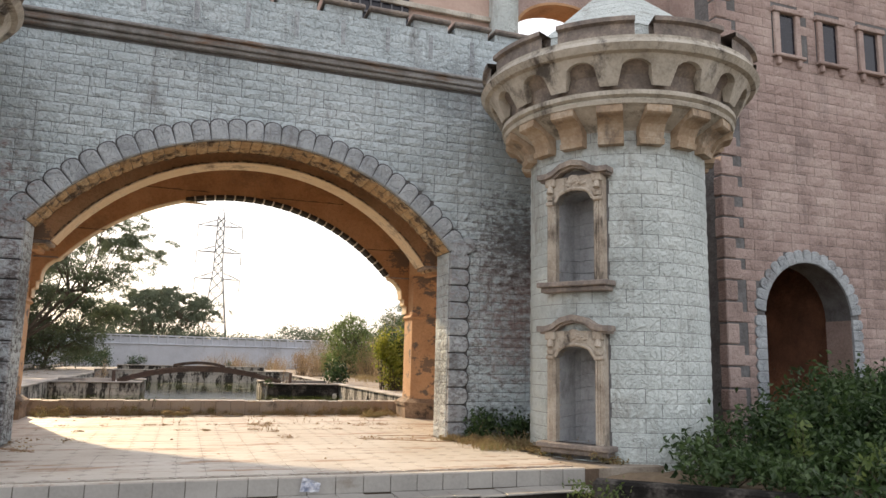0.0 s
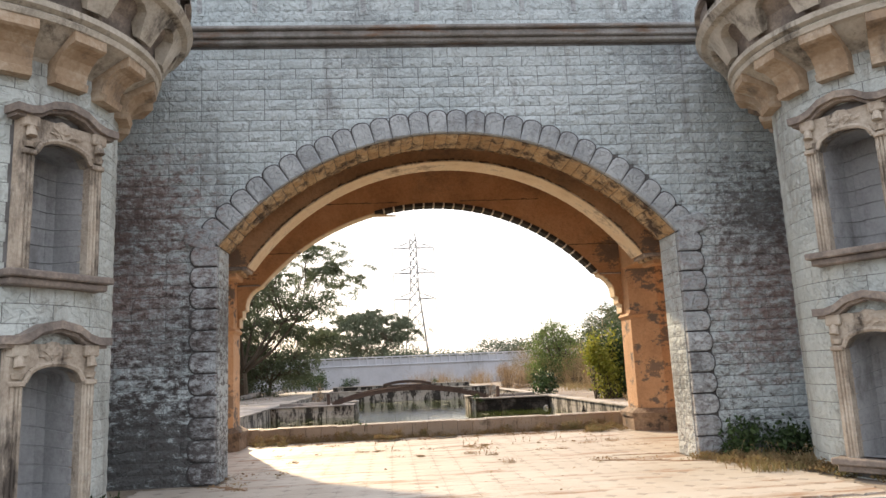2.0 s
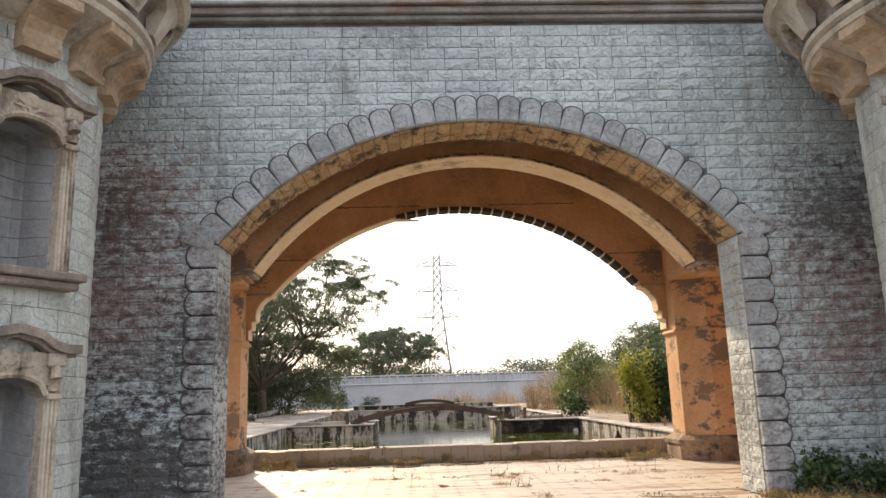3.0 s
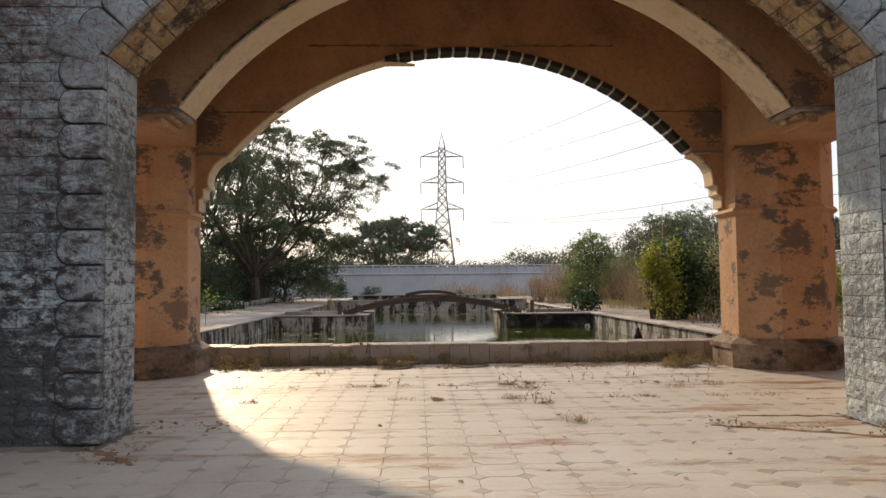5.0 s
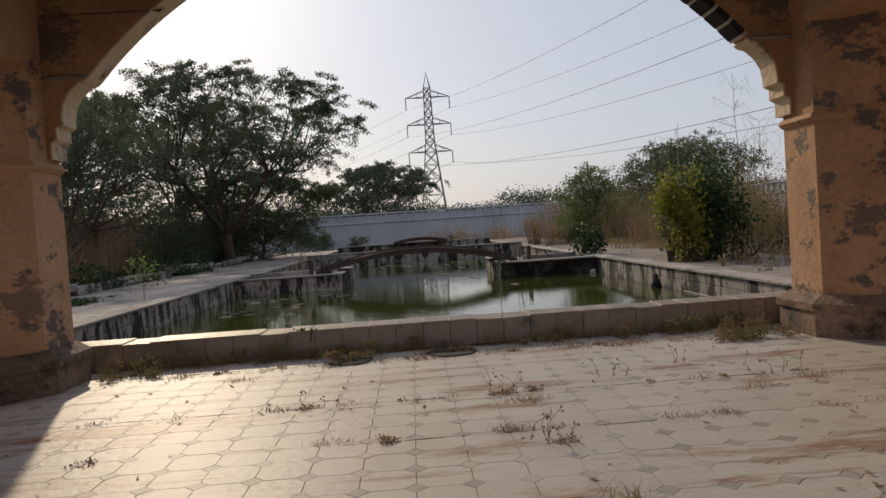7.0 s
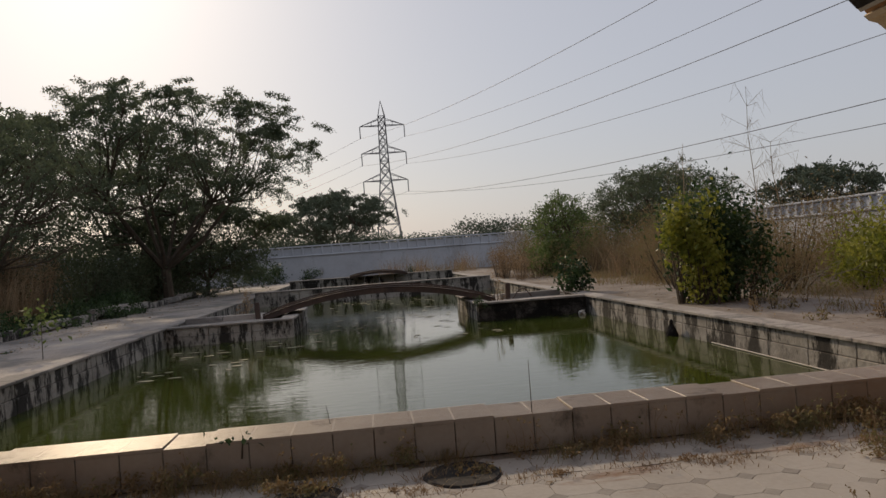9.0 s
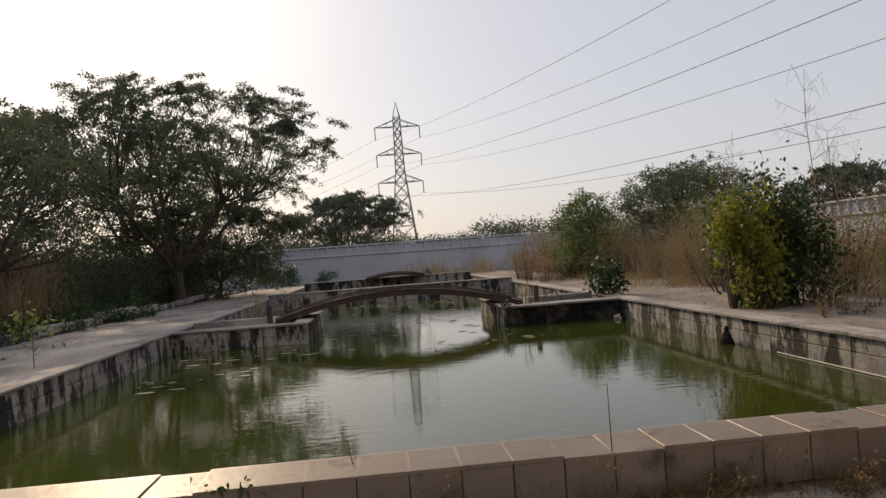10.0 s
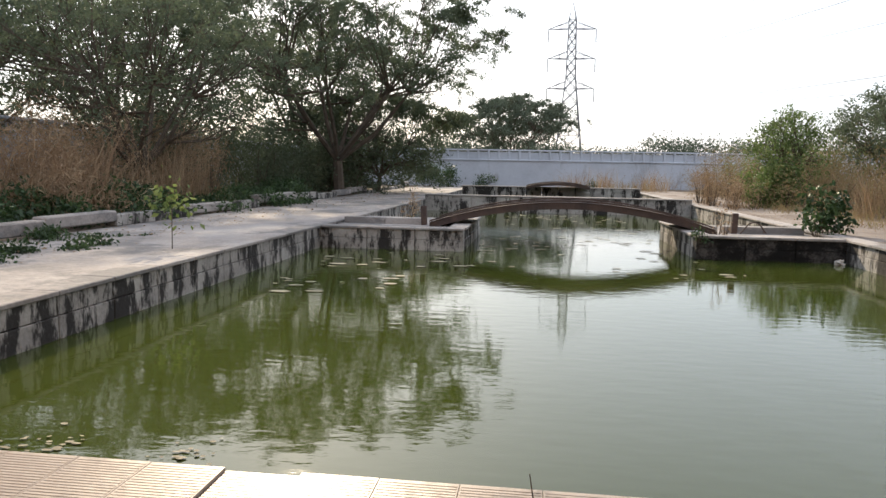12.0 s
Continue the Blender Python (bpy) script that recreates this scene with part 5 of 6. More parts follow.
boundary("wall_boundary_far", (-17, 67.0), (25.0, 71.0), "long whitewashed boundary wall with a railed top")
boundary("wall_boundary_right", (25.0, 70.9), (23.8, 16.0), "whitewashed boundary wall with a railed top beyond dry scrub")
boundary("wall_boundary_left", (-16.5, 14.0), (-17.0, 66.9), "whitewashed boundary wall behind tall dry grass")


# ---------- bridges ----------
def bridge(cx, y0, y1, half, z0, rise, label):
    b = thing("footbridge", label, "bridge", "arched footbridges", at=(cx, 0, 0))
    n = 28

    def curve(z_off, thick, ya, yb):
        bm = bmesh.new()
        rows = []
        for i in range(n + 1):
            u = -1 + 2 * i / n
            z = z0 + rise * (1 - u * u) + z_off
            rows.append([bm.verts.new((half * u, yy, z + dz)) for yy, dz in ((ya, 0), (yb, 0), (yb, thick), (ya, thick))])
        for p, q in zip(rows, rows[1:]):
            for k in range(4):
                bm.faces.new((p[k], p[(k + 1) % 4], q[(k + 1) % 4], q[k]))
        bm.faces.new(rows[0])
        bm.faces.new(rows[-1][::-1])
        return bm

    part("deck", curve(0.02, 0.05, y0 + 0.08, y1 - 0.08), M_RUST, b)
    for ya in (y0, y1 - 0.09):
        part("side_beam", curve(-0.06, 0.15, ya, ya + 0.09), M_RUST, b, "dark rusted curved edge beam")
    for ya in (y0 - 0.03, y1 - 0.06):
        part("top_rail", curve(0.10, 0.035, ya, ya + 0.08), M_RUST, b)
    return b


bridge(1.2, 30.6, 32.2, 3.02, 0.17, 0.50, "low arched footbridge of dark rusted iron across the pond")
bridge(1.6, 55.6, 57.5, 1.75, 0.44, 0.22, "distant arched footbridge of dark iron at the basin's end")
for sx, lean in ((4.55, 2), (-1.92, -2)):
    bm = boxed(-0.06, 0.06, -0.06, 0.06, 0, 0.42, 0.012)
    o = tagged(link_mesh("bridge_post", bm, M_RUST), "rusty stub post at the end of the footbridge", "post", "bridge posts")
    o.matrix_world = pose(sx, 30.5, 0.2, 0, lean, 0)
curve_data = bpy.data.curves.new("bent_pipe", "CURVE")
curve_data.dimensions, curve_data.bevel_depth = "3D", 0.014
sp = curve_data.splines.new("BEZIER")
sp.bezier_points.add(2)
for bp, co in zip(sp.bezier_points, ((4.68, 30.5, 0.2), (4.95, 30.5, 0.44), (5.2, 30.5, 0.22))):
    bp.co, bp.handle_left_type, bp.handle_right_type = co, "AUTO", "AUTO"
curve_data.materials.append(M_RUST)
tagged(new("bent_pipe", curve_data), "thin bent rusty pipe on the abutment", "pipe")


# ---------- pylon and cables ----------
PYX, PYY, PH = 6.3, 165.0, 34.8
pylon = thing("pylon", "steel lattice power pylon with three pairs of arms", "pylon", at=(PYX, PYY, 0))


def side_at(z):
    return 3.1 + (0.95 - 3.1) * min(1, z / 20.0) if z < 20 else 0.95 - 0.25 * (z - 20) / 11.5


levels = [0, 4.5, 8.5, 12, 15, 17.7, 20, 22, 24, 26, 28, 30, 31.5]
for cx_, cy_ in ((-1, -1), (1, -1), (1, 1), (-1, 1)):
    bm = bmesh.new()
    tube(bm, [(cx_ * side_at(z), cy_ * side_at(z), z) for z in levels] + [(0, 0, PH)], [0.13] * len(levels) + [0.06], 4)
    part("leg", bm, M_STEEL, pylon)
for k, (z0, z1) in enumerate(zip(levels, levels[1:])):
    for q in range(4):
        c = [(-1, -1), (1, -1), (1, 1), (-1, 1)]
        (ax, ay), (bx, by) = c[q], c[(q + 1) % 4]
        s0, s1 = side_at(z0), side_at(z1)
        bm = bmesh.new()
        rod(bm, (ax * s0, ay * s0, z0), (bx * s1, by * s1, z1), 0.07, sides=4)
        rod(bm, (bx * s0, by * s0, z0), (ax * s1, ay * s1, z1), 0.07, sides=4)
        rod(bm, (ax * s1, ay * s1, z1), (bx * s1, by * s1, z1), 0.06, sides=4)
        part("brace", bm, M_STEEL, pylon)
ARMS = (17.8, 23.7, 29.5)
ALEN = 4.7
for z in ARMS:
    for s in (-1, 1):
        bm = bmesh.new()
        w = side_at(z)
        for yy in (-w, w):
            rod(bm, (s * w, yy, z), (s * ALEN, 0, z), 0.09, 0.07, 4)
            rod(bm, (s * w * 0.95, yy, z + 1.4), (s * ALEN, 0, z), 0.07, 0.06, 4)
        rod(bm, (s * (w + 1.5), 0, z), (s * (w + 1.5), 0, z + 0.85), 0.05, sides=4)
        arm = part("arm", bm, M_STEEL, pylon)
        bm = bmesh.new()
        rod(bm, (s * ALEN, 0, z), (s * ALEN, 0, z - 2.6), 0.10, 0.10, 6)
        part("insulator", bm, M_STEEL, arm)
for s, (dx, dy), span in ((1, (0.225, -0.974), 245.0), (-1, (0.225, -0.974), 245.0), (-1, (-0.55, 0.835), 245.0), (1, (-0.55, 0.835), 245.0)):
    for z in ARMS:
        cu = bpy.data.curves.new("power_cable", "CURVE")
        cu.dimensions, cu.bevel_depth = "3D", 0.025
        sp = cu.splines.new("POLY")
        sp.points.add(40)
        for i in range(41):
            q = span * i / 40
            sp.points[i].co = (PYX + s * ALEN + dx * q, PYY + dy * q, z - 2.5 - 0.1196 * q + 0.000488 * q * q, 1)
        cu.materials.append(M_STEEL)
        tagged(new("power_cable", cu), "sagging overhead power cable from the pylon", "cable", "power cables")


# ---------- trees and scrub ----------
def tree(name, at, height, spread, seed, leaves, mat, label, size=0.22, low=0.45, layers=3):
    """A forked tree: limbs fan out to flat leafy sprays set in layers under a domed top."""
    t = thing(name, label, "tree", at=at)
    r = random.Random(seed)
    g = np.random.default_rng(seed)
    bm = bmesh.new()
    clumps = []
    count = int(26 * layers)
    for i in range(count):
        lay = i % layers
        q = math.sqrt((i + 0.5) / count) if lay == 0 else math.sqrt(r.random())
        a = i * 2.39996 + r.uniform(-0.3, 0.3)
        top = height * (0.96 - 0.30 * q * q) - lay * height * (0.94 - low) / layers * r.uniform(0.75, 1.1)
        rad = spread * q * (1.0 - 0.10 * lay) * r.uniform(0.9, 1.08)
        clumps.append(Vector((rad * math.cos(a), rad * math.sin(a), top + r.uniform(-0.03, 0.03) * height)))
    fork = Vector((r.uniform(-0.2, 0.2), r.uniform(-0.2, 0.2), height * 0.16))
    rod(bm, (0, 0, -0.3), fork, height * 0.026, height * 0.020, 8)
    mains = []
    for k in range(8):
        a = k * math.pi / 4 + r.uniform(-0.3, 0.3)
        ln = spread * r.uniform(0.22, 0.45)
        e = Vector((ln * math.cos(a), ln * math.sin(a), height * r.uniform(0.40, 0.58)))
        m = fork.lerp(e, 0.5) + Vector((r.uniform(-0.2, 0.2), r.uniform(-0.2, 0.2), -0.03 * height))
        rod(bm, fork, m, height * 0.012, height * 0.009, 6)
        rod(bm, m, e, height * 0.009, height * 0.007, 6)
        mains += [m, e]
    for c in clumps:
        o = min(mains, key=lambda p: (p - c).length + (3 if p.z > c.z else 0))
        m = o.lerp(c, 0.55) + Vector((r.uniform(-0.25, 0.25), r.uniform(-0.25, 0.25), -0.035 * height))
        rod(bm, o, m, height * 0.0055, height * 0.0035, 5)
        rod(bm, m, c, height * 0.0035, height * 0.0012, 5)
        for k in range(5):
            e = c + Vector((r.uniform(-1, 1) * spread * 0.16, r.uniform(-1, 1) * spread * 0.16, r.uniform(-0.2, 0.4)))
            rod(bm, m.lerp(c, r.uniform(0.3, 0.95)), e, height * 0.0018, 0.006, 4)
    part("trunk", bm, M_BARK, t)
    pts = []
    for k, c in enumerate(clumps):
        per = int(leaves / count * (2.1 if k % layers == 0 else 0.7) * r.uniform(0.6, 1.4))
        sub = g.normal(size=(13, 3)) * np.array([spread * 0.115, spread * 0.115, 0.20]) + np.array(tuple(c))
        way = g.normal(size=(13, 3)) * np.array([1, 1, 0.45]) + np.array([c.x, c.y, 0.0]) / max(1.0, spread) * 1.2
        way /= np.linalg.norm(way, axis=1)[:, None]
        i = g.integers(0, 13, per)
        along = g.uniform(0, 1, per)[:, None]
        q = sub[i] + way[i] * along * spread * 0.13 + g.normal(size=(per, 3)) * np.array([0.09, 0.09, 0.055])
        q[:, 2] -= 0.28 * (along[:, 0] ** 2)
        pts.append(q)
    leaf_cloud("crown", np.concatenate(pts), size, mat, g, t, droop=0.25, narrow=0.42)
    return t


def ground_at(x, y):
    """Height of the ground, terrace or earth bank at a plan point."""
    if y > 17:
        return 0.12
    if y > 8.6 and -3.4 < x < 6.2:
        return 0.0
    return -0.10 if x > 5.9 and y < 10 else -0.34


def scrub(name, spots, size, count, mat, label, seed, category="scrub", rough=0.7, kind="stuff", stems=True, tight=1.0, narrow=0.5):
    """Shrubs as mounds of leaves: spots are x, y, radius, height."""
    g = np.random.default_rng(seed)
    t = thing(name, label, category, kind=kind)
    pts = []
    tot = sum(s[2] * s[2] * s[3] for s in spots) or 1
    bm = bmesh.new()
    for x, y, rad, h in spots:
        n = int(count * rad * rad * h / tot)
        m = max(5, int((6 + rad * 6) / tight ** 1.5))
        cen = np.stack([g.uniform(-1, 1, m) * rad * 0.75, g.uniform(-1, 1, m) * rad * 0.75, g.uniform(0.15, 0.88, m) * h], 1)
        for c in cen:
            k = max(3, n // m)
            o = g.normal(size=(k, 3)) * np.array([rad * 0.26, rad * 0.26, h * 0.15]) * tight
            q = c + o
            q[:, 2] = np.abs(q[:, 2])
            pts.append(q + np.array([x, y, ground_at(x, y)]))
            rod(bm, (x + c[0] * 0.25, y + c[1] * 0.25, ground_at(x, y) - 0.02), (x + c[0], y + c[1], c[2] + ground_at(x, y)), 0.008 + 0.006 * h, 0.004, 4)
    if stems:
        part("stem_mass", bm, M_BARK, t)["kind"] = "stuff"
    else:
        bm.free()
    leaf_cloud("foliage", np.concatenate(pts), size, mat, g, t, narrow=narrow)["kind"] = "stuff"
    return t


tree("rain_tree", (-8.0, 45.5, 0.1), 9.9, 6.7, 3, 76000, M_LEAF, "broad dark-green shade tree with a flat spreading crown", 0.12)
tree("low_tree", (-7.6, 51.0, 0.1), 5.2, 4.4, 5, 34000, M_LEAF, "low dense dark tree before the boundary wall", 0.15, 0.12, 4)
tree("shade_tree", (-15.2, 40.0, 0.1), 8.8, 5.8, 8, 18000, M_LEAF, "tall dark shade tree with thin bare twigs", 0.145, 0.35)
tree("shade_tree", (-12.6, 56.0, 0.1), 10.0, 6.0, 12, 16000, M_LEAF, "dense shade tree behind the basin", 0.17, 0.25)
tree("shade_tree", (-20.5, 33.0, 0.1), 8.7, 6.2, 21, 46000, M_LEAF, "tall dense tree beyond the dry grass", 0.145, 0.25)
tree("shade_tree", (-10.7, 34.2, 0.1), 6.4, 4.0, 23, 14000, M_LEAF, "airy spreading tree with thin bare twigs", 0.105, 0.4)
tree("scrub_tree", (14.9, 46.5, 0.1), 4.9, 2.6, 33, 11000, M_LEAF, "small dark tree rising out of the thicket", 0.13, 0.3)
tree("scrub_tree", (18.0, 50.0, 0.1), 5.4, 3.4, 35, 13000, M_LEAF, "small round tree behind the thicket", 0.14, 0.3)
tree("scrub_tree", (9.9, 44.0, 0.1), 3.7, 1.35, 39, 4600, M_GREEN, "young dark-green tree beside the walk", 0.13, 0.3)
tree("shade_tree", (-27.0, 44.0, 0.1), 11.0, 8.0, 27, 18000, M_LEAF, "tall dark tree behind the boundary wall", 0.28, 0.15)
tree("shade_tree", (-23.0, 56.0, 0.1), 12.0, 7.5, 29, 14000, M_LEAF, "dense dark tree behind the boundary wall", 0.28, 0.15)
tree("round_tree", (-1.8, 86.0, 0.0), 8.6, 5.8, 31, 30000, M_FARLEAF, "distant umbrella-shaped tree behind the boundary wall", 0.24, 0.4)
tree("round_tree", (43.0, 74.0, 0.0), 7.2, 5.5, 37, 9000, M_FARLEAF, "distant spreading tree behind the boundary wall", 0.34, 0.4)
g = np.random.default_rng(41)
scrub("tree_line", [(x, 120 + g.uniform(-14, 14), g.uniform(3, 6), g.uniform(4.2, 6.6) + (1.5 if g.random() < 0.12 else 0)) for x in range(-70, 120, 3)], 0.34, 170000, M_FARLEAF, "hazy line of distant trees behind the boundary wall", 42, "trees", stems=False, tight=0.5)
scrub("undergrowth", [(g.uniform(-13.5, -9.6), y, g.uniform(1.0, 1.8), g.uniform(2.0, 3.8)) for y in np.arange(35, 64, 1.3)], 0.13, 46000, M_LEAF, "dark tangled undergrowth beneath the trees", 43)
scrub("wood_edge", [(g.uniform(-24, -14.5), y, g.uniform(1.4, 2.4), g.uniform(2.4, 4.6)) for y in np.arange(24, 64, 1.2)], 0.14, 48000, M_LEAF, "dense dark greenery between the trees", 60)
scrub("ivy_bank", [(g.uniform(-9.6, -7.5), y, g.uniform(0.5, 1.1), g.uniform(0.35, 0.95)) for y in np.arange(18.5, 44, 0.8)] + [(-8.6, 20.2, 0.9, 1.0), (-9.2, 21.4, 0.9, 1.1), (-8.4, 22.6, 0.7, 0.7), (-9.0, 24.4, 0.8, 0.9), (-8.5, 27.5, 0.7, 0.8)], 0.11, 30000, M_BUSH, "low green creeper along the kerb", 44)
scrub("thicket", [(g.uniform(10.0, 15.5), y, g.uniform(0.9, 1.7), g.uniform(1.5, 2.8)) for y in np.arange(29, 58, 0.9)], 0.085, 52000, M_WEED, "dry olive thicket of twigs and weeds", 45, narrow=0.35)
scrub("green_thicket", [(g.uniform(11.0, 17), y, g.uniform(0.8, 1.5), g.uniform(1.8, 3.0)) for y in np.arange(37, 62, 3.0)], 0.11, 16000, M_GREEN, "dull green bushes in the scrub beside the walk", 46)
# one shrub in two leaf colours: yellow where sunlit, dark where shaded
scrub("yellow_bush", [(7.15, 24.75, 0.42, 2.15), (7.4, 24.6, 0.42, 1.6), (6.95, 25.2, 0.4, 1.9)], 0.105, 2600, M_YELLOW, "bushy shrub with sunlit yellow-green leaves", 47, "bush", kind="", tight=0.8, narrow=0.6)
scrub("bush_shade_side", [(7.75, 25.3, 0.75, 2.35), (8.15, 25.1, 0.6, 1.75), (7.5, 25.7, 0.7, 2.0)], 0.11, 7600, M_BUSH, "shaded side and hollow of the yellow shrub in dark leaves", 48, "bush", kind="")
scrub("brown_brush", [(8.9, 25.8, 0.7, 1.7), (9.6, 26.4, 0.8, 2.0), (10.3, 26.8, 0.8, 1.9), (9.2, 27.4, 0.9, 2.1), (8.7, 29.0, 0.9, 1.9), (9.3, 31.0, 1.0, 2.2)], 0.09, 9000, M_WEED, "tangled brown brush with bare stems", 52, narrow=0.2)
scrub("tall_bush", [(8.9, 43.2, 0.8, 2.0), (8.5, 42.4, 0.6, 1.5), (9.4, 42.6, 0.7, 1.7)], 0.13, 5200, M_GREEN, "pale leafy bush beside the walk", 49, "bush", kind="", tight=0.8)
scrub("russet_grass", [(7.4 + g.uniform(-0.5, 0.6), y, 0.4, g.uniform(0.8, 1.6)) for y in np.arange(40.5, 47, 0.55)], 0.13, 4200, M_DRY, "russet dry grass at the edge of the walk", 53, narrow=0.14)
scrub("edge_bush", [(6.5, 31.0, 0.42, 1.2), (6.25, 30.6, 0.3, 0.6)], 0.12, 760, M_BUSH, "small bush growing on the blackened abutment", 50, "bush", kind="", tight=0.8, narrow=0.6)
scrub("grass_mound", [(11.3, 25.8, 0.9, 1.5), (12.3, 26.6, 1.1, 1.6)] + [(x, y, 1.3, g.uniform(0.9, 1.5)) for x, y in ((13.4, 25.5), (14.5, 27), (15.7, 24.5), (17.0, 27.5), (14.0, 29.5), (18.3, 25.0), (19.5, 28))], 0.12, 17000, M_YELLOW, "sunlit overgrown mound beyond the walk", 51)
scrub("wall_foot_bush", [(-3.2, 64.5, 0.7, 0.9), (-5.6, 63.5, 0.8, 1.4), (-6.8, 62.5, 0.9, 1.6), (4.3, 64.5, 0.5, 0.7)], 0.13, 4200, M_BUSH, "small dark bushes at the foot of the far wall", 63, "bush")
scrub("walk_mat", [(g.uniform(-7.3, -5.9), y, g.uniform(0.2, 0.45), g.uniform(0.10, 0.24)) for y in np.arange(22.6, 26.6, 0.3)], 0.07, 5200, M_BUSH, "dark green creeping weeds on the walk", 54, "weeds")


def patch(n, x0, x1, y0, y1, z, g):
    return np.stack([g.uniform(x0, x1, n), g.uniform(y0, y1, n), np.full(n, z)], 1)


def tuft_patch(n, k, x0, x1, y0, y1, z, g, spread=0.35):
    c = patch(k, x0, x1, y0, y1, z, g)
    i = g.integers(0, k, n)
    o = g.normal(size=(n, 3)) * np.array([spread, spread, 0])
    return c[i] + o


for nm, x0, x1, y0, y1, k, n, h, lb in (("dry_grass", -12.5, -8.7, 19.0, 36, 30, 3600, 2.3, "tall dry brown grass along the walk"), ("dry_grass_right", 10.2, 15.5, 29, 60, 60, 6000, 1.7, "dry brown grass among the scrub"), ("dry_grass_far", 1.5, 9.5, 60, 66, 9, 900, 1.6, "dry weeds before the far wall")):
    made = []
    for q in range(3):
        made.append(tuft_patch(n // 3, k, x0, x1, y0, y1, 0.15, g, 0.22 + 0.1 * q))
    for q, m in enumerate(made):
        tagged(blades(nm, m, h * (1.0, 0.75, 0.5)[q], (M_DRY, M_DRY, M_WEED)[q], g, 0.009, 0.9), lb, "grass", kind="stuff")
scrub("dry_brush", [(g.uniform(-12.5, -8.9), y, g.uniform(0.5, 1.2), g.uniform(0.9, 3.0)) for y in np.arange(18.5, 37, 0.55)], 0.15, 60000, M_DRY, "feathery dry brown brush beside the walk", 61, narrow=0.14)
scrub("dry_brush_right", [(g.uniform(9.8, 14.5), y, g.uniform(0.7, 1.2), g.uniform(1.1, 2.1)) for y in np.arange(29, 60, 1.1)], 0.15, 26000, M_WEED, "feathery dry brown brush in the scrub", 62, narrow=0.14)
for x, y, h, sd_ in ((8.75, 25.4, 3.9, 1), (7.2, 25.9, 2.9, 2), (9.9, 26.4, 3.3, 3)):
    r = random.Random(sd_)
    s = thing("bare_sapling", "thin bare sapling with drooping dry tips", "sapling", "bare saplings", at=(x, y, 0.15))
    bm, tw = bmesh.new(), bmesh.new()
    p, d = Vector((0, 0, 0)), Vector((0.05, 0, 1))
    line = [p]
    for i in range(9):
        q = p + d.normalized() * h / 9
        line.append(q)
        if i > 3:
            for k in range(4):
                e = q + Vector((r.uniform(-0.5, 0.5), r.uniform(-0.5, 0.5), r.uniform(0.1, 0.45)))
                rod(tw, q, e, 0.0035, 0.0022, 4)
                for w in range(3):
                    rod(tw, q.lerp(e, 0.6 + 0.2 * w), e + Vector((r.uniform(-0.2, 0.2), r.uniform(-0.1, 0.1), -r.uniform(0.15, 0.5))), 0.0022, 0.001, 4)
        p, d = q, d + Vector((r.uniform(-0.12, 0.12), r.uniform(-0.12, 0.12), 0))
    part("stem", tube(bm, line, [0.014 - 0.001 * i for i in range(10)]), M_DRY, s)
    part("twig_mass", tw, M_DRY, s)["kind"] = "stuff"

# bushes before the keep and planter kerb
scrub("dense_bush", [(x, y, rad, h * 0.86) for x, y, rad, h in ((9.3, 8.9, 1.1, 1.5), (10.6, 8.2, 1.2, 1.4), (8.2, 8.2, 0.9, 1.0), (7.0, 8.0, 0.6, 0.75), (6.7, 6.9, 0.6, 0.45), (7.6, 6.5, 0.7, 0.45), (8.8, 6.0, 0.9, 0.55), (10.2, 6.2, 0.9, 0.65), (9.5, 7.2, 1.2, 1.05), (11.6, 9.3, 1.2, 1.5), (12.5, 8.5, 1.1, 1.5), (7.9, 7.2, 0.8, 0.6), (6.3, 7.6, 0.5, 0.5), (13.5, 9.5, 1.2, 1.5))], 0.095, 70000, M_BUSH, "dense dark-green leafy bush before the stone wall", 55, "bush")
scrub("pale_bush", [(4.75, 7.75, 0.3, 0.3), (4.4, 7.55, 0.3, 0.2), (5.4, 7.9, 0.25, 0.3)], 0.05, 900, M_GREEN, "sunlit pale-green weeds by the step", 56, "bush")
kb = tagged(link_mesh("planter_kerb", boxed(-1.5, 1.5, -0.12, 0.12, 0, 0.32, 0.03), M_MOULD), "mossy broken planter kerb before the tower", "kerb")
kb.matrix_world = pose(5.95, 7.0, -0.34, 0, 0, -40)
bm = bmesh.new()
bmesh.ops.create_grid(bm, x_segments=40, y_segments=16, size=0.5)
for v in bm.verts:
    x, y = 10.2 + v.co.x * 10.0, 7.9 + v.co.y * 3.4
    v.co = Vector((x, y, -0.37 + 0.28 * min(1.0, max(0.0, (x - 5.1 + (y - 7.9) * 0.9))) + 0.08 * noise.noise(Vector((x, y, 0)) * 1.7)))
tagged(link_mesh("planter_earth", bm, M_EARTH), "dry earth bank under the bushes", "earth", kind="structure")

# litter before the step and along the walks
tagged(leaf_cloud("ground_litter", np.concatenate([patch(1500, -2.6, 5.2, 6.2, 8.3, -0.33, g), patch(500, 5, 8, 5.5, 7.5, -0.2, g)]), 0.06, M_BARK, g, droop=0, flat=0.25), "dark leaf litter and twigs on the earth", "litter", kind="stuff")
tagged(blades("litter_grass", tuft_patch(900, 40, -2.6, 5.0, 6.4, 8.2, -0.34, g, 0.12), 0.12, M_WEED, g, 0.004, 1.2), "sparse dry grass on the earth", "grass", kind="stuff")
tagged(blades("walk_weeds", tuft_patch(2600, 46, 8.2, 10.4, 19, 46, 0.2, g, 0.28), 0.30, M_WEED, g, 0.006, 1.8), "dry weeds scattered over the walk", "weeds", kind="stuff")
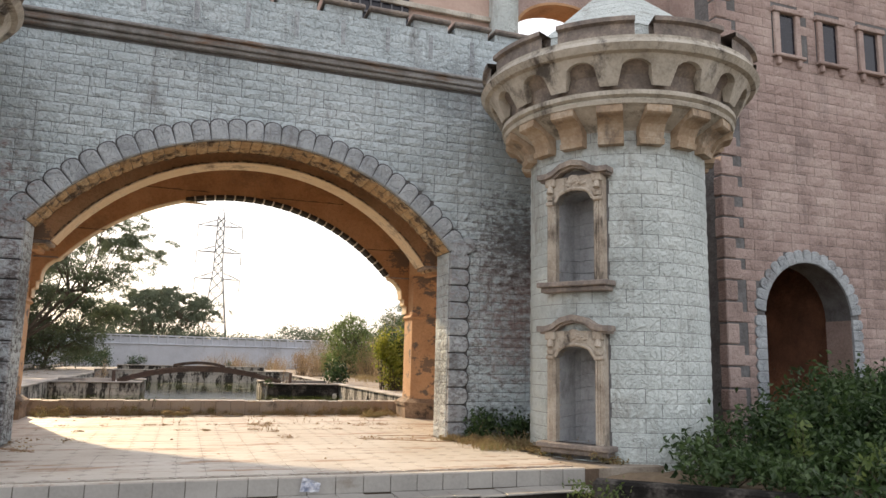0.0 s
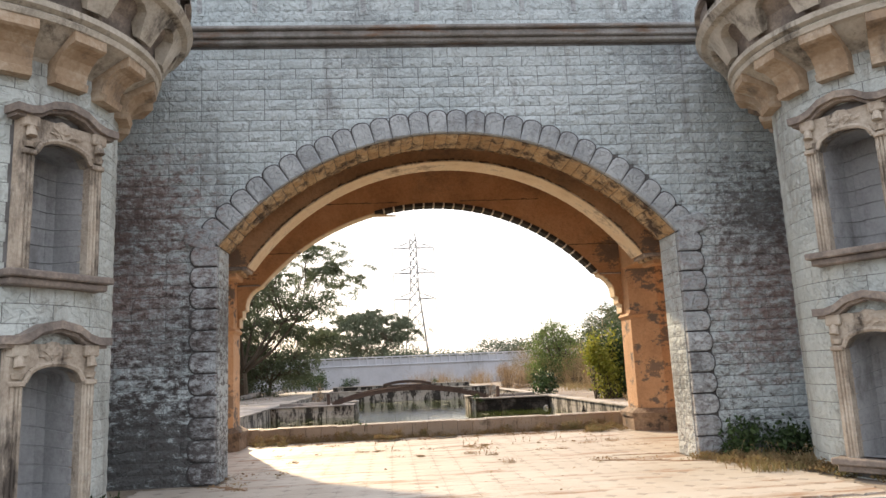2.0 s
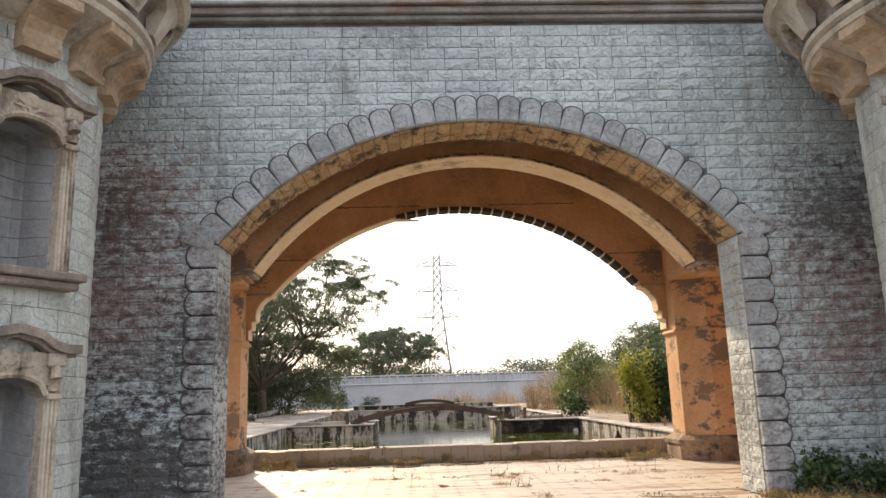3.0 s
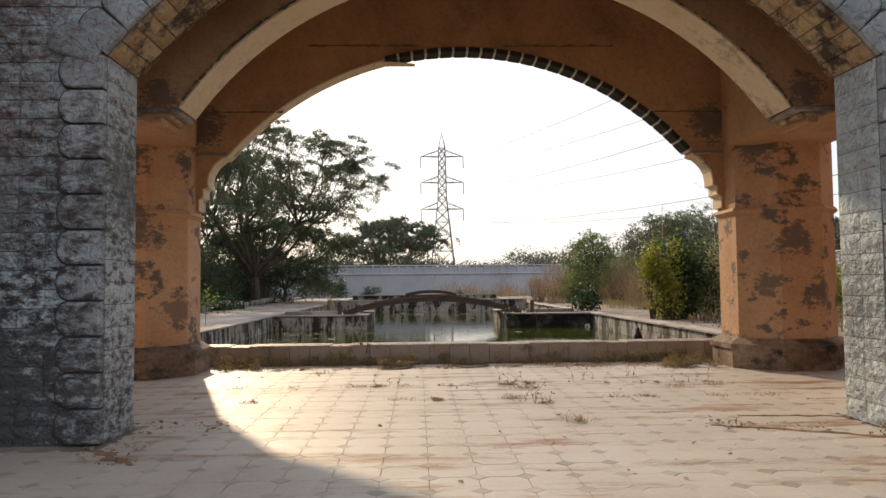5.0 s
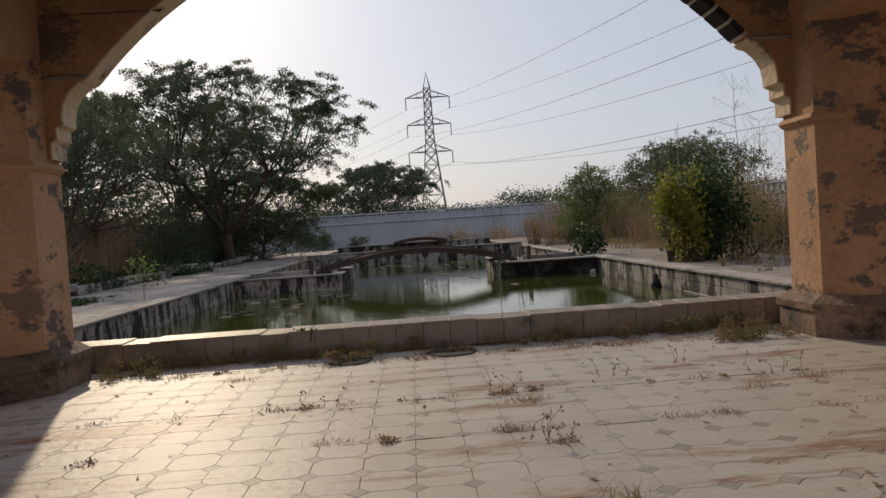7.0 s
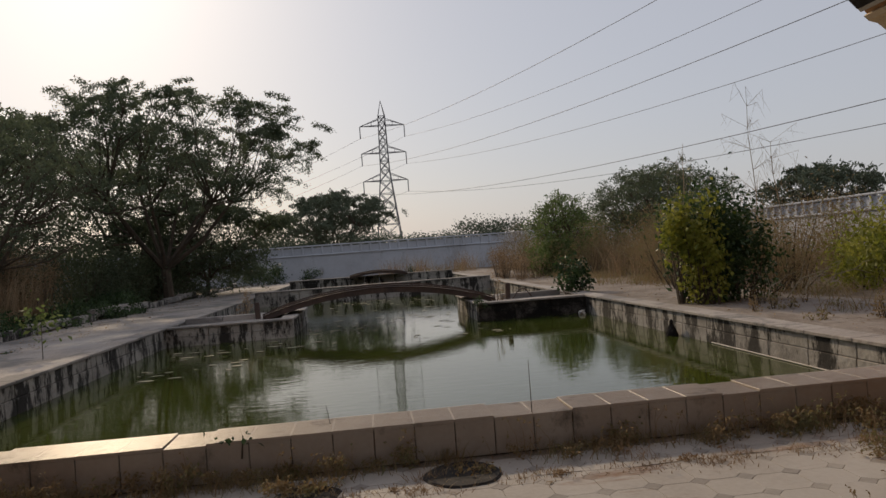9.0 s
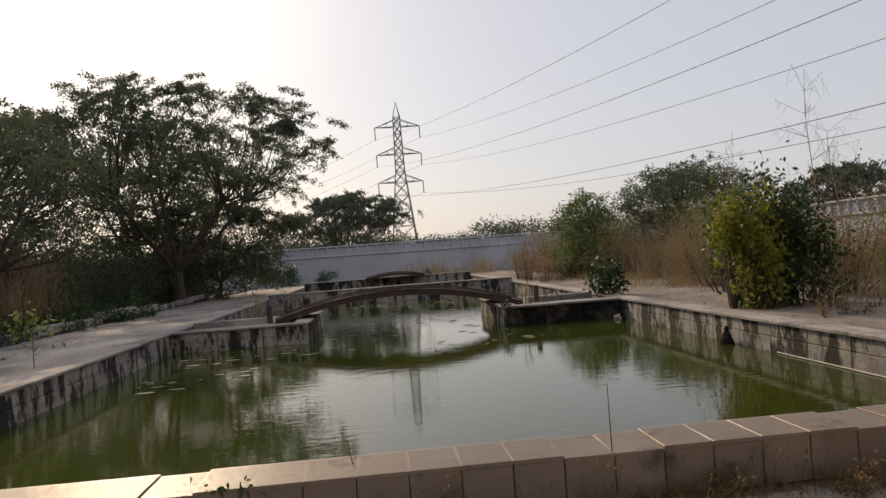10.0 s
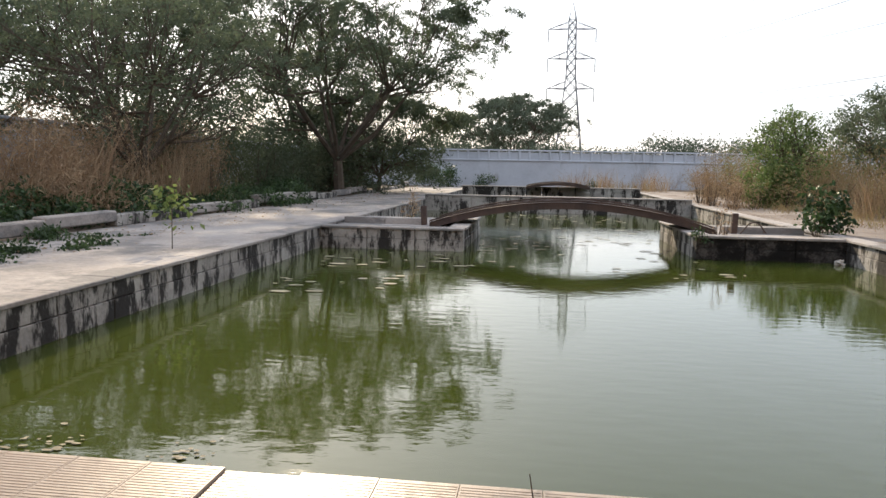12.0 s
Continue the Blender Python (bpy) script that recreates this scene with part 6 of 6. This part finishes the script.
tagged(leaf_cloud("walk_litter", np.concatenate([patch(1200, -7.5, -5.6, 18, 50, 0.215, g), patch(1200, 6.9, 9.4, 18, 48, 0.215, g)]), 0.06, M_DRY, g, droop=0, flat=0.12), "brown leaf litter on the walks", "litter", kind="stuff")
r = random.Random(14)
for k in range(9):
    bm = boxed(-0.1, 0.1, -0.07, 0.07, 0, 0.07, 0.015)
    for v in bm.verts:
        v.co *= 1 + 0.3 * noise.noise(v.co * 9 + Vector((k, 0, 0)))
    o = tagged(link_mesh("rubble_stone", bm, M_PAVE), "loose broken lump of pale rubble on the earth", "stone", "loose rubble")
    o.matrix_world = pose(r.uniform(-2.2, 4.8), r.uniform(6.9, 8.1), -0.34, 0, 0, r.uniform(0, 180))

# weeds on the terrace
tagged(blades("jamb_weeds", tuft_patch(2200, 70, 4.5, 6.0, 10.2, 11.7, 0.0, g, 0.08), 0.12, M_WEED, g, 0.004, 1.1), "dry weeds at the foot of the wall", "weeds", kind="stuff")
scrub("wall_foot_plants", [(5.0, 11.5, 0.35, 0.45), (5.5, 11.4, 0.35, 0.4)], 0.07, 1500, M_BUSH, "dark green plants at the wall's foot", 58)
scrub("tower_creeper", [(-2.55, 9.2, 0.2, 0.22), (-2.75, 8.8, 0.18, 0.2), (-2.4, 9.9, 0.18, 0.16)], 0.07, 700, M_BUSH, "small green creeper at the tower's foot", 59)
tagged(blades("parapet_weeds", tuft_patch(2200, 44, -2.2, 5.2, 16.80, 17.0, 0.0, g, 0.09), 0.12, M_WEED, g, 0.003, 1.8), "dry weeds along the parapet's foot", "weeds", kind="stuff")
tagged(blades("joint_weeds", np.concatenate([tuft_patch(260, 9, -1.4, 4.4, 14.58, 14.62, 0, g, 0.05), tuft_patch(1500, 34, -1.6, 4.6, 16.3, 16.5, 0, g, 0.08), tuft_patch(200, 8, 2.6, 4.4, 13.58, 13.62, 0, g, 0.06)]), 0.035, M_DRY, g, 0.003, 2.4), "dry weeds growing out of the tile joints", "weeds", kind="stuff")
for x, y, h, n in ((0.50, 13.62, 0.10, 40), (1.66, 13.60, 0.13, 90), (1.9, 14.3, 0.12, 110), (2.05, 12.3, 0.20, 70), (3.6, 14.2, 0.12, 60), (4.1, 14.35, 0.12, 60), (-0.6, 15.9, 0.14, 60), (1.2, 16.6, 0.2, 50), (2.7, 16.6, 0.22, 50), (4.3, 16.4, 0.18, 80)):
    o = blades("weed_tuft", g.normal(size=(n, 3)) * np.array([g.uniform(0.05, 0.13), g.uniform(0.02, 0.06), 0]), h * 0.42, M_DRY, g, 0.0025, 2.4)
    o.location = (x, y, 0.0)
    tagged(o, "small dry weed tuft in a floor joint", "weed", "floor weeds", "stuff")
for k, (x0, x1, y, lb) in enumerate(((-1.9, 4.9, 14.6, ""), (-1.9, 4.9, 16.42, ""), (0.6, 2.6, 13.55, ""))):
    bm = bmesh.new()
    rows = []
    m = int((x1 - x0) / 0.03)
    for i in range(m + 1):
        x = x0 + (x1 - x0) * i / m
        wv = 0.5 + 0.5 * noise.noise(Vector((x * 3.1, k * 7.0, 0)))
        hw = 0.0012 + 0.020 * max(0.0, wv - 0.42) + 0.004 * noise.noise(Vector((x * 21, k, 3)))
        yc = y + 0.03 * noise.noise(Vector((x * 1.7, k, 9)))
        rows.append([bm.verts.new((x, yc - max(0.0008, hw), 0.0035)), bm.verts.new((x, yc, 0.0035 + max(0.0, hw) * 0.4)), bm.verts.new((x, yc + max(0.0008, hw), 0.0035))])
    for a, b in zip(rows, rows[1:]):
        bm.faces.new((a[0], b[0], b[1], a[1]))
        bm.faces.new((a[1], b[1], b[2], a[2]))
    link_mesh("joint_filling", bm, M_GROUT, floor_ob)
scrub("parapet_foot_weeds", [(x + g.uniform(-0.1, 0.1), 16.9 + g.uniform(-0.1, 0.06), g.uniform(0.07, 0.16), g.uniform(0.07, 0.20)) for x in np.arange(-2.0, 5.3, 0.24) if g.random() < 0.8], 0.032, 5200, M_WEED, "dry tangled weeds along the foot of the parapet", 71, "weeds", stems=False)
scrub("pier_foot_weeds", [(4.6 + g.uniform(-0.5, 0.5), 16.3 + g.uniform(-0.35, 0.45), g.uniform(0.1, 0.2), g.uniform(0.06, 0.16)) for k in range(12)] + [(-1.9 + g.uniform(-0.35, 0.35), 16.55 + g.uniform(-0.2, 0.3), g.uniform(0.08, 0.16), g.uniform(0.08, 0.18)) for k in range(6)], 0.032, 3200, M_WEED, "dry weeds gathered round the pier's foot", 72, "weeds", stems=False)
scrub("joint_mats", [(x, y + g.uniform(-0.02, 0.02), rr * 0.7, g.uniform(0.015, 0.035)) for x, y, rr in ((0.25, 14.6, 0.10), (0.95, 14.62, 0.06), (1.75, 14.62, 0.16), (2.0, 14.62, 0.1), (2.9, 14.6, 0.06), (3.5, 14.6, 0.09), (4.1, 14.65, 0.12), (-0.9, 16.4, 0.10), (-0.3, 16.42, 0.08), (1.0, 16.42, 0.1), (2.1, 16.42, 0.09), (3.0, 16.4, 0.1), (-1.0, 13.55, 0.12), (0.9, 13.55, 0.13), (1.95, 13.3, 0.10))], 0.022, 1500, M_DRY, "flat mats of dry weed in the floor joints", 73, "weeds", stems=False)
# sprigs that stand out of the bush
for k in range(16):
    rr = random.Random(300 + k)
    sx, sy, sh = rr.uniform(6.6, 11.5), rr.uniform(6.6, 8.6), rr.uniform(0.9, 1.5)
    s = thing("sprig", "thin leafy sprig standing out of the dark bush", "sprig", "bush sprigs", at=(sx, sy, -0.2))
    sh *= min(1.0, 0.45 + (sx - 6.4) * 0.2)
    tip = Vector((rr.uniform(-0.35, 0.25), rr.uniform(-0.2, 0.2), sh))
    bm = bmesh.new()
    rod(bm, (0, 0, 0), tip * 0.55 + Vector((0, 0, 0.05)), 0.007, 0.005, 5)
    rod(bm, tip * 0.55 + Vector((0, 0, 0.05)), tip, 0.005, 0.002, 5)
    part("stem", bm, M_BARK, s)
    q = np.array([tuple(tip * (0.45 + 0.55 * rr.random()) + Vector((rr.uniform(-0.05, 0.05), rr.uniform(-0.05, 0.05), 0.02))) for i in range(34)])
    leaf_cloud("leaves", q, 0.10, M_GREEN, g, s, narrow=0.5)
# seed stalks at the parapet's foot and on the floor
def seed_stalks(name, spots, height, label, seed):
    """Thin bent stalks with small pale heads; spots are x, y and how many."""
    rr = random.Random(seed)
    t = thing(name, label, "weeds", kind="stuff")
    bm, tip = bmesh.new(), []
    for x, y, n in spots:
        for k in range(n):
            a = Vector((x + rr.gauss(0, 0.10), y + rr.gauss(0, 0.05), 0.0))
            h = height * rr.uniform(0.5, 1.2)
            m = a + Vector((rr.uniform(-0.04, 0.04), rr.uniform(-0.04, 0.04), h * 0.6))
            e = m + Vector((rr.uniform(-0.07, 0.07), rr.uniform(-0.07, 0.07), h * 0.4))
            rod(bm, a, m, 0.0028, 0.0022, 4)
            rod(bm, m, e, 0.0022, 0.0014, 4)
            tip += [tuple(e + Vector((rr.gauss(0, 0.008), rr.gauss(0, 0.008), rr.gauss(0, 0.008)))) for q in range(4)]
            tip += [tuple(a.lerp(m, rr.random()) + Vector((rr.gauss(0, 0.01), rr.gauss(0, 0.01), 0))) for q in range(3)]
    part("stalk_mass", bm, M_DRY, t)["kind"] = "stuff"
    leaf_cloud("heads", np.array(tip), 0.022, M_WEED, np.random.default_rng(seed), t, narrow=0.7)["kind"] = "stuff"


seed_stalks("seed_stalks", [(-1.7, 16.75, 14), (-1.2, 16.9, 8), (-0.5, 16.9, 5), (0.3, 16.85, 8), (0.9, 16.93, 6), (2.0, 16.9, 9), (2.5, 16.6, 5), (3.1, 16.9, 7), (3.7, 16.85, 9), (4.2, 16.7, 14), (4.7, 16.5, 12), (4.4, 16.3, 8)], 0.24, "dry seed-headed weeds before the parapet", 81)
seed_stalks("floor_stalks", [(1.75, 14.62, 5), (2.7, 14.9, 4), (0.3, 14.6, 3), (4.0, 14.65, 4), (1.95, 13.3, 6), (3.4, 15.2, 3)], 0.16, "thin dry stalks in the terrace joints", 82)
scrub("jamb_mat", [(4.5 + 1.15 * q + g.uniform(-0.12, 0.12), 11.55 - 2.7 * q ** 1.3 + g.uniform(-0.2, 0.2), g.uniform(0.12, 0.26), g.uniform(0.05, 0.14)) for q in np.linspace(0.0, 1.0, 26)], 0.035, 6500, M_WEED, "tangled yellow-brown weeds along the terrace edge", 83, "weeds", stems=False)
seed_stalks("jamb_stalks", [(4.8 + 0.1 * k, 11.3 - 0.24 * k, 6) for k in range(9)], 0.22, "pale seed-headed weeds beside the tower", 84)
# things in and about the pond
bm = lathe([(0.13, -0.3), (0.125, -0.02), (0.10, 0.07), (0.055, 0.16), (0.03, 0.21), (0.04, 0.24), (0.012, 0.29)], 14)
for v in bm.verts:
    v.co += Vector((noise.noise(v.co * 9), noise.noise(v.co * 9 + Vector((4, 0, 0))), 0)) * 0.015
o = tagged(link_mesh("finial_stone", bm, M_MOULD), "dark conical finial stone standing in the water by the wall", "stone")
o.location = (6.16, 23.95, WATER_Z)
bm = bmesh.new()
rod(bm, (6.275, 22.7, -0.205), (6.275, 20.2, -0.208), 0.010, sides=8)
rod(bm, (6.275, 20.2, -0.208), (6.275, 17.55, -0.205), 0.010, sides=8)
tagged(link_mesh("water_pipe", bm, M_MORTAR), "thin pale pipe running along the pond wall at the waterline", "pipe")
bm = bmesh.new()
bmesh.ops.create_icosphere(bm, subdivisions=3, radius=0.11)
for v in bm.verts:
    v.co *= 0.7 + 0.7 * noise.noise(v.co * 14)
    v.co.z *= 0.8
o = tagged(link_mesh("plastic_litter", bm, M_MORTAR), "crumpled white plastic floating in the pond's corner", "litter")
o.location = (6.12, 29.1, WATER_Z + 0.03)
# round dark planting hole, cover on the walk
bm = bmesh.new()
bmesh.ops.create_cone(bm, cap_ends=True, segments=28, radius1=0.29, radius2=0.26, depth=0.03)
for v in bm.verts:
    v.co *= 1 + 0.08 * noise.noise(v.co * 6)
o = tagged(link_mesh("planting_hole", bm, M_DARK), "round dark earth-filled planting hole in the tiles", "planting hole")
o.location = (1.46, 16.62, 0.002)
bm = bmesh.new()
bmesh.ops.create_cone(bm, cap_ends=True, segments=28, radius1=0.26, radius2=0.2, depth=0.03)
for v in bm.verts:
    v.co *= 1 + 0.15 * noise.noise(v.co * 7 + Vector((5, 0, 0)))
o = tagged(link_mesh("planting_hole", bm, M_DARK), "ragged dark planting hole grown over with dry weeds", "planting hole")
o.location = (0.4, 16.5, 0.002)
scrub("planting_hole_weeds", [(0.4, 16.5, 0.2, 0.09), (0.25, 16.55, 0.12, 0.12), (1.5, 16.66, 0.16, 0.06)], 0.03, 1100, M_WEED, "dry weeds sprouting from the planting holes", 74, "weeds", stems=False)
bm = bmesh.new()
bmesh.ops.create_cone(bm, cap_ends=True, segments=28, radius1=0.32, radius2=0.31, depth=0.03)
o = tagged(link_mesh("manhole_cover", bm, M_MOULD), "round dark cover in the pale walk", "manhole cover")
o.location = (-5.55, 20.3, 0.194)
# plant on the parapet, tall stalk, sapling on the walk
for nm, x, y, z, h, n, mt, sz, lb in (("parapet_seedling", -0.08, 17.045, 0.16, 0.17, 14, M_BUSH, 0.055, "small leafy seedling rooted in the parapet's face"), ("walk_seedling", -4.72, 24.8, 0.2, 0.82, 90, M_GREEN, 0.10, "young seedling growing through the walk")):
    s = thing(nm, lb, "seedling", at=(x, y, z))
    bm = bmesh.new()
    rod(bm, (0, -0.01, 0), (0.02, -0.03, h), 0.008, 0.004, 5)
    part("stem", bm, M_BARK, s)
    q = g.normal(size=(n, 3)) * np.array([0.09 if h < 0.5 else 0.16, 0.05, h * 0.2]) + np.array([0, -0.03, h * 0.85])
    leaf_cloud("leaves", q, sz, mt, g, s, narrow=0.7)
s = thing("dry_stalk", "tall thin dry stalk standing in the parapet", "stalk", at=(2.07, 17.1, 0.25))
bm = bmesh.new()
rod(bm, (0, 0, 0), (0.0, 0, 0.42), 0.004, 0.002, 5)
part("stem", bm, M_BARK, s)
s = thing("dry_stalk", "short bent dry stalk on the parapet", "stalk", at=(0.55, 17.3, 0.25))
bm = bmesh.new()
rod(bm, (0, 0, 0), (-0.03, 0, 0.18), 0.0035, 0.002, 5)
part("stem", bm, M_BARK, s)
# floating leaves
M_FLOAT = material("pale_dead_leaf", [(0.16, 0.13, 0.08), (0.30, 0.27, 0.19)], 0.8, 3, 20, 0.1, per_piece=0.3)
pts = np.concatenate([patch(60, -3, 4, 26.5, 33, WATER_Z + 0.006, g), patch(25, -3.4, -1.5, 24, 28, WATER_Z + 0.006, g), patch(90, -0.5, 3.6, 30, 42, WATER_Z + 0.006, g), tuft_patch(70, 3, -3.6, -1.4, 18.2, 19.4, WATER_Z + 0.006, g, 0.16)])
vs, fs = [], []
for x, y, z in pts:
    b, n = len(vs), 6
    r0 = g.uniform(0.008, 0.018) if y < 20 else g.uniform(0.025, 0.075)
    st = g.uniform(1.0, 2.4)
    vs += [(x + r0 * st * math.cos(2 * math.pi * i / n), y + r0 * math.sin(2 * math.pi * i / n), z + g.uniform(0, 0.006)) for i in range(n)]
    fs.append(list(range(b, b + n)))
tagged(mesh_from("floating_leaves", vs, fs, M_FLOAT), "pale dead leaves and scum floating on the pond", "leaves", kind="stuff")
# fallen leaves on the terrace
pts = np.concatenate([patch(120, -1.9, 4.6, 8.7, 17, 0.01, g), tuft_patch(80, 3, -1.9, -1.0, 11.9, 12.6, 0.01, g, 0.15)])
o = leaf_cloud("fallen_leaves", pts, 0.05, M_DRY, g, droop=0, flat=0.2)
tagged(o, "scattered dry fallen leaves on the tiles", "leaves", kind="stuff")


# drifts of dirt blown against the jambs
def drift(a, b, width, label, seed):
    """A low uneven bank of earth from a to b on the tiles."""
    a, b = Vector((*a, 0)), Vector((*b, 0))
    side = (b - a).cross(Vector((0, 0, 1))).normalized()
    bm = bmesh.new()
    rows = []
    for i in range(41):
        u = i / 40
        c = a.lerp(b, u) + side * 0.09 * noise.noise(Vector((u * 6, seed, 0)))
        w = width * (0.25 + 0.75 * math.sin(math.pi * u)) * (0.7 + 0.6 * noise.noise(Vector((u * 9, seed, 4))))
        h = 0.006 + 0.016 * abs(noise.noise(Vector((u * 13, seed, 8))))
        rows.append([bm.verts.new(c + side * w * k + Vector((0, 0, 0.0025 + h * (1 - k * k)))) for k in (-1, -0.5, 0, 0.5, 1)])
    for p, q in zip(rows, rows[1:]):
        for k in range(4):
            bm.faces.new((p[k], p[k + 1], q[k + 1], q[k]))
    return tagged(link_mesh("dirt_drift", bm, M_DIRT), label, "dirt", "dirt drifts")


drift((3.1, 12.05), (4.9, 11.2), 0.055, "brown dirt drift across the tiles by the jamb", 3)
drift((3.5, 12.45), (4.7, 12.3), 0.045, "thin reddish dirt drift along a tile joint", 7)
drift((-1.75, 11.6), (-1.2, 11.05), 0.07, "dark dirt and debris at the foot of the jamb", 11)
tagged(leaf_cloud("drift_litter", np.concatenate([tuft_patch(160, 7, 3.2, 4.9, 11.3, 12.1, 0.012, g, 0.10), tuft_patch(90, 4, -1.75, -1.3, 11.0, 11.7, 0.012, g, 0.08)]), 0.04, M_DRY, g, droop=0, flat=0.25), "dry leaf crumbs on the dirt drifts", "litter", kind="stuff")

# dry plants at the ends of the bridge, dead branches under the bush, weeds on the walk
scrub("bridge_weeds", [(4.2, 30.35, 0.16, 0.75), (4.35, 30.4, 0.12, 0.5), (-2.5, 31.6, 0.25, 0.8)], 0.07, 420, M_DRY, "dry brown weeds at the ends of the footbridge", 91, "weeds", narrow=0.3)
scrub("abutment_creeper", [(3.62, 29.25, 0.16, 0.35)], 0.06, 160, M_BUSH, "small creeper hanging at the corner of the abutment", 92, "creeper")
rr = random.Random(17)
for k, (x, y, ln) in enumerate(((8.7, 24.5, 1.1), (9.3, 24.9, 0.9), (8.2, 24.3, 0.8), (9.9, 25.3, 1.0))):
    t = thing("dead_branch", "bare pale dead branch lying in the brush", "branch", "dead branches", at=(x, y, 0.2), turn=rr.uniform(-40, 40))
    line = [Vector((0, 0, 0.02)), Vector((ln * 0.3, 0.05, ln * 0.32)), Vector((ln * 0.65, -0.04, ln * 0.42)), Vector((ln, 0.06, ln * 0.30))]
    part("stem", tube(bmesh.new(), line, [0.014, 0.012, 0.009, 0.005]), M_FLOAT, t)
    for p, q in ((line[1], Vector((ln * 0.5, 0.2, ln * 0.62))), (line[2], Vector((ln * 0.9, -0.25, ln * 0.60)))):
        part("twig", tube(bmesh.new(), [p, p.lerp(q, 0.5) + Vector((0, 0, 0.04)), q], [0.007, 0.005, 0.002]), M_FLOAT, t)
scrub("pavement_weeds", [(rr.uniform(7.1, 8.8), rr.uniform(19.5, 24.0), rr.uniform(0.1, 0.2), rr.uniform(0.15, 0.45)) for k in range(13)], 0.05, 1300, M_WEED, "scattered small weeds in the paving", 93, "weeds")
